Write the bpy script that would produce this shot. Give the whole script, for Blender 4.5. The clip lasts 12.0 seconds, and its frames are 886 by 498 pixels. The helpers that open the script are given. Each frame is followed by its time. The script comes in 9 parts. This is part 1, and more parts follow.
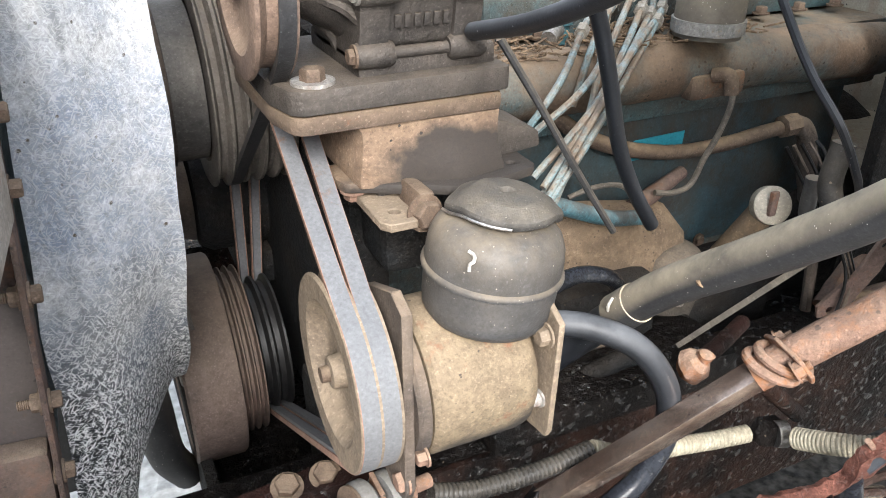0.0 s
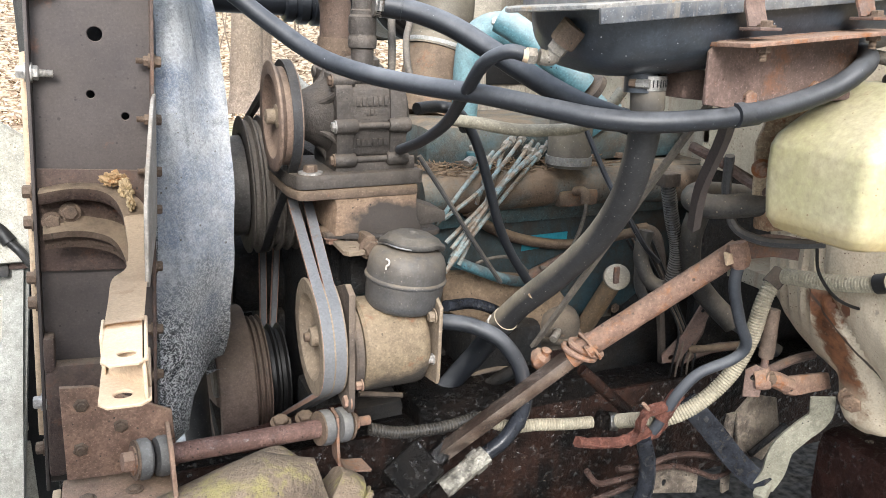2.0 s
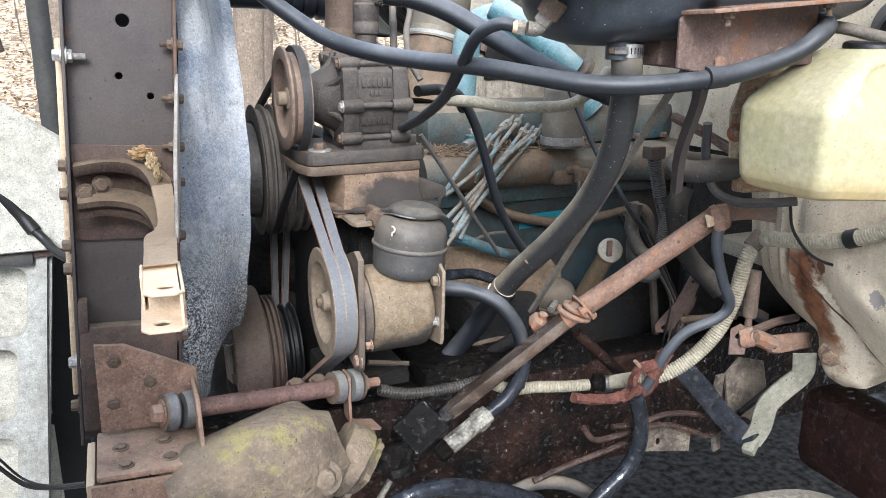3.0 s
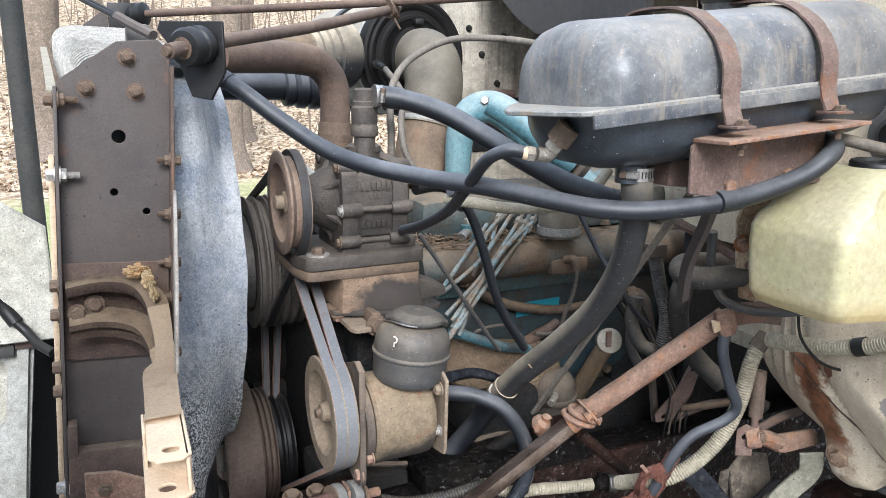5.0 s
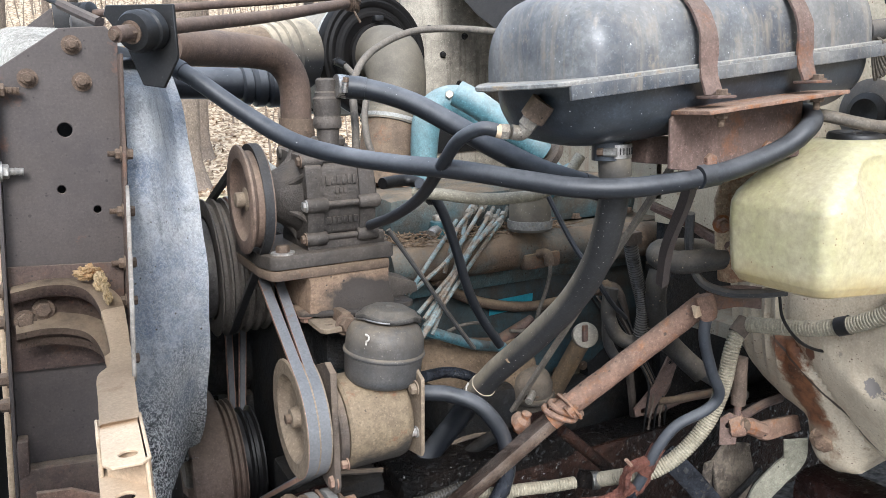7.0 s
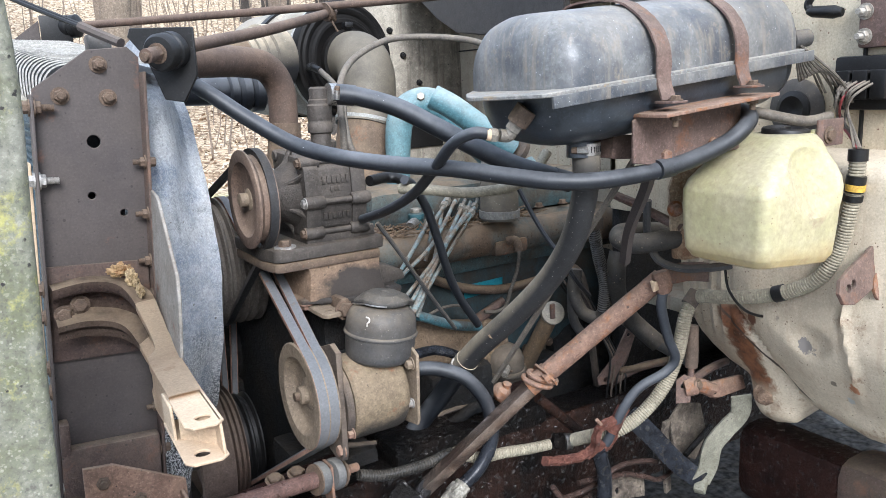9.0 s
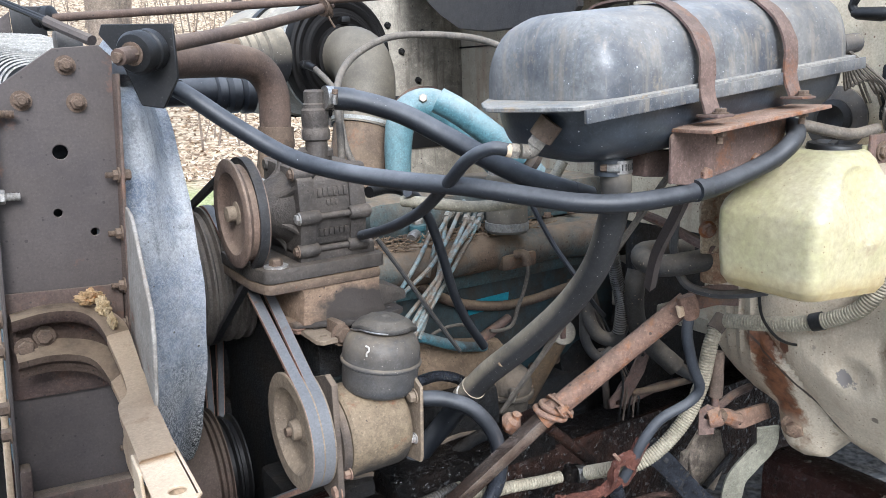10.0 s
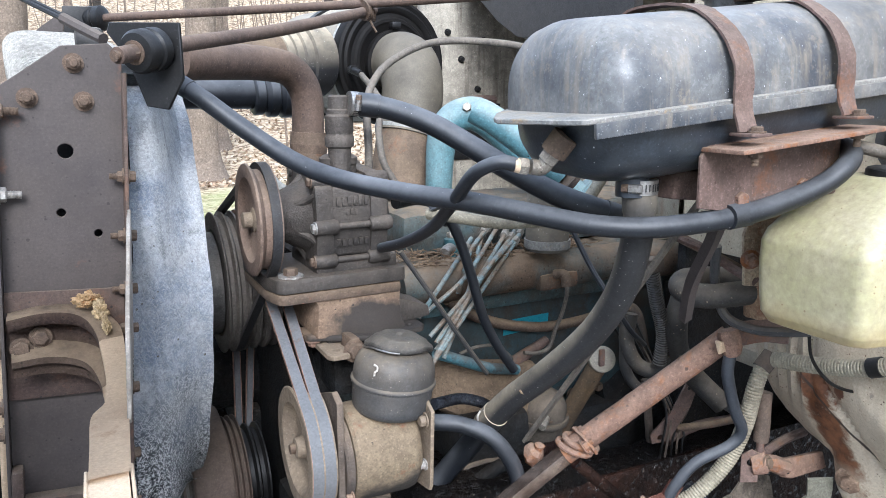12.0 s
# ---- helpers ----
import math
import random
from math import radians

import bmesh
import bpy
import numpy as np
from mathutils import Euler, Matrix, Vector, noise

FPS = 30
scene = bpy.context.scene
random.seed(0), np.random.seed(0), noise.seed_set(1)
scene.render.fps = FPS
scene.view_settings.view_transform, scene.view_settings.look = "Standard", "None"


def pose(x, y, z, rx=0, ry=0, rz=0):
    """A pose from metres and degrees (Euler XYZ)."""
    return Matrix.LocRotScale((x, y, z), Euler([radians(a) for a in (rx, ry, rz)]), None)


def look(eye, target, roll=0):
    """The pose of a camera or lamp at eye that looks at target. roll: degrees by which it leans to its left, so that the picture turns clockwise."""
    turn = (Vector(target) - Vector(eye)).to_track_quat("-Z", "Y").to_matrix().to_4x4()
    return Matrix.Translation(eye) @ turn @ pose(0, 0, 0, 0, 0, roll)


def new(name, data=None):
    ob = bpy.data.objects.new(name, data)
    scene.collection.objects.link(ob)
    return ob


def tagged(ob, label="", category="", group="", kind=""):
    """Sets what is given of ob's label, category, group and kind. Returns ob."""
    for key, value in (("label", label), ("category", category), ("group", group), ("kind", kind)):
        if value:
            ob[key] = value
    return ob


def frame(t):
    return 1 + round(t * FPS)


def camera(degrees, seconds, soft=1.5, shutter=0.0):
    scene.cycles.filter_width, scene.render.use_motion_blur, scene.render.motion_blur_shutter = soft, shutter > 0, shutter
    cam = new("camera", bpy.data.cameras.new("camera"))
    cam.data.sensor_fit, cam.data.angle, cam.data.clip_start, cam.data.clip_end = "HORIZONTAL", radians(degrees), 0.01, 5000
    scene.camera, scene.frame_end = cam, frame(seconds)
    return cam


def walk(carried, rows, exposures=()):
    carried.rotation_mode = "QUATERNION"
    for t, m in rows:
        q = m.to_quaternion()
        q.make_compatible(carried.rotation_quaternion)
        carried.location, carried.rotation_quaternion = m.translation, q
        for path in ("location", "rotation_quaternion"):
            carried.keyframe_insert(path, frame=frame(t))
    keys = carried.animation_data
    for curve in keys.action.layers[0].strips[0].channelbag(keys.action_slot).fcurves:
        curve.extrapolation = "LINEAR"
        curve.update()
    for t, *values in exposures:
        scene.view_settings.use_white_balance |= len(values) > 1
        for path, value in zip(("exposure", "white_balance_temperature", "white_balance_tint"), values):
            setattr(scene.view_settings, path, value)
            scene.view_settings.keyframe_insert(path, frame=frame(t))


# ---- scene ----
cam = camera(59.2, 12.0, 0.5)
METRES, EYE, TILT, LEAN, TURN = 1.2, 1.4, -28.0, 0.0, -25.0
ROWS = [
    (0.0, 0.0, 0.0, 0.0, 0.0, 0.0, -0.0),
    (0.5, 0.0018, -0.0093, -0.0073, -0.44, -0.45, -0.83),
    (1.0, 0.0102, -0.0561, -0.0289, -0.75, 1.87, -1.09),
    (1.5, 0.0525, -0.1984, -0.0833, -0.41, 7.83, -1.44),
    (2.0, 0.1007, -0.3612, -0.1595, 1.52, 12.01, -1.89),
    (2.5, 0.1113, -0.4112, -0.2199, 2.21, 12.71, -1.26),
    (4.5, 0.0907, -0.4096, -0.1855, 0.87, 14.02, -0.1),
    (5.0, 0.077, -0.4146, -0.1408, 0.55, 15.67, 0.01),
    (5.5, 0.0741, -0.418, -0.1379, 0.47, 16.78, 0.35),
    (6.0, 0.0784, -0.4183, -0.1406, 0.04, 17.0, 0.88),
    (6.5, 0.0919, -0.4192, -0.1425, -0.66, 16.84, 1.62),
    (7.0, 0.0688, -0.375, -0.154, -1.44, 16.64, 2.62),
    (9.0, 0.0108, -0.4686, -0.1815, -4.85, 15.76, 5.61),
    (9.5, -0.0005, -0.4385, -0.1663, -5.16, 15.49, 5.48),
    (10.0, 0.004, -0.3926, -0.1259, -5.63, 15.15, 5.33),
    (10.5, 0.0566, -0.3736, -0.1123, -3.43, 15.92, 4.27),
    (11.0, 0.0782, -0.3744, -0.1159, -0.99, 16.21, 2.99),
    (11.5, 0.0604, -0.355, -0.1078, -0.65, 16.16, 2.23),
    (12.0, 0.0722, -0.3535, -0.1091, -0.72, 16.09, 1.19),
]
walk(cam, [(t, pose(0, 0, EYE, TILT, LEAN, TURN) @ pose(METRES * x, METRES * y, METRES * z, 90 + pitch, roll, yaw)) for t, x, y, z, yaw, pitch, roll in ROWS],
     exposures=[(0.0, 2.17, 6400, 10), (1.0, 2.22, 6400, 10), (1.5, 2.25, 6400, 10), (2.0, 1.8, 6350, 10), (2.5, 1.72, 5950, 10), (4.5, 1.62, 5900, 10), (5.5, 1.48, 6050, 10), (9.0, 1.5, 5850, 10), (12.0, 1.55, 5700, 10)])


# ---- daylight: bright overcast winter sky ----
world = bpy.data.worlds.new("sky")
scene.world = world
world.use_nodes = True
wn = world.node_tree.nodes
sky = wn.new("ShaderNodeTexSky")
sky.sky_type = 'NISHITA'
sky.sun_disc = False
sky.sun_elevation = radians(34)
sky.sun_rotation = radians(200)
sky.air_density = 1.0
sky.dust_density = 4.0
soft_sky = wn.new("ShaderNodeMixRGB")
soft_sky.inputs[0].default_value = 0.7
soft_sky.inputs[2].default_value = (6.0, 6.7, 7.7, 1)
world.node_tree.links.new(sky.outputs[0], soft_sky.inputs[1])
world.node_tree.links.new(soft_sky.outputs[0], wn["Background"].inputs[0])
wn["Background"].inputs[1].default_value = 0.125
sun = new("sun", bpy.data.lights.new("sun", 'SUN'))
sun.data.energy = 1.9
sun.data.angle = radians(25)
sun.data.color = (1.0, 0.99, 0.97)
sun.matrix_basis = look((-1.2, -3.6, 3.9), (0.3, 0.6, 1.0))


# ---- building helpers ----
def put(name, bm, material, smooth=True, sharp=38):
    """A bmesh as one linked mesh object, in world coordinates."""
    mesh = bpy.data.meshes.new(name)
    bm.normal_update()
    bm.to_mesh(mesh)
    bm.free()
    mesh.materials.append(material)
    if smooth:
        mesh.shade_smooth()
        mesh.set_sharp_from_angle(angle=radians(sharp))
    return new(name, mesh)


def thing(name, place, label, category, group="", kind=""):
    """An Empty at the base of a thing, which parents its parts."""
    ob = new(name)
    ob.empty_display_size = 0.02
    ob.location = place
    return tagged(ob, label, category, group, kind)


def part(name, bm, material, parent, label="", smooth=True):
    ob = put(name, bm, material, smooth)
    ob.parent = parent
    if parent.type == 'EMPTY':
        ob.matrix_parent_inverse = Matrix.Translation(parent.location).inverted()
    return tagged(ob, label)


def solo(name, bm, material, label, category, group="", kind="", smooth=True):
    return tagged(put(name, bm, material, smooth), label, category, group, kind)


def spline(points, steps):
    """Catmull-Rom through the points."""
    p = [Vector(q) for q in points]
    p = [2 * p[0] - p[1]] + p + [2 * p[-1] - p[-2]]
    out = []
    for i in range(1, len(p) - 2):
        for k in range(steps):
            t = k / steps
            out.append(0.5 * (2 * p[i] + (p[i + 1] - p[i - 1]) * t + (2 * p[i - 1] - 5 * p[i] + 4 * p[i + 1] - p[i + 2]) * t * t
                              + (3 * p[i] - p[i - 1] - 3 * p[i + 1] + p[i + 2]) * t ** 3))
    out.append(p[-2])
    return out


def evenly(path, step):
    out, left = [path[0].copy()], step
    for a, b in zip(path, path[1:]):
        d = (b - a).length
        s = left
        while s <= d and d > 0:
            out.append(a.lerp(b, s / d))
            s += step
        left = s - d
    if (out[-1] - path[-1]).length > step * 0.3:
        out.append(path[-1].copy())
    return out


def frames(path):
    """Tangent and two side directions along a path, without twist."""
    n = len(path)
    tang = [(path[min(i + 1, n - 1)] - path[max(i - 1, 0)]).normalized() for i in range(n)]
    side = tang[0].orthogonal().normalized()
    out = []
    for t in tang:
        side = (side - side.dot(t) * t).normalized()
        out.append((t, side, t.cross(side)))
    return out


def skin(bm, rings, closed=True, caps=True):
    """Faces between rings of vertices."""
    vs = [[bm.verts.new(p) for p in ring] for ring in rings]
    n = len(vs[0])
    for a, b in zip(vs, vs[1:]):
        for i in range(n if closed else n - 1):
            j = (i + 1) % n
            bm.faces.new((a[i], a[j], b[j], b[i]))
    if caps and closed:
        bm.faces.new(list(reversed(vs[0])))
        bm.faces.new(vs[-1])
    return vs


def tube(points, r, seg=12, steps=8, ridge=0.0, pitch=0.0, end=None, bm=None, straight=False):
    """A round hose, pipe or wire through the points. ridge, pitch: corrugation. end: the radius at the far end."""
    bm = bm or bmesh.new()
    path = [Vector(p) for p in points] if straight else spline(points, steps)
    if pitch:
        path = evenly(path, pitch / 3)
    fr = frames(path)
    rings = []
    for i, (p, (t, a, b)) in enumerate(zip(path, fr)):
        q = r + ((end - r) * i / (len(path) - 1) if end is not None else 0)
        if pitch:
            q *= 1 if i % 3 else 1 - ridge
        rings.append([p + q * (math.cos(2 * math.pi * k / seg) * a + math.sin(2 * math.pi * k / seg) * b) for k in range(seg)])
    skin(bm, rings)
    bmesh.ops.recalc_face_normals(bm, faces=bm.faces)
    return bm


def ribbon(points, width, thick, across, steps=8, bm=None):
    """A flat strap or belt through the points, with its width along the direction across."""
    bm = bm or bmesh.new()
    path = spline(points, steps)
    fr = frames(path)
    rings = []
    for p, (t, _, _) in zip(path, fr):
        w = Vector(across)
        w = (w - w.dot(t) * t).normalized() * width / 2
        h = t.cross(w).normalized() * thick / 2
        rings.append([p + w + h, p - w + h, p - w - h, p + w - h])
    skin(bm, rings)
    bmesh.ops.recalc_face_normals(bm, faces=bm.faces)
    return bm


def axes(axis):
    z = Vector(axis).normalized()
    x = (Vector((0, 0, 1)) if abs(z.z) < 0.9 else Vector((1, 0, 0))).cross(z).normalized()
    return x, z.cross(x), z


def lathe(profile, base, axis, seg=32, bm=None, hollow=False):
    """Turns a profile of (radius, height) round the axis through base."""
    bm = bm or bmesh.new()
    x, y, z = axes(axis)
    base = Vector(base)
    rings = [[base + h * z + max(r, 1e-4) * (math.cos(2 * math.pi * k / seg) * x + math.sin(2 * math.pi * k / seg) * y)
              for k in range(seg)] for r, h in profile]
    skin(bm, rings, caps=not hollow)
    bmesh.ops.recalc_face_normals(bm, faces=bm.faces)
    return bm


def bevel(bm, width, segments=2, angle=30):
    edges = [e for e in bm.edges if len(e.link_faces) == 2 and e.calc_face_angle(0) > radians(angle)]
    bmesh.ops.bevel(bm, geom=edges, offset=width, segments=segments, affect='EDGES', profile=0.6, clamp_overlap=True)
    return bm


def box(lo, hi, soft=0.003, turn=None, bm=None):
    """A block between two corners, edges rounded. turn: degrees (x, y, z) about its middle."""
    b = bmesh.new()
    lo, hi = Vector(lo), Vector(hi)
    m = Matrix.Translation((lo + hi) / 2)
    if turn:
        m = m @ pose(0, 0, 0, *turn)
    size = [abs(v) for v in hi - lo]
    bmesh.ops.create_cube(b, size=1.0, matrix=m @ Matrix.Diagonal((*size, 1)))
    if soft:
        bevel(b, min(soft, min(size) * 0.4))
    if bm is None:
        return b
    merge(bm, b)
    return bm


def merge(bm, other):
    mesh = bpy.data.meshes.new("merge")
    other.to_mesh(mesh)
    other.free()
    bm.from_mesh(mesh)
    bpy.data.meshes.remove(mesh)
    return bm


def sheet(outline, holes, origin, u, v, thick, soft=0.0008):
    """A plate: an outline in the plane of u and v from origin, with round holes (a, b, radius), and its thickness along u x v."""
    bm = bmesh.new()
    origin, u, v = Vector(origin), Vector(u).normalized(), Vector(v).normalized()
    loops = [list(outline)] + [[(a + r * math.cos(k * math.pi / 8), b + r * math.sin(k * math.pi / 8)) for k in range(16)] for a, b, r in holes]
    edges = []
    for loop in loops:
        vs = [bm.verts.new(origin + a * u + b * v) for a, b in loop]
        edges += [bm.edges.new((vs[i], vs[(i + 1) % len(vs)])) for i in range(len(vs))]
    bmesh.ops.triangle_fill(bm, use_beauty=True, edges=edges)
    got = bmesh.ops.extrude_face_region(bm, geom=list(bm.faces))
    bmesh.ops.translate(bm, verts=[g for g in got["geom"] if isinstance(g, bmesh.types.BMVert)], vec=u.cross(v) * thick)
    bmesh.ops.recalc_face_normals(bm, faces=bm.faces)
    if soft:
        bevel(bm, soft, 1, 60)
    return bm


def hexbolt(place, axis, r=0.008, h=0.007, shank=0.0, washer=True, bm=None):
    """A hexagon head on a washer, the end of its thread showing where shank is given."""
    bm = bm or bmesh.new()
    if washer:
        lathe([(r * 1.35, 0), (r * 1.35, 0.0018), (r * 0.6, 0.0018)], place, axis, 16, bm)
    x, y, z = axes(axis)
    p = Vector(place)
    turn = (p.x * 91 + p.z * 57) % 1
    b = bmesh.new()
    lathe([(r, 0.0015), (r, h * 0.85), (r * 0.86, h)], p, axis, 6, b)
    bmesh.ops.rotate(b, verts=b.verts, cent=p, matrix=Matrix.Rotation(turn, 3, z))
    merge(bm, b)
    if shank:
        rr = r * 0.55
        prof = [(rr, h)]
        k = 0
        while h + k * 0.0012 < h + shank:
            prof += [(rr, h + k * 0.0012), (rr * 0.86, h + (k + 0.5) * 0.0012)]
            k += 1
        lathe(prof, p, axis, 10, bm)
    return bm


def rough(bm, amount, size, seed=0.0):
    """Dents and unevenness."""
    for w in bm.verts:
        n = noise.noise_vector(w.co / size + Vector((seed, seed * 2, 0)))
        w.co += n * amount
    return bm


def wrap(circles, x, gap=0.0):
    """The taut loop round circles (y, z, radius) in the plane x, as points in order."""
    pts = []
    for cy, cz, r in circles:
        for k in range(72):
            a = 2 * math.pi * k / 72
            pts.append((cy + (r + gap) * math.cos(a), cz + (r + gap) * math.sin(a)))
    pts.sort()

    def half(seq):
        out = []
        for p in seq:
            while len(out) > 1 and (out[-1][0] - out[-2][0]) * (p[1] - out[-2][1]) - (out[-1][1] - out[-2][1]) * (p[0] - out[-2][0]) <= 0:
                out.pop()
            out.append(p)
        return out[:-1]
    return [Vector((x, a, b)) for a, b in half(pts) + half(pts[::-1])]


def belt_loop(circles, x, width, thick, skew=0.0):
    """A V-belt lying round the circles. skew: how far its upper run leans rearward, in metres a metre across."""
    bm = bmesh.new()
    path = wrap(circles, x)
    for p in path:
        high = min(1.0, max(0.0, (p.z - 0.9) / 0.2))
        p.x += max(0.0, p.y - 0.45) * (0.02 + (skew - 0.02) * high if skew else 0.0)
    n = len(path)
    mid = sum(path, Vector()) / n
    rings = []
    for i, p in enumerate(path):
        t = (path[(i + 1) % n] - path[i - 1]).normalized()
        out = Vector((1, 0, 0)).cross(t)
        if out.dot(p - mid) < 0:
            out = -out
        w = Vector((width / 2, 0, 0))
        rings.append([p + w + out * thick * 0.35, p - w + out * thick * 0.35, p - w * 0.7 - out * thick * 0.65, p + w * 0.7 - out * thick * 0.65])
    rings.append(rings[0])
    skin(bm, rings, caps=False)
    bmesh.ops.remove_doubles(bm, verts=bm.verts, dist=1e-5)
    bmesh.ops.recalc_face_normals(bm, faces=bm.faces)
    return bm


# ---- materials ----
def surface(name, base, second=None, patch=0.5, size=0.06, dust=0.0, dust_colour=(0.36, 0.28, 0.19), rust=0.0, rust_colour=(0.22, 0.085, 0.04),
            roughness=0.6, metal=0.0, bump=0.25, grain=0.003, speck=0.0, speck_colour=(0.02, 0.018, 0.016), speck_scale=160.0, drip=0.0, gloss_spots=0.0,
            grime=0.5, gloss=0.38):
    """Paint, metal or rubber with patches, settled dust, rust, specks and fine relief. size and grain are in metres."""
    mat = bpy.data.materials.new(name)
    mat.use_nodes = True
    nt = mat.node_tree
    bsdf = nt.nodes["Principled BSDF"]
    link = nt.links.new
    co = nt.nodes.new("ShaderNodeTexCoord").outputs["Object"]

    def tex(scale, detail=4.0, rough=0.6, stretch=None):
        t = nt.nodes.new("ShaderNodeTexNoise")
        t.inputs["Scale"].default_value = scale
        t.inputs["Detail"].default_value = detail
        t.inputs["Roughness"].default_value = rough
        if stretch:
            m = nt.nodes.new("ShaderNodeMapping")
            m.inputs["Scale"].default_value = stretch
            link(co, m.inputs[0])
            link(m.outputs[0], t.inputs[0])
        else:
            link(co, t.inputs[0])
        return t.outputs[0]

    def ramp(value, lo, hi, top=1.0):
        r = nt.nodes.new("ShaderNodeMapRange")
        r.inputs[1].default_value, r.inputs[2].default_value, r.inputs[4].default_value = lo, hi, top
        link(value, r.inputs[0])
        return r.outputs[0]

    def mix(fac, a, b):
        m = nt.nodes.new("ShaderNodeMixRGB")
        if isinstance(fac, float):
            m.inputs[0].default_value = fac
        else:
            link(fac, m.inputs[0])
        for socket, v in ((m.inputs[1], a), (m.inputs[2], b)):
            if isinstance(v, tuple):
                socket.default_value = (*v, 1)
            else:
                link(v, socket)
        return m.outputs[0]

    def math_node(op, a, b):
        m = nt.nodes.new("ShaderNodeMath")
        m.operation = op
        for socket, v in zip(m.inputs, (a, b)):
            if isinstance(v, (int, float)):
                socket.default_value = v
            else:
                link(v, socket)
        return m.outputs[0]

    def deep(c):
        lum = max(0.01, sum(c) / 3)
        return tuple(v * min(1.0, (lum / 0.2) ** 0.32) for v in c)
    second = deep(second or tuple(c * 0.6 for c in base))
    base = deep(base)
    large = tex(1 / size, 5.0, 0.65)
    fine = tex(1 / grain, 3.0, 0.7)
    colour = mix(ramp(large, 0.5 - 0.25 * patch, 0.5 + 0.25 * patch + 0.02), base, second)
    colour = mix(ramp(fine, 0.35, 0.72, 0.55), colour, tuple(c * 0.5 for c in base))
    mid = tex(4.5 / size + 20.0, 6.0, 0.7)
    colour = mix(ramp(mid, 0.5, 0.68, grime), colour, tuple(c * 0.3 for c in base))
    colour = mix(ramp(mid, 0.46, 0.3, grime * 0.6), colour, tuple(min(0.9, c * 1.7 + 0.01) for c in base))
    colour = mix(ramp(fine, 0.58, 0.64, grime * 0.8), colour, tuple(c * 0.32 for c in base))
    colour = mix(ramp(fine, 0.41, 0.36, grime * 0.65), colour, tuple(min(0.9, c * 1.5 + 0.02) for c in base))
    # pale flecks of grit stuck to the surface
    grit = nt.nodes.new("ShaderNodeTexVoronoi")
    grit.inputs["Scale"].default_value = 330.0
    link(co, grit.inputs[0])
    some = nt.nodes.new("ShaderNodeSeparateColor")
    link(grit.outputs["Color"], some.inputs[0])
    near = math_node('ADD', grit.outputs["Distance"], math_node('MULTIPLY', fine, 0.5))
    grain_on = math_node('MULTIPLY', ramp(near, 0.5, 0.42), ramp(math_node('ADD', some.outputs[1], math_node('MULTIPLY', large, 0.3)), 1.04, 1.05))
    colour = mix(math_node('MULTIPLY', grain_on, min(0.5, grime * 0.8)), colour, tuple(min(0.8, c * 1.5 + 0.06) for c in base))
    rough_value = roughness
    if drip:
        streak = tex(1 / size, 4.0, 0.6, (6.0, 6.0, 0.5))
        colour = mix(ramp(streak, 0.52, 0.7, drip), colour, rust_colour)
    if rust:
        spots = tex(0.7 / size + 9.0, 8.0, 0.75)
        amount = ramp(spots, 0.62 - 0.3 * rust, 0.72 - 0.25 * rust)
        worn = mix(fine, rust_colour, tuple(c * 0.45 for c in rust_colour))
        colour = mix(amount, colour, worn)
    if speck:
        dots = nt.nodes.new("ShaderNodeTexVoronoi")
        dots.inputs["Scale"].default_value = speck_scale
        link(co, dots.inputs[0])
        pick = nt.nodes.new("ShaderNodeSeparateColor")
        link(dots.outputs["Color"], pick.inputs[0])
        wob = math_node('ADD', dots.outputs["Distance"], math_node('MULTIPLY', mid, 0.9))
        amount = math_node('MULTIPLY', ramp(wob, 0.64, 0.55), ramp(pick.outputs[0], 0.98 - 0.5 * speck, 0.985 - 0.5 * speck))
        colour = mix(amount, colour, speck_colour)
    if dust:
        geo = nt.nodes.new("ShaderNodeNewGeometry")
        sep = nt.nodes.new("ShaderNodeSeparateXYZ")
        link(geo.outputs["Normal"], sep.inputs[0])
        # settled dust; the steep ramp also paints tops brighter, as if lit from above
        up = ramp(sep.outputs[2], -0.25, 0.92)
        cover = ramp(tex(0.6 / size + 6.0, 6.0, 0.7), 0.25, 0.7)
        amount = math_node('MULTIPLY', math_node('MULTIPLY', up, cover), dust)
        colour = mix(amount, colour, dust_colour)
        rough_value = math_node('ADD', math_node('MULTIPLY', amount, 0.9 - roughness), roughness)
    if gloss_spots:
        wet = ramp(tex(85.0, 5.0, 0.65), 0.55, 0.63)
        rough_value = math_node('SUBTRACT', roughness, math_node('MULTIPLY', wet, gloss_spots))
    link(colour, bsdf.inputs["Base Color"])
    if isinstance(rough_value, float):
        v = math_node('ADD', math_node('MULTIPLY', fine, 0.25), roughness - 0.12)
        link(v, bsdf.inputs["Roughness"])
    else:
        link(rough_value, bsdf.inputs["Roughness"])
    bsdf.inputs["Metallic"].default_value = metal
    bsdf.inputs["Specular IOR Level"].default_value = gloss
    if gloss_spots:
        link(math_node('ADD', math_node('MULTIPLY', wet, gloss * 1.5), gloss * 0.25), bsdf.inputs["Specular IOR Level"])
    if bump:
        b = nt.nodes.new("ShaderNodeBump")
        b.inputs["Strength"].default_value = min(1.0, bump * 1.05)
        b.inputs["Distance"].default_value = grain
        link(math_node('ADD', fine, math_node('ADD', math_node('MULTIPLY', large, 0.6), math_node('MULTIPLY', mid, 1.2))), b.inputs["Height"])
        link(b.outputs[0], bsdf.inputs["Normal"])
    return mat


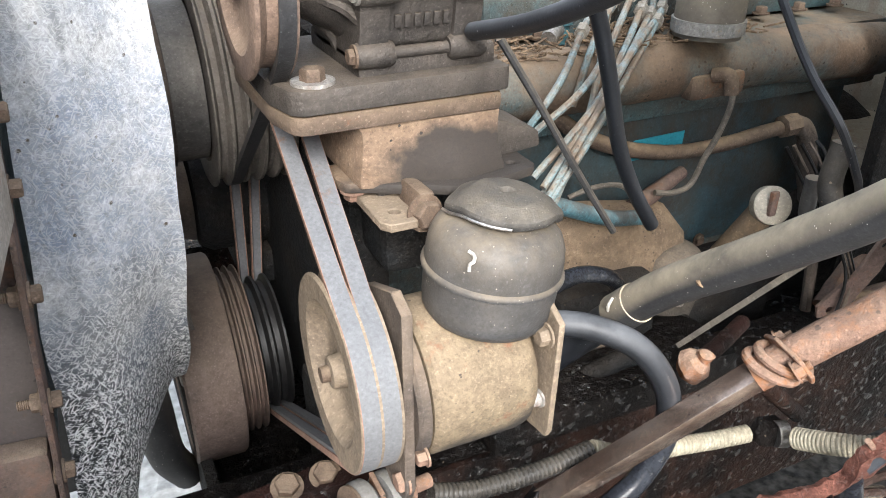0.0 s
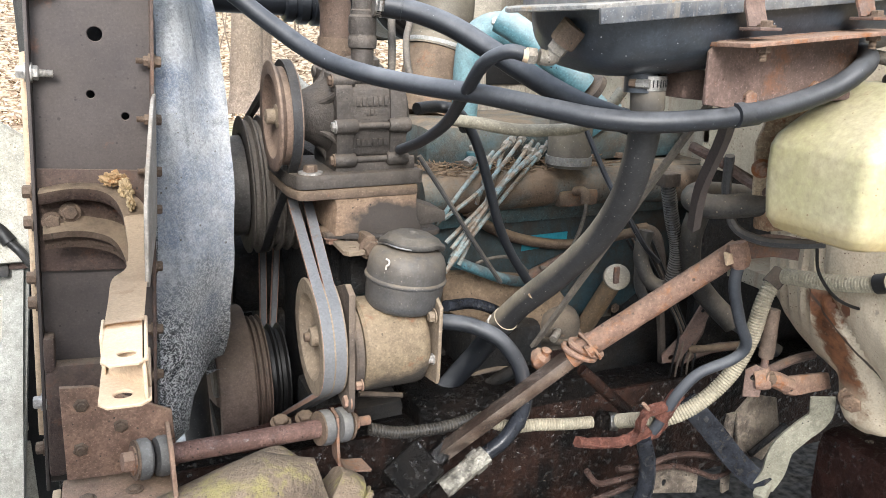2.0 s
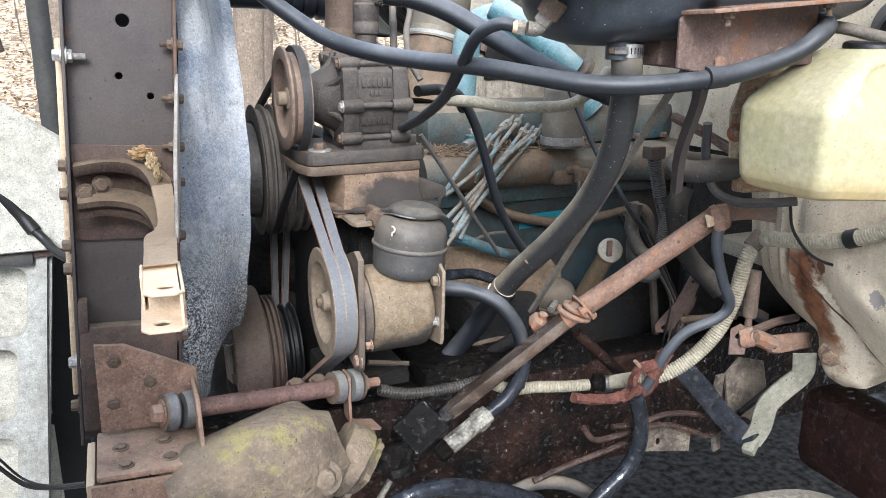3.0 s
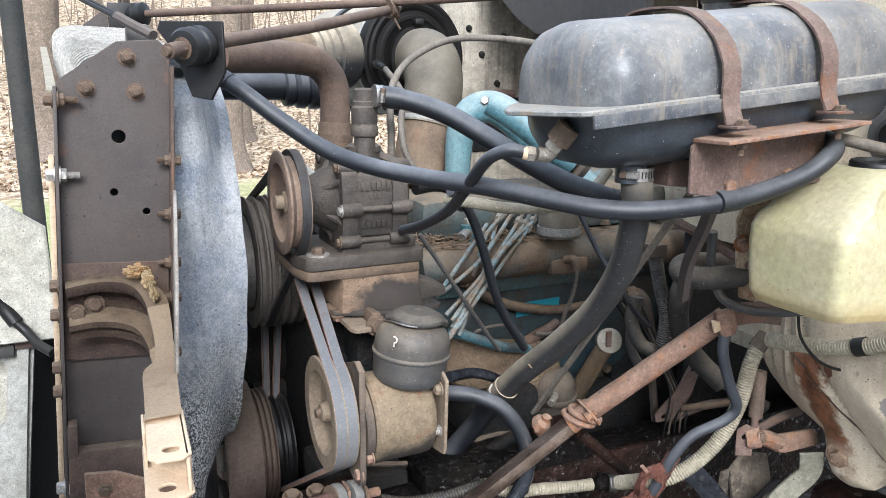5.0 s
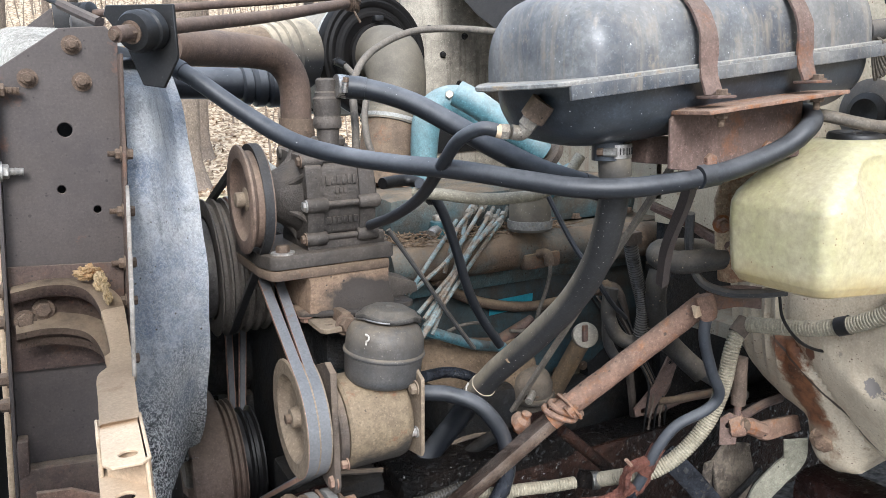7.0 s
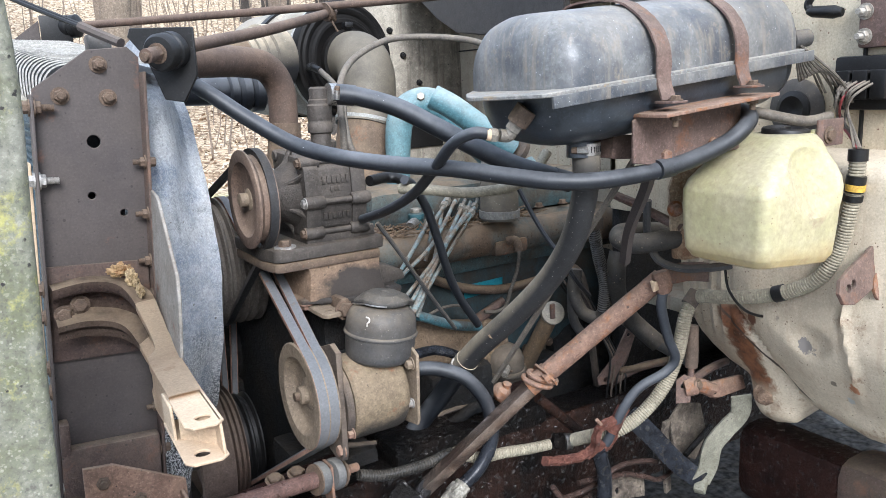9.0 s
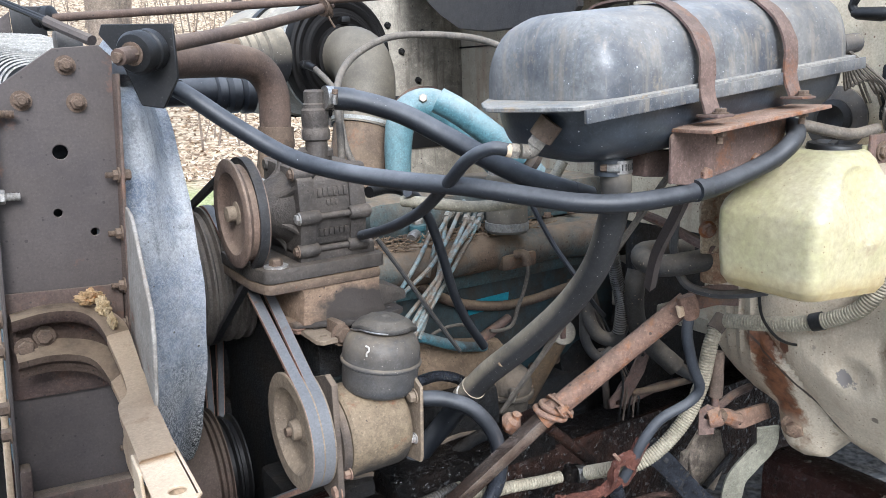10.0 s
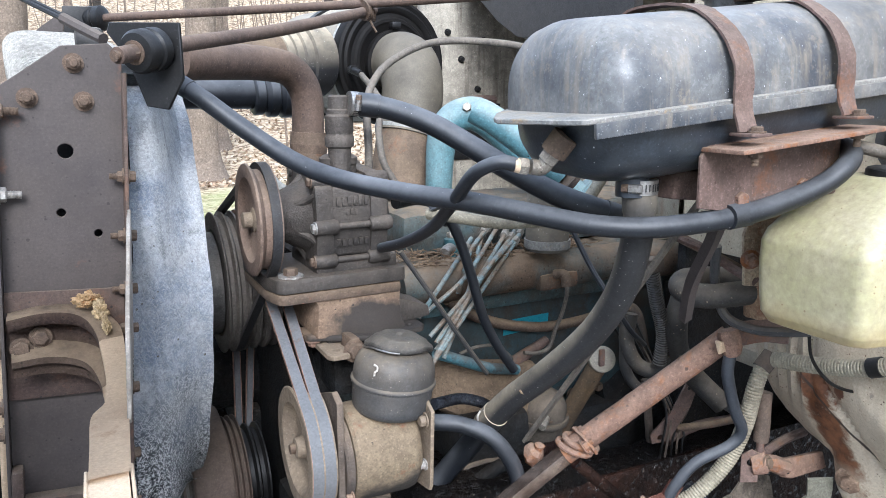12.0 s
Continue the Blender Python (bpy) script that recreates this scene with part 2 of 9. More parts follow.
DUST = (0.36, 0.28, 0.19)
plate_steel = surface("plate_steel", (0.085, 0.07, 0.066), (0.066, 0.054, 0.052), size=0.12, grime=0.18, dust=0.25, rust=0.08, rust_colour=(0.15, 0.075, 0.05), roughness=0.58, speck=0.3, bump=0.1)
rusty_plate = surface("rusty_plate", (0.105, 0.066, 0.055), (0.066, 0.043, 0.038), size=0.05, dust=0.45, rust=0.3, rust_colour=(0.13, 0.062, 0.04), roughness=0.8, bump=0.5, speck=0.5)
rusty_foot = surface("rusty_foot", (0.27, 0.16, 0.11), (0.15, 0.088, 0.066), size=0.04, speck=0.5, dust=0.5, rust=0.25, rust_colour=(0.16, 0.085, 0.06), roughness=0.85, bump=0.4)
rust_orange = surface("rust_orange", (0.27, 0.165, 0.12), (0.165, 0.092, 0.065), size=0.03, speck=0.45, speck_scale=130.0, dust=0.4, rust=0.35, rust_colour=(0.3, 0.11, 0.035), roughness=0.85, bump=0.5, grain=0.002)
tan_arm = surface("tan_arm", (0.58, 0.44, 0.3), (0.47, 0.34, 0.23), size=0.1, grime=0.12, dust=0.45, dust_colour=(0.55, 0.42, 0.28), rust=0.08, rust_colour=(0.36, 0.21, 0.12), roughness=0.7, bump=0.2)
cord_brown = surface("cord_brown", (0.36, 0.21, 0.15), (0.22, 0.13, 0.1), size=0.04, roughness=0.7, bump=0.1)
bare_steel = surface("bare_steel", (0.42, 0.4, 0.37), (0.28, 0.25, 0.22), size=0.03, rust=0.1, roughness=0.5, metal=0.5, bump=0.2)
rusty_bolt = surface("rusty_bolt", (0.17, 0.115, 0.08), (0.1, 0.068, 0.05), size=0.01, dust=0.3, roughness=0.75, metal=0.2, bump=0.4, grain=0.0015)
cast_brown = surface("cast_brown", (0.16, 0.112, 0.08), (0.085, 0.06, 0.046), size=0.05, speck=0.25, dust=0.75, dust_colour=(0.4, 0.29, 0.18), rust=0.14, roughness=0.8, bump=0.45)
cast_dark = surface("cast_dark", (0.12, 0.096, 0.08), (0.065, 0.055, 0.05), size=0.05, speck=0.2, dust=0.75, dust_colour=(0.34, 0.25, 0.17), roughness=0.72, metal=0.15, bump=0.45)
can_grey = surface("can_grey", (0.082, 0.082, 0.084), (0.06, 0.06, 0.061), size=0.05, grime=0.3, dust=0.75, dust_colour=(0.27, 0.21, 0.14), roughness=0.45, bump=0.15, speck=0.15, speck_colour=(0.3, 0.27, 0.22), speck_scale=400.0)
pulley_tan = surface("pulley_tan", (0.235, 0.18, 0.125), (0.17, 0.13, 0.095), size=0.05, dust=0.3, roughness=0.75, bump=0.25)
pulley_dark = surface("pulley_dark", (0.16, 0.14, 0.12), (0.1, 0.088, 0.078), size=0.04, dust=0.5, dust_colour=(0.26, 0.2, 0.14), roughness=0.65, metal=0.1, bump=0.3)
damper_brown = surface("damper_brown", (0.145, 0.104, 0.088), (0.1, 0.074, 0.064), size=0.05, dust=0.6, dust_colour=(0.28, 0.21, 0.145), roughness=0.7, bump=0.3)
belt_grey = surface("belt_grey", (0.17, 0.172, 0.178), (0.14, 0.142, 0.148), size=0.08, grime=0.1, roughness=0.65, bump=0.08, rust=0.03, rust_colour=(0.2, 0.12, 0.08))
belt_dark = surface("belt_dark", (0.045, 0.045, 0.048), (0.03, 0.03, 0.032), size=0.04, dust=0.2, roughness=0.6, bump=0.2)
rubber = surface("rubber", (0.022, 0.026, 0.034), (0.016, 0.019, 0.025), size=0.09, dust=0.75, dust_colour=(0.17, 0.175, 0.185), roughness=0.4, bump=0.06, grime=0.25, gloss=0.4, speck=0.008, speck_colour=(0.35, 0.35, 0.35), speck_scale=420.0)
rubber_dirty = surface("rubber_dirty", (0.04, 0.041, 0.043), (0.06, 0.052, 0.042), size=0.05, dust=0.7, dust_colour=(0.26, 0.21, 0.15), roughness=0.6, bump=0.2, speck=0.3, speck_colour=(0.2, 0.16, 0.11))
slate_hose = surface("slate_hose", (0.06, 0.068, 0.082), (0.04, 0.046, 0.058), size=0.08, dust=0.5, dust_colour=(0.2, 0.2, 0.2), roughness=0.5, bump=0.1, grime=0.2)
rubber_dusty = surface("rubber_dusty", (0.05, 0.05, 0.052), (0.034, 0.034, 0.036), size=0.1, dust=1.5, dust_colour=(0.4, 0.335, 0.24), roughness=0.6, bump=0.12, speck=0.15, speck_colour=(0.55, 0.52, 0.47), speck_scale=420.0, grime=0.3)
rubber_wet = surface("rubber_wet", (0.02, 0.022, 0.028), (0.045, 0.05, 0.062), size=0.03, gloss=0.7, roughness=0.22, bump=0.1, gloss_spots=0.15)
oily = surface("oily", (0.008, 0.0075, 0.0075), (0.02, 0.013, 0.01), size=0.06, gloss=0.42, roughness=0.42, bump=0.7, grain=0.01, gloss_spots=0.36, speck=0.3, speck_colour=(0.14, 0.11, 0.08), speck_scale=220.0)
oily_rust = surface("oily_rust", (0.008, 0.0075, 0.0075), (0.065, 0.029, 0.019), patch=0.5, size=0.11, roughness=0.45, gloss=0.4, bump=0.6, grain=0.008, rust_colour=(0.08, 0.038, 0.024), gloss_spots=0.39, drip=0.16, speck=0.25, speck_colour=(0.16, 0.13, 0.1), speck_scale=200.0)
oily_brown = surface("oily_brown", (0.06, 0.027, 0.021), (0.022, 0.014, 0.013), size=0.06, roughness=0.45, gloss=0.35, bump=0.6, grain=0.005, speck=0.8, speck_colour=(0.008, 0.007, 0.007), gloss_spots=0.25)
teal_light = surface("teal_light", (0.1, 0.215, 0.245), (0.07, 0.16, 0.19), size=0.09, dust=0.9, dust_colour=(0.42, 0.45, 0.41), roughness=0.45, bump=0.1, speck=0.15)
teal_chip = surface("teal_chip", (0.07, 0.18, 0.22), (0.06, 0.05, 0.045), patch=0.3, size=0.03, dust=0.6, dust_colour=(0.3, 0.29, 0.25), roughness=0.5, bump=0.25, speck=0.8, speck_colour=(0.03, 0.025, 0.02))
teal = surface("teal", (0.05, 0.17, 0.2), (0.045, 0.12, 0.14), size=0.07, dust=0.45, dust_colour=(0.2, 0.17, 0.12), roughness=0.5, bump=0.2, rust=0.12, rust_colour=(0.06, 0.04, 0.03))
teal_grime = surface("teal_grime", (0.06, 0.12, 0.135), (0.09, 0.065, 0.045), patch=0.5, size=0.06, dust=0.9, dust_colour=(0.3, 0.215, 0.135), roughness=0.7, bump=0.6, speck=0.8)
teal_clean = surface("teal_clean", (0.035, 0.3, 0.39), (0.03, 0.25, 0.33), size=0.04, grime=0.1, roughness=0.45, bump=0.05)
# near-black grime, its base darkened to carry the shade deep in the bay
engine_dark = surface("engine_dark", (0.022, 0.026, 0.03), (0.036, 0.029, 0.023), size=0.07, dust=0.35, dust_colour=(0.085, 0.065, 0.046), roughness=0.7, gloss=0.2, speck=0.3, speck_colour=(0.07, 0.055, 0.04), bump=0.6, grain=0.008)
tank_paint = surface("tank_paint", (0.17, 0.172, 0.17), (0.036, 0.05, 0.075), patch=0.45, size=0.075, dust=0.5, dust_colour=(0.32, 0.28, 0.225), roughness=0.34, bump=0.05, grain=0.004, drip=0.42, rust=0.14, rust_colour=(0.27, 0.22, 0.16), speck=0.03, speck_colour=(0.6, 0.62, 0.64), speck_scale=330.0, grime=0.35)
# lower pressing's blue-grey is darkened to carry its shade; the upper is the lit tone
tank_shaded = surface("tank_shaded", (0.05, 0.062, 0.078), (0.032, 0.039, 0.05), size=0.09, roughness=0.3, gloss=0.5, dust=0.3, dust_colour=(0.2, 0.2, 0.19), bump=0.08, speck=0.05, speck_colour=(0.5, 0.5, 0.5), speck_scale=330.0, grime=0.4)
tank_lip = surface("tank_lip", (0.24, 0.23, 0.21), (0.13, 0.14, 0.145), size=0.035, rust=0.25, rust_colour=(0.34, 0.24, 0.13), dust=0.5, dust_colour=(0.4, 0.35, 0.27), roughness=0.5)
rust_brown = surface("rust_brown", (0.165, 0.106, 0.088), (0.115, 0.075, 0.064), size=0.06, dust=0.3, rust=0.3, rust_colour=(0.2, 0.09, 0.05), roughness=0.75, bump=0.3, speck=0.3, speck_colour=(0.06, 0.03, 0.025))
cream = surface("cream", (0.6, 0.52, 0.38), (0.46, 0.37, 0.26), size=0.16, grime=0.12, dust=0.25, dust_colour=(0.5, 0.4, 0.27), rust=0.06, rust_colour=(0.22, 0.1, 0.05), roughness=0.5, bump=0.08, speck=0.35, speck_colour=(0.16, 0.09, 0.06), drip=0.25)
cream_dirty = surface("cream_dirty", (0.5, 0.45, 0.35), (0.3, 0.25, 0.19), size=0.2, grime=0.15, dust=0.2, rust=0.08, roughness=0.55, bump=0.08, speck=0.3, drip=0.4)
white_hood = surface("white_hood", (0.5, 0.48, 0.42), (0.4, 0.38, 0.31), size=0.18, rust=0.08, rust_colour=(0.2, 0.16, 0.1), roughness=0.5, bump=0.12, speck=0.5, speck_colour=(0.18, 0.15, 0.09))
silver_trim = surface("silver_trim", (0.36, 0.36, 0.33), (0.28, 0.27, 0.24), size=0.1, roughness=0.5, bump=0.1)
stainless = surface("stainless", (0.5, 0.48, 0.45), (0.34, 0.32, 0.3), size=0.02, roughness=0.32, metal=0.9, bump=0.1, rust=0.06)
brass = surface("brass", (0.42, 0.39, 0.34), (0.25, 0.22, 0.18), size=0.02, roughness=0.45, metal=0.5, dust=0.4)
conduit = surface("conduit", (0.33, 0.3, 0.225), (0.21, 0.185, 0.135), size=0.05, dust=0.3, roughness=0.6, bump=0.2, speck=0.2, speck_colour=(0.1, 0.08, 0.06))
conduit_black = surface("conduit_black", (0.035, 0.034, 0.033), (0.055, 0.05, 0.044), size=0.03, dust=0.3, dust_colour=(0.2, 0.17, 0.13), gloss=0.6, roughness=0.22, bump=0.1)
braid = surface("braid", (0.25, 0.24, 0.185), (0.17, 0.16, 0.12), size=0.04, grain=0.002, roughness=0.7, bump=0.6, speck=0.3)
fin_metal = surface("fin_metal", (0.42, 0.41, 0.38), (0.32, 0.31, 0.28), size=0.05, roughness=0.5, metal=0.3, dust=0.2)
core_metal = surface("core_metal", (0.14, 0.19, 0.21), (0.09, 0.12, 0.14), size=0.03, roughness=0.6, metal=0.3, bump=0.6, grain=0.004)
pipe_rust = surface("pipe_rust", (0.13, 0.085, 0.062), (0.085, 0.058, 0.048), size=0.08, dust=0.5, dust_colour=(0.28, 0.2, 0.14), roughness=0.75, bump=0.2, speck=0.15)
cleaner_tan = surface("cleaner_tan", (0.31, 0.28, 0.225), (0.17, 0.145, 0.11), size=0.12, dust=0.4, dust_colour=(0.5, 0.43, 0.33), roughness=0.5, bump=0.08)
cleaner_black = surface("cleaner_black", (0.012, 0.011, 0.0105), (0.02, 0.017, 0.015), size=0.08, dust=0.12, dust_colour=(0.06, 0.05, 0.04), roughness=0.62, bump=0.06, gloss=0.18, grime=0.2)
elbow_tan = surface("elbow_tan", (0.17, 0.145, 0.105), (0.1, 0.085, 0.065), size=0.09, dust=0.4, dust_colour=(0.26, 0.22, 0.165), roughness=0.6, bump=0.1, grime=0.2)
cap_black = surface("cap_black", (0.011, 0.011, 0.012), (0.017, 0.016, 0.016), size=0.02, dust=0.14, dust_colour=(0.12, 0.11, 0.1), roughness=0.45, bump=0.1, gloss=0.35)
wire_grey = surface("wire_grey", (0.16, 0.14, 0.115), (0.1, 0.09, 0.08), size=0.03, dust=0.3, roughness=0.6)
wire_white = surface("wire_white", (0.5, 0.47, 0.42), (0.35, 0.3, 0.25), size=0.02, roughness=0.6)
wire_red = surface("wire_red", (0.3, 0.05, 0.05), (0.22, 0.06, 0.06), size=0.02, roughness=0.5)
tape_yellow = surface("tape_yellow", (0.6, 0.38, 0.06), (0.5, 0.3, 0.05), size=0.02, roughness=0.5)
line_teal = surface("line_teal", (0.17, 0.125, 0.09), (0.16, 0.29, 0.33), patch=0.3, size=0.02, dust=0.55, dust_colour=(0.36, 0.3, 0.22), roughness=0.5, bump=0.2, speck=0.5)
leaf_dry = surface("leaf_dry", (0.26, 0.18, 0.11), (0.12, 0.075, 0.05), size=0.012, roughness=0.8)
sediment = surface("sediment", (0.42, 0.27, 0.13), (0.5, 0.35, 0.2), size=0.01, rust=0.4, rust_colour=(0.3, 0.11, 0.02), roughness=0.9, bump=0.8)
straw = surface("straw", (0.55, 0.42, 0.25), (0.4, 0.27, 0.13), size=0.01, roughness=0.9, bump=0.8)
arm_root = surface("arm_root", (0.1, 0.062, 0.05), (0.14, 0.095, 0.075), size=0.05, dust=1.0, dust_colour=(0.42, 0.31, 0.2), rust=0.2, roughness=0.85, bump=0.4, speck=0.5)
wet_black = surface("wet_black", (0.008, 0.008, 0.009), (0.014, 0.012, 0.011), size=0.04, roughness=0.13, gloss=0.6, bump=0.55, grain=0.008, grime=0.2)
greasy_steel = surface("greasy_steel", (0.34, 0.32, 0.27), (0.05, 0.045, 0.04), patch=0.35, size=0.025, roughness=0.28, metal=0.3, bump=0.5, grain=0.005, gloss_spots=0.15)
bush_grey = surface("bush_grey", (0.13, 0.13, 0.132), (0.09, 0.09, 0.092), size=0.04, dust=0.5, dust_colour=(0.26, 0.24, 0.2), roughness=0.6, bump=0.15)
compressor_dark = surface("compressor_dark", (0.105, 0.09, 0.078), (0.055, 0.05, 0.047), patch=0.6, size=0.06, dust=0.45, dust_colour=(0.24, 0.185, 0.13), roughness=0.55, metal=0.2, bump=0.4, speck=0.2)
worn_steel = surface("worn_steel", (0.4, 0.32, 0.27), (0.2, 0.13, 0.1), patch=0.4, size=0.05, roughness=0.2, metal=0.85, bump=0.06, grime=0.35, rust=0.15, rust_colour=(0.16, 0.09, 0.06), speck=0.3, speck_colour=(0.05, 0.035, 0.03))
shaft_rust = surface("shaft_rust", (0.255, 0.15, 0.105), (0.145, 0.086, 0.064), size=0.05, speck=1.0, speck_scale=75.0, speck_colour=(0.045, 0.028, 0.023), dust=0.3, dust_colour=(0.38, 0.28, 0.2), rust=0.3, rust_colour=(0.32, 0.125, 0.045), roughness=0.7, bump=0.6, grain=0.004)
bark = surface("bark", (0.32, 0.25, 0.19), (0.22, 0.17, 0.13), size=0.12, roughness=0.9, bump=0.9, grain=0.03, drip=0.4, rust_colour=(0.15, 0.12, 0.1))
bark_dark = surface("bark_dark", (0.1, 0.085, 0.07), (0.065, 0.055, 0.048), size=0.1, roughness=0.9, bump=0.9, grain=0.03)
grease_yellow = surface("grease_yellow", (0.2, 0.15, 0.105), (0.08, 0.062, 0.05), size=0.06, patch=0.5, dust=0.5, dust_colour=(0.3, 0.225, 0.15), rust=0.32, rust_colour=(0.3, 0.27, 0.085), roughness=0.7, bump=0.7, grain=0.006, speck=0.6)


def oil_stained_casting(name, base, second, middle, half):
    """Tan dusty casting, black with oil in soft-edged patches about a middle (x, z)."""
    mat = surface(name, base, second, size=0.05, dust=0.25, dust_colour=(0.42, 0.3, 0.19), rust=0.1, roughness=0.7, bump=0.35, speck=0.3)
    nt = mat.node_tree
    link = nt.links.new
    bsdf = nt.nodes["Principled BSDF"]
    before = bsdf.inputs["Base Color"].links[0].from_socket
    co = nt.nodes.new("ShaderNodeTexCoord").outputs["Object"]
    m = nt.nodes.new("ShaderNodeMapping")
    m.inputs["Location"].default_value = (-middle[0], 0.0, -middle[1])
    link(co, m.inputs[0])
    sep = nt.nodes.new("ShaderNodeSeparateXYZ")
    link(m.outputs[0], sep.inputs[0])
    flat = nt.nodes.new("ShaderNodeCombineXYZ")
    for k, scale in ((0, 1 / half[0]), (2, 1 / half[1])):
        f = nt.nodes.new("ShaderNodeMath")
        f.operation = 'MULTIPLY'
        f.inputs[1].default_value = scale
        link(sep.outputs[k], f.inputs[0])
        link(f.outputs[0], flat.inputs[k])
    far = nt.nodes.new("ShaderNodeVectorMath")
    far.operation = 'LENGTH'
    link(flat.outputs[0], far.inputs[0])
    n = nt.nodes.new("ShaderNodeTexNoise")
    n.inputs["Scale"].default_value = 26.0
    n.inputs["Detail"].default_value = 6.0
    link(co, n.inputs[0])
    add = nt.nodes.new("ShaderNodeMath")
    add.operation = 'MULTIPLY_ADD'
    add.inputs[1].default_value = 1.7
    link(n.outputs[0], add.inputs[0])
    link(far.outputs["Value"], add.inputs[2])
    r = nt.nodes.new("ShaderNodeMapRange")
    r.inputs[1].default_value, r.inputs[2].default_value, r.inputs[4].default_value = 1.95, 1.6, 0.93
    link(add.outputs[0], r.inputs[0])
    mix = nt.nodes.new("ShaderNodeMixRGB")
    link(r.outputs[0], mix.inputs[0])
    link(before, mix.inputs[1])
    mix.inputs[2].default_value = (0.026, 0.023, 0.021, 1)
    link(mix.outputs[0], bsdf.inputs["Base Color"])
    return mat


def translucent_plastic():
    mat = surface("translucent_plastic", (0.44, 0.39, 0.255), (0.39, 0.36, 0.205), size=0.08, roughness=0.34, bump=0.04, grain=0.008, grime=0.05, rust=0.07, rust_colour=(0.42, 0.33, 0.22), speck=0.1, speck_colour=(0.25, 0.19, 0.11), speck_scale=220.0)
    b = mat.node_tree.nodes["Principled BSDF"]
    nt = mat.node_tree
    link = nt.links.new
    before = b.inputs["Base Color"].links[0].from_socket
    co = nt.nodes.new("ShaderNodeTexCoord").outputs["Object"]
    sep = nt.nodes.new("ShaderNodeSeparateXYZ")
    link(co, sep.inputs[0])
    n = nt.nodes.new("ShaderNodeTexNoise")
    n.inputs["Scale"].default_value = 22.0
    n.inputs["Detail"].default_value = 5.0
    link(co, n.inputs[0])
    level = nt.nodes.new("ShaderNodeMath")
    level.operation = 'MULTIPLY_ADD'
    level.inputs[1].default_value = 0.03
    link(n.outputs[0], level.inputs[0])
    link(sep.outputs[2], level.inputs[2])
    low = nt.nodes.new("ShaderNodeMapRange")
    low.inputs[1].default_value, low.inputs[2].default_value, low.inputs[4].default_value = 1.275, 1.24, 0.6
    link(level.outputs[0], low.inputs[0])
    mud = nt.nodes.new("ShaderNodeMixRGB")
    link(low.outputs[0], mud.inputs[0])
    link(before, mud.inputs[1])
    mud.inputs[2].default_value = (0.34, 0.22, 0.075, 1)
    link(mud.outputs[0], b.inputs["Base Color"])
    b.inputs["Subsurface Weight"].default_value = 0.25
    b.inputs["Subsurface Radius"].default_value = (0.03, 0.03, 0.015)
    b.inputs["Subsurface Scale"].default_value = 0.5
    return mat


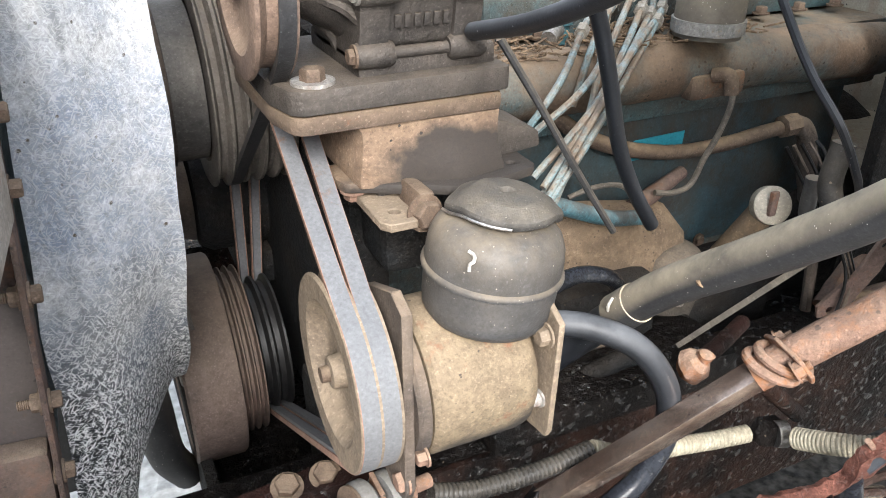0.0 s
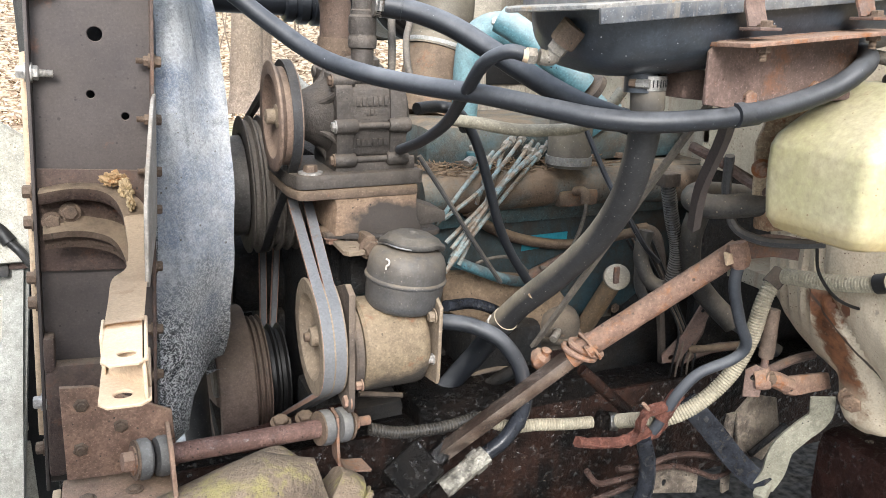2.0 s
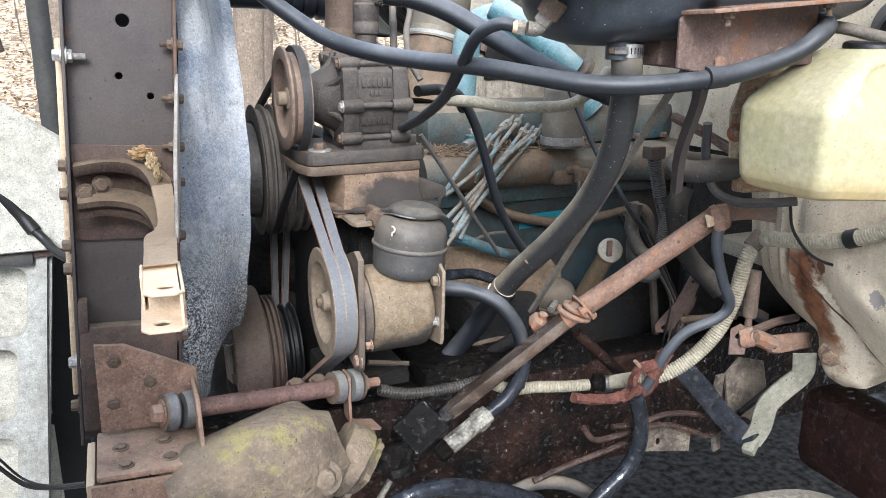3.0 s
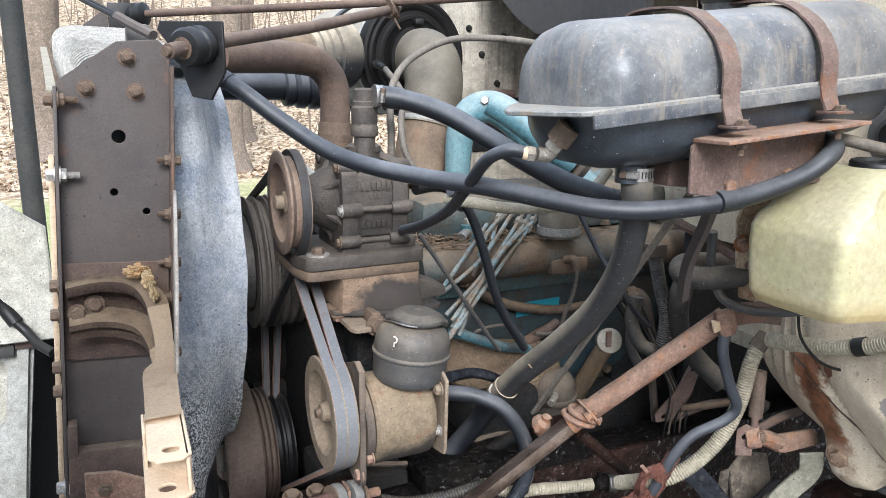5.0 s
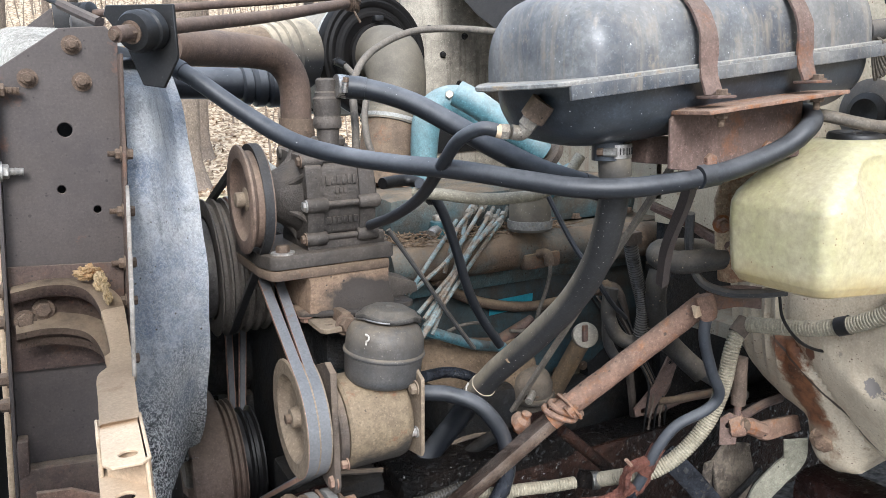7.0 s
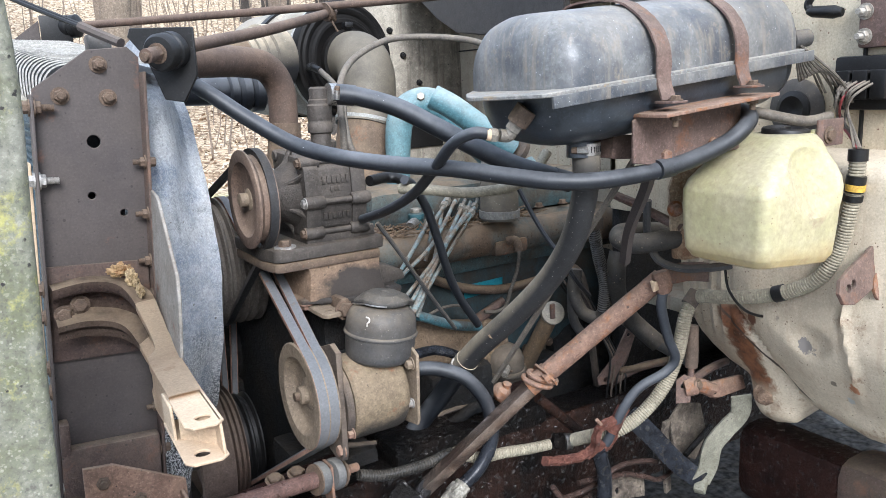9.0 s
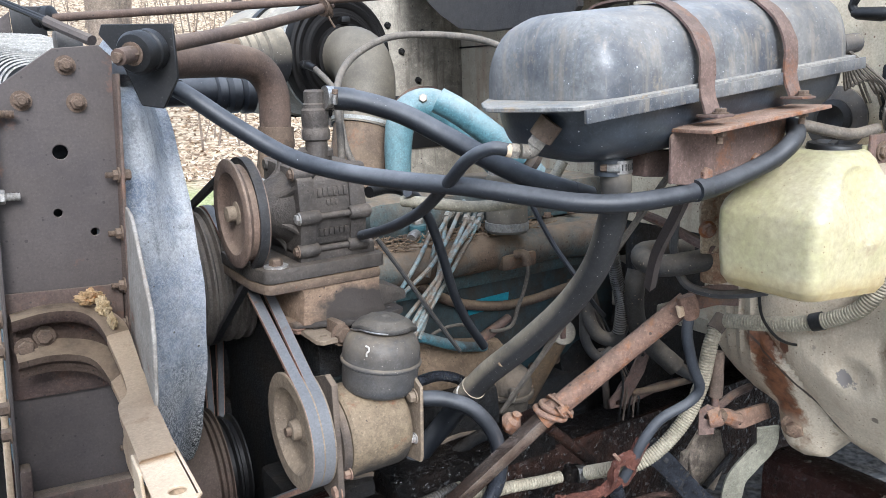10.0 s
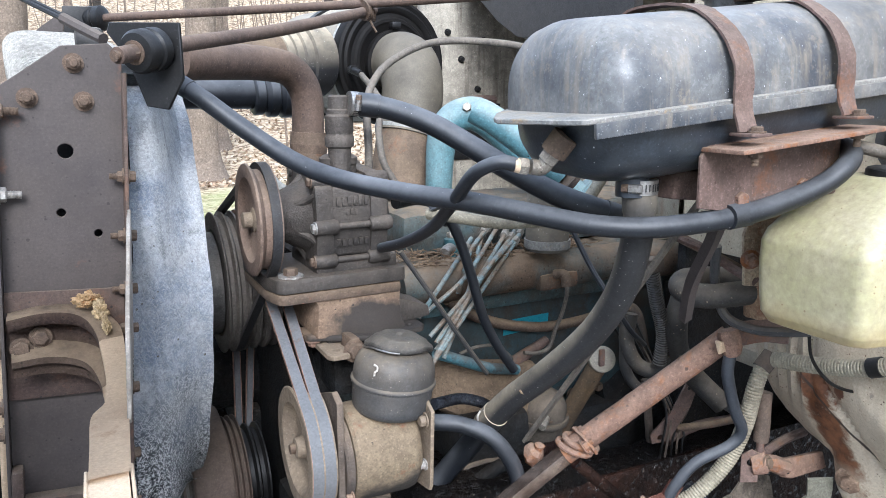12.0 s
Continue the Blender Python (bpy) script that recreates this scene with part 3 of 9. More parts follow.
def fibreglass():
    """Blue-grey weathered shroud whose short glass fibres lie bare, thick with soot low down."""
    mat = surface("fibreglass", (0.6, 0.6, 0.59), (0.22, 0.275, 0.37), patch=0.55, size=0.07, grime=0.4, roughness=0.6, bump=0.35, grain=0.003, drip=0.5, rust_colour=(0.15, 0.155, 0.165), rust=0.05, speck=0.15, speck_colour=(0.1, 0.085, 0.065))
    nt = mat.node_tree
    link = nt.links.new
    bsdf = nt.nodes["Principled BSDF"]
    before = bsdf.inputs["Base Color"].links[0].from_socket
    co = nt.nodes.new("ShaderNodeTexCoord").outputs["Object"]
    fibres = None
    for turn, scale in ((0.5, 1.0), (1.9, 1.25), (2.7, 0.9), (1.1, 1.4)):
        m = nt.nodes.new("ShaderNodeMapping")
        m.vector_type = 'TEXTURE'
        m.inputs["Rotation"].default_value = (0.1, turn, 0.1)
        m.inputs["Scale"].default_value = (0.0011 / scale, 0.003 / scale, 0.0075 / scale)
        link(co, m.inputs[0])
        t = nt.nodes.new("ShaderNodeTexNoise")
        t.inputs["Scale"].default_value = 1.0
        t.inputs["Detail"].default_value = 1.0
        link(m.outputs[0], t.inputs[0])
        r = nt.nodes.new("ShaderNodeMapRange")
        r.inputs[1].default_value, r.inputs[2].default_value = 0.59, 0.66
        link(t.outputs[0], r.inputs[0])
        if fibres is None:
            fibres = r.outputs[0]
        else:
            x = nt.nodes.new("ShaderNodeMath")
            x.operation = 'MAXIMUM'
            link(fibres, x.inputs[0])
            link(r.outputs[0], x.inputs[1])
            fibres = x.outputs[0]
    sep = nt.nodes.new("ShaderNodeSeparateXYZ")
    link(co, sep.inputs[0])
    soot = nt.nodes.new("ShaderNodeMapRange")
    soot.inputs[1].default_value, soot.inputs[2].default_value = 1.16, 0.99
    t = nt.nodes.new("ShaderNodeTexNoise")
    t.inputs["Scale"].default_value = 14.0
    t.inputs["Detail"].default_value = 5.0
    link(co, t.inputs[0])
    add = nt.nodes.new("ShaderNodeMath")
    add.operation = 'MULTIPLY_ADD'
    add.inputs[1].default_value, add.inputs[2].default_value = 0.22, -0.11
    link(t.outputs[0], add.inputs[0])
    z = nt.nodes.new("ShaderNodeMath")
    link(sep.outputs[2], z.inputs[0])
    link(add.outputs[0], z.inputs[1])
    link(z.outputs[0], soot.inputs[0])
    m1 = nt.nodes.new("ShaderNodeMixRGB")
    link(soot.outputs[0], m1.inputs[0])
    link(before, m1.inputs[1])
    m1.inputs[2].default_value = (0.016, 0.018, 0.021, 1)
    m2 = nt.nodes.new("ShaderNodeMixRGB")
    k = nt.nodes.new("ShaderNodeMath")
    k.operation = 'MULTIPLY'
    k.inputs[1].default_value = 0.5
    shown = nt.nodes.new("ShaderNodeMath")
    shown.operation = 'MULTIPLY_ADD'
    shown.inputs[1].default_value, shown.inputs[2].default_value = 0.75, 0.3
    link(soot.outputs[0], shown.inputs[0])
    link(shown.outputs[0], k.inputs[1])
    link(fibres, k.inputs[0])
    link(k.outputs[0], m2.inputs[0])
    link(m1.outputs[0], m2.inputs[1])
    m2.inputs[2].default_value = (0.86, 0.86, 0.85, 1)
    link(m2.outputs[0], bsdf.inputs["Base Color"])
    return mat


plastic_tank = translucent_plastic()
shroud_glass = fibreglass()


def leaf_litter():
    """Winter ground: pale trodden yard, darkened below the truck for oily earth and its shadow, thin grass, then fallen
    leaves under the trees.
    """
    mat = bpy.data.materials.new("leaf_litter")
    mat.use_nodes = True
    nt = mat.node_tree
    link = nt.links.new
    bsdf = nt.nodes["Principled BSDF"]
    co = nt.nodes.new("ShaderNodeTexCoord").outputs["Object"]
    v = nt.nodes.new("ShaderNodeTexVoronoi")
    v.inputs["Scale"].default_value = 13.0
    link(co, v.inputs[0])
    leaves = nt.nodes.new("ShaderNodeValToRGB")
    els = leaves.color_ramp.elements
    els[0].color, els[1].color = (0.09, 0.06, 0.04, 1), (0.62, 0.52, 0.38, 1)
    els.new(0.35).color = (0.28, 0.2, 0.13, 1)
    els.new(0.6).color = (0.48, 0.38, 0.26, 1)
    link(v.outputs["Color"], leaves.inputs[0])
    gr = nt.nodes.new("ShaderNodeTexNoise")
    gr.inputs["Scale"].default_value = 40.0
    gr.inputs["Detail"].default_value = 6.0
    link(co, gr.inputs[0])
    gravel = nt.nodes.new("ShaderNodeValToRGB")
    e = gravel.color_ramp.elements
    e[0].position, e[0].color, e[1].position, e[1].color = 0.3, (0.2, 0.195, 0.18, 1), 0.7, (0.38, 0.37, 0.345, 1)
    link(gr.outputs[0], gravel.inputs[0])
    grass = nt.nodes.new("ShaderNodeValToRGB")
    e = grass.color_ramp.elements
    e[0].position, e[0].color, e[1].position, e[1].color = 0.3, (0.16, 0.19, 0.06, 1), 0.7, (0.42, 0.42, 0.22, 1)
    link(gr.outputs[0], grass.inputs[0])
    sep = nt.nodes.new("ShaderNodeSeparateXYZ")
    link(co, sep.inputs[0])
    patch = nt.nodes.new("ShaderNodeTexNoise")
    patch.inputs["Scale"].default_value = 0.6
    link(co, patch.inputs[0])
    edge = nt.nodes.new("ShaderNodeMath")
    edge.operation = 'MULTIPLY_ADD'
    edge.inputs[1].default_value = 6.0
    link(patch.outputs[0], edge.inputs[0])
    link(sep.outputs[1], edge.inputs[2])

    def band(lo, hi):
        r = nt.nodes.new("ShaderNodeMapRange")
        r.inputs[1].default_value, r.inputs[2].default_value = lo, hi
        link(edge.outputs[0], r.inputs[0])
        return r.outputs[0]
    # dark ground below the truck: oily earth plus the truck's shadow as colour
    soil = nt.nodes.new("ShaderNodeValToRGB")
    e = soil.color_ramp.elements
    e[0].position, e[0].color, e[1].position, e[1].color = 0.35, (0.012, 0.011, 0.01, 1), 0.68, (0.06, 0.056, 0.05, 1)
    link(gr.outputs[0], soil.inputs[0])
    under_truck = nt.nodes.new("ShaderNodeMapping")
    under_truck.inputs["Location"].default_value = (-0.88, -1.375, 0.0)
    under_truck.inputs["Scale"].default_value = (0.55, 1.1, 0.0)
    link(co, under_truck.inputs[0])
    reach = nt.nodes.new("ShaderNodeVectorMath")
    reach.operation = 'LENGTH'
    link(under_truck.outputs[0], reach.inputs[0])
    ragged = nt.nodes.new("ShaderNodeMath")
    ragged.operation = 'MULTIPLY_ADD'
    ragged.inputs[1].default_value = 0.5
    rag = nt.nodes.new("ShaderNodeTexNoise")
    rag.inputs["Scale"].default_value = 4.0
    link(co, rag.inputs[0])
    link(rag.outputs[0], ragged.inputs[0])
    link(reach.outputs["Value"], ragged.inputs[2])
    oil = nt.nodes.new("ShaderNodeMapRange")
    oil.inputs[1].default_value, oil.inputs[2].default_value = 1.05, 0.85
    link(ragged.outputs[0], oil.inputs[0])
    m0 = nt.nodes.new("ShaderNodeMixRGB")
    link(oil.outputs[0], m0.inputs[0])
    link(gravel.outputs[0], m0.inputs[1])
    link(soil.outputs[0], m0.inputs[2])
    m1 = nt.nodes.new("ShaderNodeMixRGB")
    link(band(8.0, 9.5), m1.inputs[0])
    link(m0.outputs[0], m1.inputs[1])
    link(grass.outputs[0], m1.inputs[2])
    m2 = nt.nodes.new("ShaderNodeMixRGB")
    link(band(12.0, 14.5), m2.inputs[0])
    link(m1.outputs[0], m2.inputs[1])
    link(leaves.outputs[0], m2.inputs[2])
    link(m2.outputs[0], bsdf.inputs["Base Color"])
    bsdf.inputs["Roughness"].default_value = 1.0
    bsdf.inputs["Specular IOR Level"].default_value = 0.1
    b = nt.nodes.new("ShaderNodeBump")
    b.inputs["Strength"].default_value = 0.6
    b.inputs["Distance"].default_value = 0.05
    link(v.outputs["Distance"], b.inputs["Height"])
    link(b.outputs[0], bsdf.inputs["Normal"])
    return mat


ground_mat = leaf_litter()


# ---- ground, wood and frame ----
def ground_height(x, y):
    rise = max(0.0, y - 12.5)
    return 0.17 * rise + 0.004 * rise * rise * (y < 40) + 0.06 * noise.noise(Vector((x * 0.3, y * 0.3, 0))) * min(1, max(0, (y - 3) / 6))


def build_ground():
    bm = bmesh.new()
    xs = [-400, -120, -50] + [-25 + i * 0.9 for i in range(76)] + [60, 130, 400]
    ys = [-400, -100, -30, -10] + [-4 + i * 0.7 for i in range(70)] + [55, 80, 130, 400]
    grid = [[bm.verts.new((x, y, ground_height(x, min(y, 60)))) for x in xs] for y in ys]
    for a, b in zip(grid, grid[1:]):
        for i in range(len(xs) - 1):
            bm.faces.new((a[i], a[i + 1], b[i + 1], b[i]))
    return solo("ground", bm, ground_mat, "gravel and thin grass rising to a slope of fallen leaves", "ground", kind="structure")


build_ground()


def tree(x, y, r, height, lean, seed, material):
    rnd = random.Random(seed)
    base = Vector((x, y, ground_height(x, y) - 0.1))
    t = thing("tree", base, "bare winter tree standing in fallen leaves", "tree", "trees on the slope")
    top = base + Vector((lean * height, 0.02 * height * rnd.uniform(-1, 1), height))
    pts = [base, base.lerp(top, 0.08), base.lerp(top, 0.35) + Vector((rnd.uniform(-1, 1), 0, 0)) * r, base.lerp(top, 0.7), top]
    bm = tube(pts, r, 12, 5, end=r * 0.3)
    for v in bm.verts:
        if v.co.z < base.z + 0.5:
            k = 1 + 0.6 * max(0, 1 - (v.co.z - base.z) / 0.5) ** 2
            v.co.x, v.co.y = base.x + (v.co.x - base.x) * k, base.y + (v.co.y - base.y) * k
    part("trunk", rough(bm, r * 0.12, r * 1.5, seed), material, t)
    bm = bmesh.new()
    for i in range(12):
        s = rnd.uniform(0.25, 0.95)
        p = base.lerp(top, s)
        a = rnd.uniform(0, 6.28)
        reach = height * rnd.uniform(0.08, 0.2)
        d = Vector((math.cos(a), math.sin(a), rnd.uniform(0.3, 0.9)))
        q = p + d * reach
        mid = p.lerp(q, 0.5) + Vector((0, 0, reach * 0.08))
        tube([p, mid, q], r * 0.22 * (1.1 - s), 6, 3, end=0.01, bm=bm)
        for _ in range(4):
            w = mid.lerp(q, rnd.random())
            e = w + Vector((rnd.uniform(-1, 1), rnd.uniform(-1, 1), rnd.uniform(0, 1))) * reach * 0.45
            tube([w, w.lerp(e, 0.5) + Vector((0, 0, 0.05)), e], 0.016, 4, 2, end=0.005, bm=bm)
    part("limbs", bm, material, t)
    return t


tree(1.95, 12.4, 0.3, 16, 0.012, 1, bark)
tree(-0.75, 14.2, 0.42, 17, 0.0, 2, bark)
wood = random.Random(5)
for i in range(46):
    y = 15 + 24 * (i / 46) + wood.uniform(-1, 1)
    x = wood.uniform(-0.25, 0.62) * (y + 2)
    tree(x, y, wood.uniform(0.05, 0.17) * (1 + y / 60), wood.uniform(9, 15), wood.uniform(-0.05, 0.05), 10 + i, bark if wood.random() < 0.6 else bark_dark)


def undergrowth():
    """Thin saplings and brush among the trees."""
    rnd = random.Random(8)
    bm = bmesh.new()
    for _ in range(420):
        y = rnd.uniform(14, 34)
        x = rnd.uniform(-0.3, 0.65) * (y + 2)
        p = Vector((x, y, ground_height(x, y) - 0.05))
        h = rnd.uniform(0.8, 4.0)
        q = p + Vector((rnd.uniform(-0.25, 0.25) * h, rnd.uniform(-0.2, 0.2) * h, h))
        tube([p, p.lerp(q, 0.5) + Vector((rnd.uniform(-0.1, 0.1), 0, 0)), q], 0.012 + 0.006 * h * rnd.random(), 5, 2, end=0.004, bm=bm)
    return solo("undergrowth", bm, bark, "thin bare saplings and brush among the trees", "brush", kind="stuff")


undergrowth()


def leaves_on_ground():
    rnd = random.Random(9)
    verts, faces = [], []
    for _ in range(14000):
        y = 11.5 + 18 * rnd.random() ** 1.6
        x = rnd.uniform(-0.25, 0.55) * (y + 2)
        c = Vector((x, y, ground_height(x, y) + rnd.uniform(0.015, 0.05)))
        s = rnd.uniform(0.03, 0.065)
        m = Euler((rnd.uniform(-0.7, 0.7), rnd.uniform(-0.7, 0.7), rnd.uniform(0, 6.3))).to_matrix()
        n = len(verts)
        for a, b, h in ((-1, 0, 0.2), (-0.1, -0.55, -0.1), (1, 0, 0.25), (0.1, 0.55, -0.05)):
            verts.append(c + m @ Vector((a * s, b * s, h * s)))
        faces.append((n, n + 1, n + 2, n + 3))
    mesh = bpy.data.meshes.new("fallen_leaves")
    mesh.from_pydata(verts, [], faces)
    mat = bpy.data.materials.new("fallen_leaf")
    mat.use_nodes = True
    nt = mat.node_tree
    geo = nt.nodes.new("ShaderNodeNewGeometry")
    r = nt.nodes.new("ShaderNodeValToRGB")
    r.color_ramp.elements[0].color, r.color_ramp.elements[1].color = (0.1, 0.06, 0.035, 1), (0.62, 0.52, 0.38, 1)
    r.color_ramp.elements.new(0.5).color = (0.34, 0.23, 0.14, 1)
    nt.links.new(geo.outputs["Random Per Island"], r.inputs[0])
    nt.links.new(r.outputs[0], nt.nodes["Principled BSDF"].inputs["Base Color"])
    nt.nodes["Principled BSDF"].inputs["Roughness"].default_value = 0.7
    mesh.materials.append(mat)
    tagged(new("fallen_leaves", mesh), "brown and pale dry leaves lying on the slope", "leaves", kind="stuff")


leaves_on_ground()


def wood_backdrop():
    """Plain ring wall in woodland colour, closing the place all round; added to cut light from the low sky."""
    bm = bmesh.new()
    rings = []
    for z, k in ((-0.5, 1.0), (4.0, 1.02), (9.0, 1.06)):
        rings.append([Vector((42 * k * math.cos(2 * math.pi * i / 64), 42 * k * math.sin(2 * math.pi * i / 64), z + (noise.noise(Vector((i * 0.7, 0, 0))) * 1.5 if z > 5 else 0))) for i in range(64)])
    skin(bm, rings, caps=False)
    return solo("backdrop_wood", bm, bark_dark, "plain grey-brown ring wall added to block the low sky", "backdrop", kind="structure")


wood_backdrop()


# ---- chassis rails ----
def rail(y, side, name):
    """A C-section frame rail along the truck, oily and rust-stained, open towards the engine."""
    t = thing(name, (0.8, y, 0.6), "oil-soaked rusty steel chassis rail", "chassis rail", "chassis rails")
    web = box((-0.2, y - 0.004, 0.63), (3.2, y + 0.004, 0.835), 0.002)
    part("web", web, oily_rust, t)
    lo, hi = (y + 0.005, y + 0.075) if side > 0 else (y - 0.075, y - 0.005)
    part("top_flange", box((-0.2, lo, 0.827), (3.2, hi, 0.835), 0.002), oily, t)
    part("bottom_flange", box((-0.2, lo, 0.63), (3.2, hi, 0.638), 0.002), oily_rust, t)
    return t


rail(0.535, 1, "chassis_rail")
rail(1.205, -1, "chassis_rail")


# ---- radiator, its side frame and the shroud ----
UP = Vector((0.07, 0.0, 1.0)).normalized()
RX = Vector((1.0, 0.0, -0.07)).normalized()


def rad(a, y, h):
    """A point of the leaning radiator: a rearward from its front edge, y across, h up from the foot."""
    return Vector((-0.201, y, 0.88)) + a * RX + h * UP


def rbox(lo, hi, soft=0.003):
    """A block in the radiator's leaning frame."""
    b = bmesh.new()
    c = [(p + q) / 2 for p, q in zip(lo, hi)]
    size = [abs(q - p) for p, q in zip(lo, hi)]
    bmesh.ops.create_cube(b, size=1.0, matrix=Matrix.Diagonal((*size, 1)))
    bevel(b, min(soft, min(size) * 0.4))
    m = Matrix((RX, Vector((0, 1, 0)), UP)).transposed().to_4x4()
    bmesh.ops.transform(b, verts=b.verts, matrix=Matrix.Translation(rad(*c)) @ m)
    return b


PY = 0.492


def build_radiator():
    t = thing("radiator", rad(0.07, 0.87, 0), "heavy truck radiator in a dark grey bolted steel side frame", "radiator")
    # side plate with chamfered top corner and punched holes
    out = [(0.0, 0.0), (0.121, 0.0), (0.121, 0.648), (0.108, 0.66), (0.062, 0.654), (0.0, 0.606)]
    holes = [(0.064, 0.545, 0.0078), (0.058, 0.479, 0.0044), (0.094, 0.456, 0.0042)]
    part("side_plate", sheet(out, holes, rad(0, PY + 0.004, 0), RX, UP, -0.004 * -1), plate_steel, t, "dark grey steel side plate with punched holes")
    part("rear_flange", rbox((0.12, PY - 0.026, 0.0), (0.124, PY + 0.004, 0.63)), rusty_plate, t, "rust-streaked folded flange")
    part("front_flange", rbox((-0.004, PY - 0.02, 0.0), (0.0, PY + 0.004, 0.6)), plate_steel, t)
    # black sheet added behind the plate, so its holes look shaded
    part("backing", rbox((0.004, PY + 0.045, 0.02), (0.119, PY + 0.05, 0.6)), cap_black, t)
    # core and tanks
    part("core", rbox((0.02, PY + 0.055, 0.02), (0.11, 1.27, 0.585)), core_metal, t, "blue-grey finned radiator core")
    for k in range(46):
        h = 0.03 + k * 0.0118
        part("core_fin", rbox((0.012, PY + 0.055, h), (0.021, 1.27, h + 0.0022), 0.0), core_metal, t)
    part("front_edge_strip", rbox((-0.012, PY + 0.01, 0.06), (-0.005, PY + 0.035, 0.52)), tan_arm, t, "pale painted edge strip")
    # ribbed aluminium top tank, rising a little across the truck; its shell is black to paint the shade between ribs
    def rib_path(y, inset):
        c = Vector((-0.132 - 0.055 * (y - 0.578), y, 1.52 + 0.112 * (y - 0.578)))
        return [c + Vector((dx + inset, 0, dz - inset)) for dx, dz in ((-0.012, -0.075), (-0.012, -0.03), (-0.007, -0.013), (0.008, -0.002), (0.035, 0.001), (0.075, 0.0), (0.13, -0.002))]
    bm = bmesh.new()
    skin(bm, [spline(rib_path(PY + 0.05 + k * 0.06, 0.016), 4) for k in range(12)], closed=False, caps=False)
    bmesh.ops.solidify(bm, geom=list(bm.faces), thickness=0.004)
    bmesh.ops.recalc_face_normals(bm, faces=bm.faces)
    part("top_tank", bm, cap_black, t, "top tank shell, blackened as the shade between its pale ribs")
    for k in range(24):
        part("rib", ribbon(rib_path(PY + 0.056 + k * 0.027, 0.002), 0.008, 0.0019, (0, 1, 0), 4), fin_metal, t)
    part("filler_boss", box((-0.075, 0.6, 1.528), (-0.045, 0.635, 1.555), 0.006), can_grey, t)
    part("front_post", tube([(-0.166, 0.53, 1.468), (-0.176, 0.8, 1.5), (-0.19, 1.15, 1.54)], 0.0075, 4, 3), conduit, t, "tan dirty rail along the front edge")
    # bolts of the side plate
    for a, h in ((0.03, 0.599), (0.083, 0.598), (0.074, 0.637)):
        part("bolt", hexbolt(rad(a, PY, h), (0, -1, 0), 0.0078, 0.008, 0.006), rusty_bolt, t, "dusty rusted nut on a washer")
    for h, lab in ((0.585, 0), (0.5, 1), (0.115, 1), (0.055, 0), (0.37, 0), (0.335, 0), (0.27, 0), (0.24, 0)):
        p = rad(-0.004, PY - 0.011, h)
        part("flange_bolt", hexbolt(p, -RX, 0.0075, 0.01), bare_steel if lab else rusty_bolt, t)
        if h in (0.585, 0.5, 0.115):
            part("flange_nut", hexbolt(rad(0.0, PY - 0.011, h), RX, 0.008, 0.008, 0.014), bare_steel if lab else rusty_bolt, t)
    for h in (0.52, 0.455, 0.395, 0.35, 0.28, 0.2, 0.14):
        part("flange_bolt", hexbolt(rad(0.124, PY - 0.014, h), RX, 0.0062, 0.008), rusty_bolt, t)
        part("flange_nut", hexbolt(rad(0.12, PY - 0.014, h), -RX, 0.0065, 0.007, 0.008), rusty_bolt, t)
    # two cross pieces on the plate: upper shelf and lower channel
    part("upper_stiffener", rbox((0.0, PY - 0.006, 0.275), (0.119, PY - 0.001, 0.395)), rusty_plate, t, "rust-brown stiffening plate")
    part("lower_channel", rbox((0.0, PY - 0.024, 0.02), (0.119, PY - 0.001, 0.165), 0.006), rusty_plate, t, "pitted rust-brown lower channel")
    part("lower_lip", rbox((0.0, PY - 0.026, 0.158), (0.012, PY - 0.001, 0.2), 0.004), rusty_plate, t)
    return t


build_radiator()


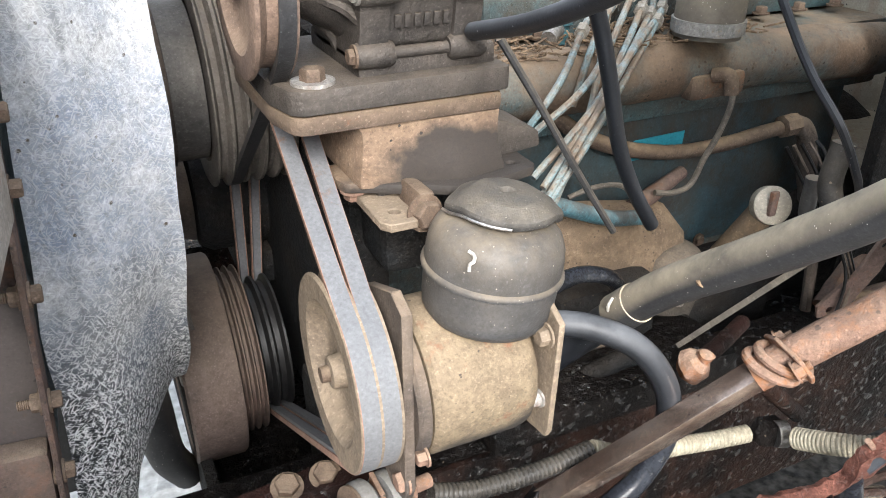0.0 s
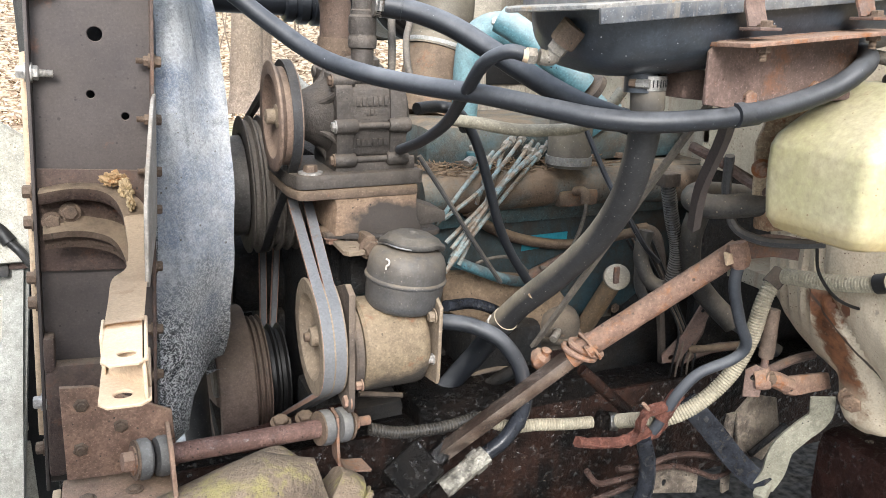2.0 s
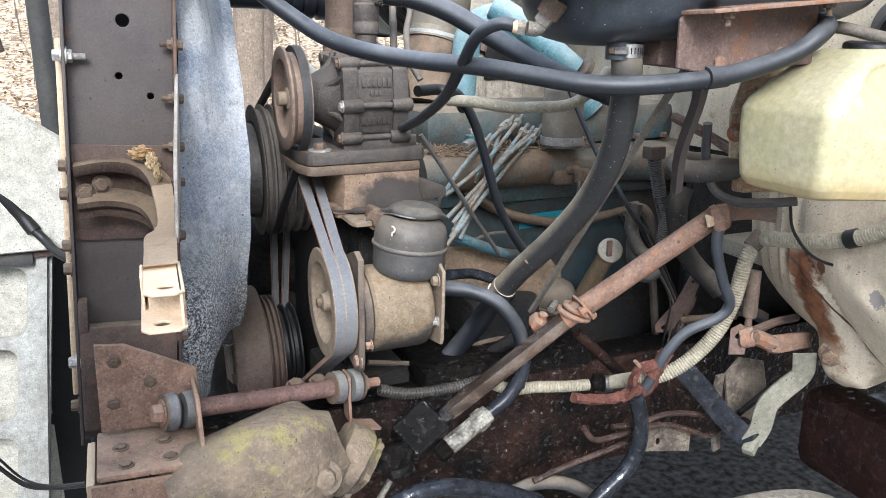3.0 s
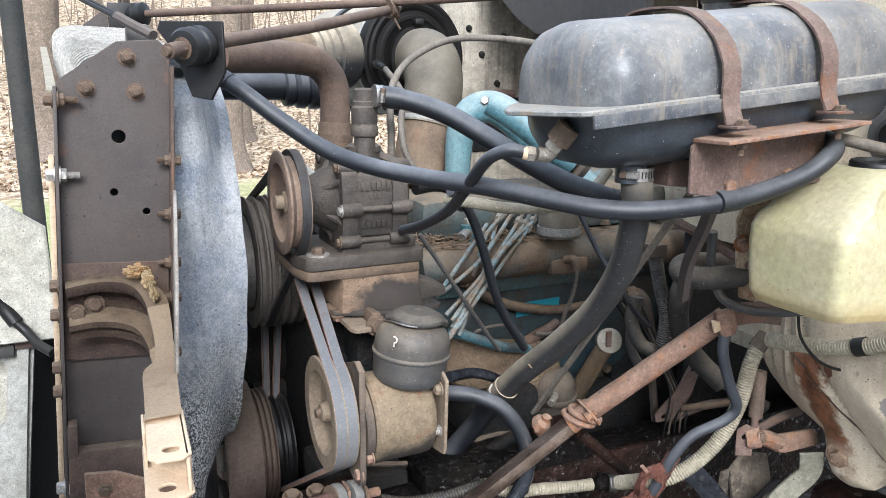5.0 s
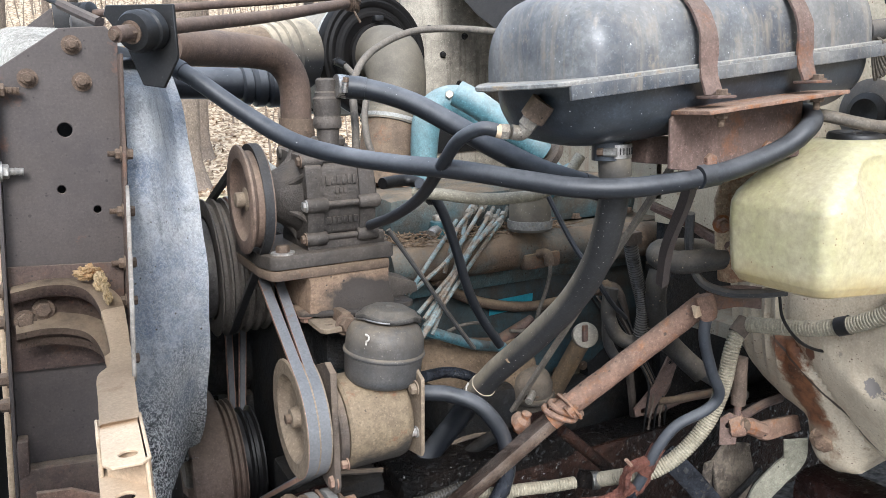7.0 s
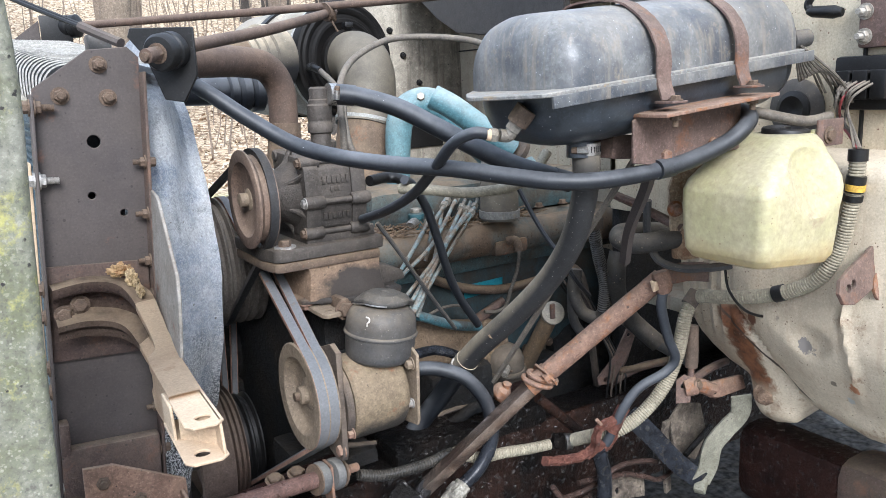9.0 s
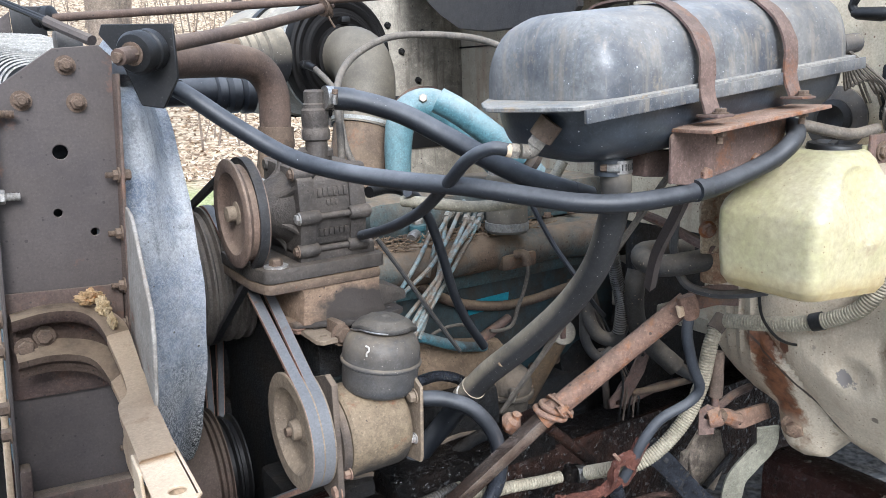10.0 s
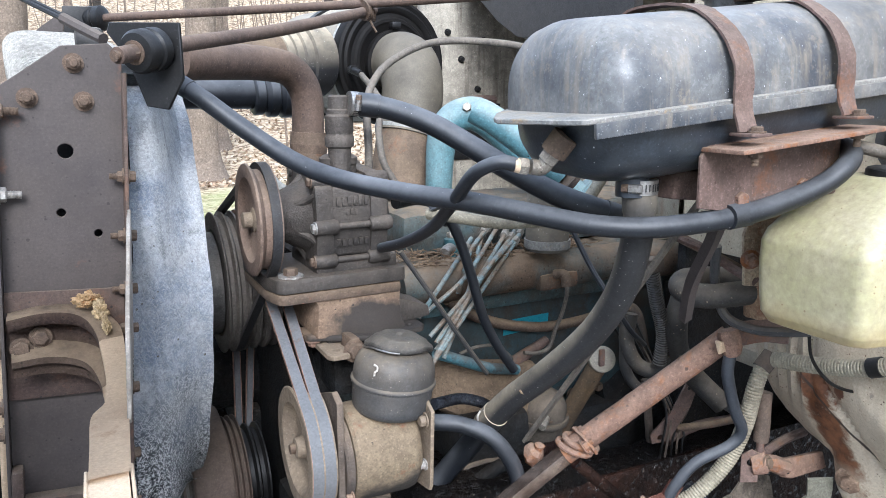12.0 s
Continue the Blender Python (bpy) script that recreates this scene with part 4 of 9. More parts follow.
def build_arm():
    """A pressed channel arm: bolted along the side plate, then bending out to an open box end with bolt holes."""
    t = thing("radiator_bracket", rad(0.06, PY, 0.3), "dusty pressed-steel support arm, rust-brown at its root and beige outwards", "bracket")
    # corner of face and top, outward direction, face height, width of the top, depth of the pressed channel
    stations = [((-0.172, 0.458, 1.252), (0, -1), 0.066, 0.03, 1.0), ((-0.142, 0.457, 1.256), (0, -1), 0.069, 0.03, 1.0), ((-0.116, 0.456, 1.254), (-0.08, -1), 0.073, 0.03, 1.0),
                ((-0.099, 0.449, 1.247), (-0.5, -0.85), 0.075, 0.03, 1.0), ((-0.090, 0.431, 1.234), (-0.9, -0.4), 0.076, 0.027, 1.0), ((-0.087, 0.40, 1.219), (-1, -0.05), 0.071, 0.022, 0.95),
                ((-0.087, 0.355, 1.207), (-1, 0), 0.062, 0.019, 0.8), ((-0.091, 0.315, 1.201), (-1, 0), 0.056, 0.021, 0.45), ((-0.104, 0.288, 1.199), (-1, 0), 0.052, 0.033, 0.1),
                ((-0.108, 0.22, 1.199), (-1, 0), 0.047, 0.031, 0.0), ((-0.111, 0.162, 1.2), (-1, 0), 0.042, 0.03, 0.0)]
    shape = [(1.0, 0.35), (0.87, 0.3), (0.8, -0.1), (0.7, -0.1), (0.6, 0.75), (0.52, 1.0), (0.32, 1.0), (0.25, 0.85), (0.2, 0.12), (0.13, 0.0), (0.02, 0.0)]
    corners = spline([s[0] for s in stations], 5)
    rings = []
    for i, c in enumerate(corners):
        k, f = min(i // 5, len(stations) - 2), (i % 5) / 5 if i < len(corners) - 1 else 1.0
        a, b = stations[k], stations[k + 1]
        n = Vector((*a[1], 0)).lerp(Vector((*b[1], 0)), f).normalized()
        h, w, deep = (a[j] + (b[j] - a[j]) * f for j in (2, 3, 4))
        ring = [c - Vector((0, 0, h * u)) - n * (0.018 * deep * v) for u, v in shape]
        rings.append(ring + [c - n * 0.003, c - n * w])
    for name, lo, hi, material, label in (("root_channel", 0, 22, arm_root, "rust-brown bolted root of the channel"), ("channel", 22, len(rings), tan_arm, "beige outer length of the channel")):
        bm = bmesh.new()
        skin(bm, rings[lo:hi + 1], closed=False, caps=False)
        bmesh.ops.solidify(bm, geom=list(bm.faces), thickness=0.003)
        bmesh.ops.recalc_face_normals(bm, faces=bm.faces)
        for e in bm.edges:
            if e.calc_face_angle(0.0) > 0.6:
                e.smooth = False
        part(name, bm, material, t, label)
    bm = sheet([(0, 0.02), (0.08, 0.012), (0.19, 0.004), (0.2, 0.012), (0.205, 0.08), (0.195, 0.1), (0.07, 0.162), (0.05, 0.168), (0.0, 0.17)], [(0.12, 0.1, 0.0022), (0.17, 0.06, 0.0022)],
               (-0.0535, PY - 0.025, 1.186), Vector((-0.095, -1, 0)), UP, 0.004)
    part("web_plate", bm, surface("web_grey", (0.3, 0.275, 0.245), (0.2, 0.17, 0.14), size=0.06, rust=0.1, dust=0.3, roughness=0.6), t, "grey scuffed side web")
    # open channel at the tip: drilled upper and lower flange joined by a web on the engine side
    run, across = Vector((-0.04, -1, 0)), Vector((1, -0.04, 0))
    out = [(-0.02, 0), (0.07, 0.0), (0.078, 0.006), (0.079, 0.026), (0.072, 0.033), (-0.02, 0.033)]
    part("tip_top", sheet(out, [(0.059, 0.018, 0.0068)], (-0.1115, 0.166, 1.193), run, across, 0.003), tan_arm, t)
    out = [(-0.02, -0.004), (0.078, -0.004), (0.086, 0.002), (0.087, 0.026), (0.08, 0.033), (-0.02, 0.033)]
    part("tip_bottom", sheet(out, [(0.067, 0.013, 0.0068)], (-0.1115, 0.166, 1.164), run, across, 0.003), tan_arm, t)
    part("tip_side", sheet([(-0.02, 0), (0.082, 0.0), (0.083, 0.006), (0.074, 0.032), (-0.02, 0.032)], [], (-0.0805, 0.166, 1.164), run, (0, 0, 1), 0.0028), tan_arm, t)
    part("tip_face", sheet([(-0.02, -0.006), (0.03, -0.004), (0.02, 0.03), (-0.02, 0.03)], [], (-0.1115, 0.166, 1.166), run, (0, 0, 1), 0.0028), tan_arm, t)
    part("tip_inner", sheet([(0, 0), (0.045, 0.0), (0.045, 0.028), (0, 0.028)], [], (-0.1085, 0.14, 1.166), (0.6, -0.75, 0), (0, 0, 1), 0.0025), tan_arm, t)
    for p in ((-0.162, 0.472, 1.216), (-0.143, 0.472, 1.2255)):
        part("bolt", hexbolt(p, (0, -1, 0), 0.0085, 0.006), rusty_bolt, t, "dirt-covered bolt in the channel")
    return t


build_arm()


def build_debris():
    """Crust of an old mud nest packed into the corner between arm, plate and web."""
    t = thing("insect_nest", (-0.085, 0.46, 1.25), "crumbling tan and orange mud nest in the bracket corner", "debris")
    for name, at, size, material, seed in (("crust", (-0.094, 0.463, 1.262), (0.016, 0.008, 0.01), sediment, 1.0), ("crust", (-0.083, 0.455, 1.25), (0.009, 0.01, 0.014), straw, 5.0), ("crust", (-0.079, 0.43, 1.24), (0.005, 0.014, 0.01), straw, 8.0)):
        b = bmesh.new()
        bmesh.ops.create_icosphere(b, subdivisions=5, radius=1.0)
        for v in b.verts:
            n = v.co.copy()
            k = 0.75 + 0.4 * noise.noise(n * 2.2 + Vector((seed, 0, 0))) + 0.28 * noise.noise(n * 5 + Vector((0, seed, 0))) + 0.12 * noise.noise(n * 14)
            v.co = Vector(at) + Vector((n.x * size[0], n.y * size[1], n.z * size[2])) * k
        part(name, b, material, t)
    return t


build_debris()


def build_gusset():
    t = thing("frame_foot", (-0.12, 0.4, 0.89), "rusty bolted gusset plate and box foot below the radiator frame", "bracket")
    g = sheet([(-0.004, 0.0), (0.118, 0.0), (0.114, 0.075), (0.03, 0.115), (-0.004, 0.117)], [], (-0.172, 0.424, 0.92), (1, 0, -0.06), (0.03, 0, 1), 0.006)
    part("gusset", g, rusty_foot, t, "pitted rust-brown gusset plate")
    for x, z in ((-0.152, 1.013), (-0.113, 0.98), (-0.158, 0.958)):
        part("bolt", hexbolt((x, 0.422, z), (0, -1, 0), 0.0085, 0.008, 0.003), rusty_bolt, t)
    part("foot_plate", box((-0.182, 0.315, 0.905), (-0.058, 0.43, 0.913), 0.003, (0, 3, 0)), rusty_foot, t, "orange-rusted flat foot plate")
    part("foot_end", sheet([(0, 0), (0.1, 0), (0.1, 0.02), (0.07, 0.085), (0.0, 0.085)], [], (-0.06, 0.42, 0.89), (0, -1, 0), (0, 0, 1), 0.005), rusty_foot, t)
    part("foot_side", box((-0.19, 0.312, 0.84), (-0.06, 0.318, 0.903), 0.003, (0, 3, 0)), rusty_foot, t)
    part("foot_leg", box((-0.195, 0.33, 0.6), (-0.185, 0.44, 0.9), 0.003), tan_arm, t)
    for x, y in ((-0.155, 0.38), (-0.105, 0.385), (-0.15, 0.335), (-0.1, 0.34)):
        part("rivet", hexbolt((x, y, 0.912 - (x + 0.12) * 0.05), (0, 0, 1), 0.0075, 0.005), rusty_bolt, t)
    return t


build_gusset()


def build_strut():
    """Rusted tie rod between radiator frame and engine mount, on grey rubber bushes."""
    a, b = Vector((-0.074, 0.400, 0.941)), Vector((0.140, 0.450, 0.911))
    d = (b - a).normalized()
    t = thing("tie_rod", a, "rusted steel tie rod on grey rubber bushes", "tie rod")
    part("rod", rough(tube([a, a.lerp(b, 0.5), b], 0.0125, 16, 8), 0.0008, 0.02), surface("wet_rust_rod", (0.19, 0.115, 0.095), (0.1, 0.06, 0.052), size=0.03, roughness=0.4, gloss=0.5, bump=0.4, speck=0.6, gloss_spots=0.2), t, "purple-brown wet-looking rod")
    bush = [(0.009, 0), (0.022, 0.001), (0.024, 0.005), (0.024, 0.013), (0.021, 0.016), (0.009, 0.017)]
    for p in (a - d * 0.028, a - d * 0.006, b - d * 0.012, b + d * 0.014):
        part("rubber_bush", lathe(bush, p, d, 24), bush_grey, t, "grey dusty rubber bush")
    for p in (a - d * 0.03, b - d * 0.014, b + d * 0.031):
        part("washer", lathe([(0.008, 0), (0.023, 0), (0.023, 0.0025), (0.008, 0.0025)], p, d, 24), rusty_bolt, t)
    part("nut", hexbolt(a - d * 0.03, -d, 0.0125, 0.013, 0.0), rust_orange, t)
    part("nut", hexbolt(b + d * 0.033, d, 0.0125, 0.013, 0.02), rust_orange, t)
    part("hanger", ribbon([b + d * 0.012 + Vector((0, 0, 0.02)), b + d * 0.012 + Vector((0, 0, -0.03)), b + d * 0.018 + Vector((0, 0, -0.06)), b + d * 0.06 + Vector((0, 0, -0.07))], 0.03, 0.004, (0, 1, 0)), rust_orange, t)
    return t


build_strut()


def build_shroud():
    """Moulded fan shroud: square at the radiator, drawn to a round opening at the fan."""
    t = thing("fan_shroud", (0.0, 0.87, 0.85), "weathered blue-grey fibreglass fan shroud with sooty bare fibres", "fan shroud")
    yc, zc, r = 0.872, 1.215, 0.352

    def square(a):
        c, s = math.cos(a), math.sin(a)
        k = (abs(c) ** 7 + abs(s) ** 7) ** (-1 / 7)
        return c * k, s * k
    n = 96
    rings = []
    steps = [(-0.052, 0.0), (-0.045, 0.02), (-0.03, 0.08), (-0.012, 0.25), (0.006, 0.5), (0.024, 0.75), (0.033, 0.93), (0.039, 1.0), (0.046, 1.0), (0.048, 0.985)]
    for x, k in steps:
        ring = []
        for i in range(n):
            a = 2 * math.pi * i / n
            sy, sz = square(a)
            front = Vector((x + 0.07 * (sz * 0.32), yc + sy * 0.375, 1.175 + sz * 0.325))
            rear = Vector((x, yc + r * math.cos(a), zc + r * math.sin(a)))
            ring.append(front.lerp(rear, k * k * (3 - 2 * k) if k < 1 else k))
        rings.append(ring)
    bm = bmesh.new()
    skin(bm, rings, caps=False)
    bmesh.ops.solidify(bm, geom=list(bm.faces), thickness=0.005)
    bmesh.ops.recalc_face_normals(bm, faces=bm.faces)
    for v in bm.verts:
        if v.co.x > -0.03 and v.co.y < 0.75:
            low = 0.003 + 0.055 * max(0.0, 1.2 - v.co.z) + (min(0.05, (0.965 - v.co.z) * 1.1) if v.co.z < 0.965 else 0.0)
            v.co.x -= low * (v.co.x + 0.03) / 0.07
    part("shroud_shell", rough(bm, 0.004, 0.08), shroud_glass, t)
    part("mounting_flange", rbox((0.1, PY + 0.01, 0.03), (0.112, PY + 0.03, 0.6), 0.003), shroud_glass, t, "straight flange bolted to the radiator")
    return t


build_shroud()


# ---- cab front: firewall, footwell, cowl ----
def build_firewall():
    t = thing("wall_firewall", (1.05, 0.7, 0.9), "cream painted steel firewall, dirty and rust-marked", "firewall", kind="structure")
    part("upper_panel", box((0.875, -0.6, 1.2), (0.9, 0.62, 1.75), 0.004), cream, t)
    part("tunnel_side", box((0.875, 0.6, 1.24), (1.3, 0.62, 1.75), 0.004), cream_dirty, t)
    # lower tunnel panel is dark to stand for the shaded opening there
    part("tunnel_shade", box((0.88, 0.6, 0.8), (1.3, 0.62, 1.238), 0.004), engine_dark, t)
    part("recess_panel", box((1.1, 0.62, 0.9), (1.12, 1.85, 1.75), 0.004), cream_dirty, t)
    part("seam", box((0.868, 0.1, 1.2), (0.8745, 0.104, 1.75), 0.001), cap_black, t)
    part("seam", box((1.094, 0.7, 1.555), (1.099, 1.8, 1.559), 0.001), cap_black, t)
    return t


build_firewall()


def dented(bm, where, radius, depth, away):
    for v in bm.verts:
        d = (v.co - Vector(where)).length / radius
        if d < 1:
            v.co += Vector(away) * depth * (1 - d * d) ** 2
    return bm


def scarred_paint():
    """Cream paint rusted through along a slanting line down to the mount."""
    mat = surface("scarred_paint", (0.66, 0.57, 0.43), (0.47, 0.39, 0.29), patch=0.6, size=0.09, grime=0.13, dust=0.2, dust_colour=(0.5, 0.38, 0.25), rust=0.12, rust_colour=(0.3, 0.2, 0.13), roughness=0.42, bump=0.12, speck=0.5, speck_colour=(0.11, 0.065, 0.045), speck_scale=210.0, drip=0.3)
    nt = mat.node_tree
    link = nt.links.new
    bsdf = nt.nodes["Principled BSDF"]
    before = bsdf.inputs["Base Color"].links[0].from_socket
    co = nt.nodes.new("ShaderNodeTexCoord").outputs["Object"]

    def op(kind, a, b=0.0):
        m = nt.nodes.new("ShaderNodeMath")
        m.operation = kind
        for s, v in zip(m.inputs, (a, b)):
            if isinstance(v, (int, float)):
                s.default_value = v
            else:
                link(v, s)
        return m.outputs[0]

    def ramp(v, lo, hi):
        r = nt.nodes.new("ShaderNodeMapRange")
        r.inputs[1].default_value, r.inputs[2].default_value = lo, hi
        link(v, r.inputs[0])
        return r.outputs[0]
    sep = nt.nodes.new("ShaderNodeSeparateXYZ")
    link(co, sep.inputs[0])
    wob = nt.nodes.new("ShaderNodeTexNoise")
    wob.inputs["Scale"].default_value = 28.0
    wob.inputs["Detail"].default_value = 7.0
    wob.inputs["Roughness"].default_value = 0.7
    link(co, wob.inputs[0])
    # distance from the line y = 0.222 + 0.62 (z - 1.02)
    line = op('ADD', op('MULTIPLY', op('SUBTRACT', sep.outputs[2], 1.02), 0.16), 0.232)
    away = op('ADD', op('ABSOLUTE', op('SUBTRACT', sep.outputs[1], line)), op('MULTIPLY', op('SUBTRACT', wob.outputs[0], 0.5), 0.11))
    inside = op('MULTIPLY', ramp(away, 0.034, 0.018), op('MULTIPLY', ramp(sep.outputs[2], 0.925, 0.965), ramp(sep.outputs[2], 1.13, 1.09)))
    tone = nt.nodes.new("ShaderNodeMixRGB")
    tone.inputs[1].default_value = (0.2, 0.085, 0.04, 1)
    tone.inputs[2].default_value = (0.06, 0.026, 0.015, 1)
    link(ramp(wob.outputs[0], 0.42, 0.6), tone.inputs[0])
    m = nt.nodes.new("ShaderNodeMixRGB")
    link(inside, m.inputs[0])
    link(before, m.inputs[1])
    link(tone.outputs[0], m.inputs[2])
    # chipped-through spots; dark line painted along the crease to give the groove its shade
    colour = m.outputs[0]

    def lay(amount, colour, tone):
        x = nt.nodes.new("ShaderNodeMixRGB")
        link(amount, x.inputs[0])
        link(colour, x.inputs[1])
        x.inputs[2].default_value = (*tone, 1)
        return x.outputs[0]
    for (cy, cz), r, tone in (((0.107, 1.066), 0.009, (0.2, 0.18, 0.165)), ((0.044, 1.014), 0.007, (0.32, 0.14, 0.07)), ((0.075, 1.012), 0.004, (0.16, 0.13, 0.1)), ((0.2, 1.085), 0.006, (0.13, 0.06, 0.035)), ((0.055, 0.985), 0.005, (0.38, 0.38, 0.36)), ((0.15, 1.1), 0.005, (0.3, 0.25, 0.2))):
        far = op('SQRT', op('ADD', op('POWER', op('SUBTRACT', sep.outputs[1], cy), 2.0), op('POWER', op('SUBTRACT', sep.outputs[2], cz), 2.0)))
        far = op('ADD', far, op('MULTIPLY', op('SUBTRACT', wob.outputs[0], 0.5), 7.0 * r))
        colour = lay(ramp(far, r, r * 0.8), colour, tone)
    seam = op('ABSOLUTE', op('SUBTRACT', op('SUBTRACT', sep.outputs[1], 0.19), op('MULTIPLY', op('SUBTRACT', sep.outputs[2], 1.015), 0.95)))
    seam = op('ADD', seam, op('MULTIPLY', op('SUBTRACT', wob.outputs[0], 0.5), 0.012))
    seam = op('MULTIPLY', ramp(seam, 0.0034, 0.0022), op('MULTIPLY', ramp(sep.outputs[2], 0.95, 0.96), ramp(sep.outputs[2], 1.1, 1.08)))
    colour = lay(seam, colour, (0.05, 0.035, 0.028))
    link(colour, bsdf.inputs["Base Color"])
    return mat


def build_footwell():
    """The cab's rounded lower front corner: toe board and floor pressing round its mount, creased and dented."""
    t = thing("cab_corner", (0.82, 0.1, 0.88), "cream painted cab footwell corner with a rust scar and mounting bolt", "cab")
    edge = [(-0.62, 0.93), (0.02, 0.932), (0.085, 0.945), (0.122, 0.953), (0.15, 0.91), (0.182, 0.9), (0.21, 0.905), (0.226, 0.93), (0.236, 0.968), (0.285, 0.978), (0.335, 1.003), (0.365, 1.035), (0.382, 1.08), (0.385, 1.33), (-0.62, 1.33)]

    def inside(y, z):
        """Signed distance to the edge, and the nearest point on it."""
        best, at, cross = 9.0, None, False
        for (ay, az), (by, bz) in zip(edge, edge[1:] + edge[:1]):
            l2 = (by - ay) ** 2 + (bz - az) ** 2
            s = min(1.0, max(0.0, ((y - ay) * (by - ay) + (z - az) * (bz - az)) / l2))
            p = (ay + s * (by - ay), az + s * (bz - az))
            d = math.hypot(y - p[0], z - p[1])
            if d < best:
                best, at = d, p
            if (az > z) != (bz > z) and y < ay + (z - az) * (by - ay) / (bz - az):
                cross = not cross
        return (best if cross else -best), at
    bm = bmesh.new()
    step, grid = 0.007, {}
    R = 0.026
    for i in range(int(1.01 / step) + 1):
        for j in range(int(0.45 / step) + 1):
            y, z = -0.62 + i * step, 0.895 + j * step
            s, at = inside(y, z)
            if s < -step * 0.9:
                continue
            if s < 0:
                y, z = at
                s = 0.0
            x = 0.797
            if s < R:
                x += R - math.sqrt(R * R - (R - s) ** 2)
            ridge = y - (0.24 + 0.62 * (z - 1.02))
            x += 0.22 * max(0.0, ridge) * (1 if z > 0.97 else max(0, (z - 0.93) / 0.04))
            crease = (y - (0.19 + 0.99 * (z - 1.03))) * 0.71
            if 0.94 < z < 1.1:
                x += 0.007 * math.exp(-(crease / 0.005) ** 2)
            if crease < 0:
                x -= 0.012 * min(1.0, -crease / 0.05) * math.exp(-((z - 1.08) / 0.12) ** 2)
            if -0.4 < y < 0.06:
                x -= 0.006 * math.exp(-((y - 0.045 - 0.25 * (z - 1.06)) / 0.006) ** 2) * min(1.0, max(0.0, (z - 0.98) / 0.04))
            if y > 0.25 and z > 1.0:
                x += 0.003 * math.sin((y - 0.25) * 260) * min(1.0, (z - 1.0) / 0.05)
            b = math.hypot(y - 0.19, z - 0.952)
            x -= 0.008 * max(0.0, 1 - (b / 0.045) ** 2)
            d = math.hypot(y - 0.107, (z - 1.066) * 1.3) / 0.035
            if d < 1:
                x += 0.009 * (1 - d * d) + 0.004 * noise.noise(Vector((y, z, 0)) * 90)
            x += 0.003 * noise.noise(Vector((y, z, 1)) * 14) + 0.0008 * noise.noise(Vector((y, z, 3)) * 60)
            under = min(1.0, max(0.0, (1.075 - z) / 0.14))
            under = 0.07 * under * under * (3 - 2 * under)
            x0 = x - 0.018
            grid[i, j] = bm.verts.new((x0 + under, y + 0.55 * (under - 0.018), z - 0.4 * (under - 0.018)))
    for (i, j), v in grid.items():
        quad = [v, grid.get((i + 1, j)), grid.get((i + 1, j + 1)), grid.get((i, j + 1))]
        quad = [q for q in quad if q]
        if len(quad) >= 3:
            try:
                bm.faces.new(quad)
            except ValueError:
                pass
    bmesh.ops.remove_doubles(bm, verts=bm.verts, dist=0.0008)
    rim = [e for e in bm.edges if len(e.link_faces) == 1]
    got = bmesh.ops.extrude_edge_only(bm, edges=rim)
    bmesh.ops.translate(bm, verts=[g for g in got["geom"] if isinstance(g, bmesh.types.BMVert)], vec=(0.09, 0, 0.012))
    bmesh.ops.recalc_face_normals(bm, faces=bm.faces)
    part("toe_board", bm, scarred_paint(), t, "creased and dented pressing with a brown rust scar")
    bolt_tan = surface("bolt_tan", (0.32, 0.22, 0.15), (0.18, 0.11, 0.075), size=0.015, roughness=0.75, bump=0.6, speck=0.5, dust=0.3)
    part("mount_washer", rough(lathe([(0.006, -0.004), (0.0215, -0.003), (0.022, 0.001), (0.018, 0.0035), (0.006, 0.004)], (0.841, 0.2155, 0.935), (-1, -0.45, -0.25), 28), 0.0008, 0.01), bolt_tan, t, "broad rust-tan washer")
    part("mount_bolt", rough(hexbolt((0.839, 0.2145, 0.9345), (-1, -0.45, -0.25), 0.0135, 0.011), 0.001, 0.008), bolt_tan, t, "large rusty cab mount bolt")
    part("upper_bolt", hexbolt((0.792, 0.245, 1.137), (-1, -0.3, 0), 0.011, 0.012), rust_orange, t)
    part("screw", lathe([(0.0145, 0), (0.0145, 0.003), (0.004, 0.004)], (0.795, 0.055, 1.2), (-1, 0, 0), 18), tank_lip, t)
    return t


build_footwell()


def build_cowl():
    """Dark pressed cowl panel with a rounded lower corner, high on the firewall."""
    t = thing("cowl_panel", (0.9, 0.9, 1.6), "dark grey speckled cowl panel above the firewall", "cowl")
    o = Vector((0.858, 0.735, 1.574))
    out = [(0.0, 0.03), (0.03, 0.002), (0.3, 0.0), (0.41, 0.013), (0.5, 0.055), (0.6, 0.12), (0.66, 0.18), (0.68, 0.3), (0.0, 0.3)]
    part("panel", sheet(out, [], o, (0.0, 1, 0), (0, 0, 1), 0.02, 0.003), surface("cowl_dark", (0.045, 0.042, 0.042), (0.06, 0.055, 0.052), size=0.1, roughness=0.45, bump=0.1, speck=0.5, speck_colour=(0.01, 0.01, 0.01)), t)
    part("cowl_top", box((0.9, -0.6, 1.72), (1.6, 1.85, 1.76), 0.01), cream_dirty, t)
    return t


build_cowl()


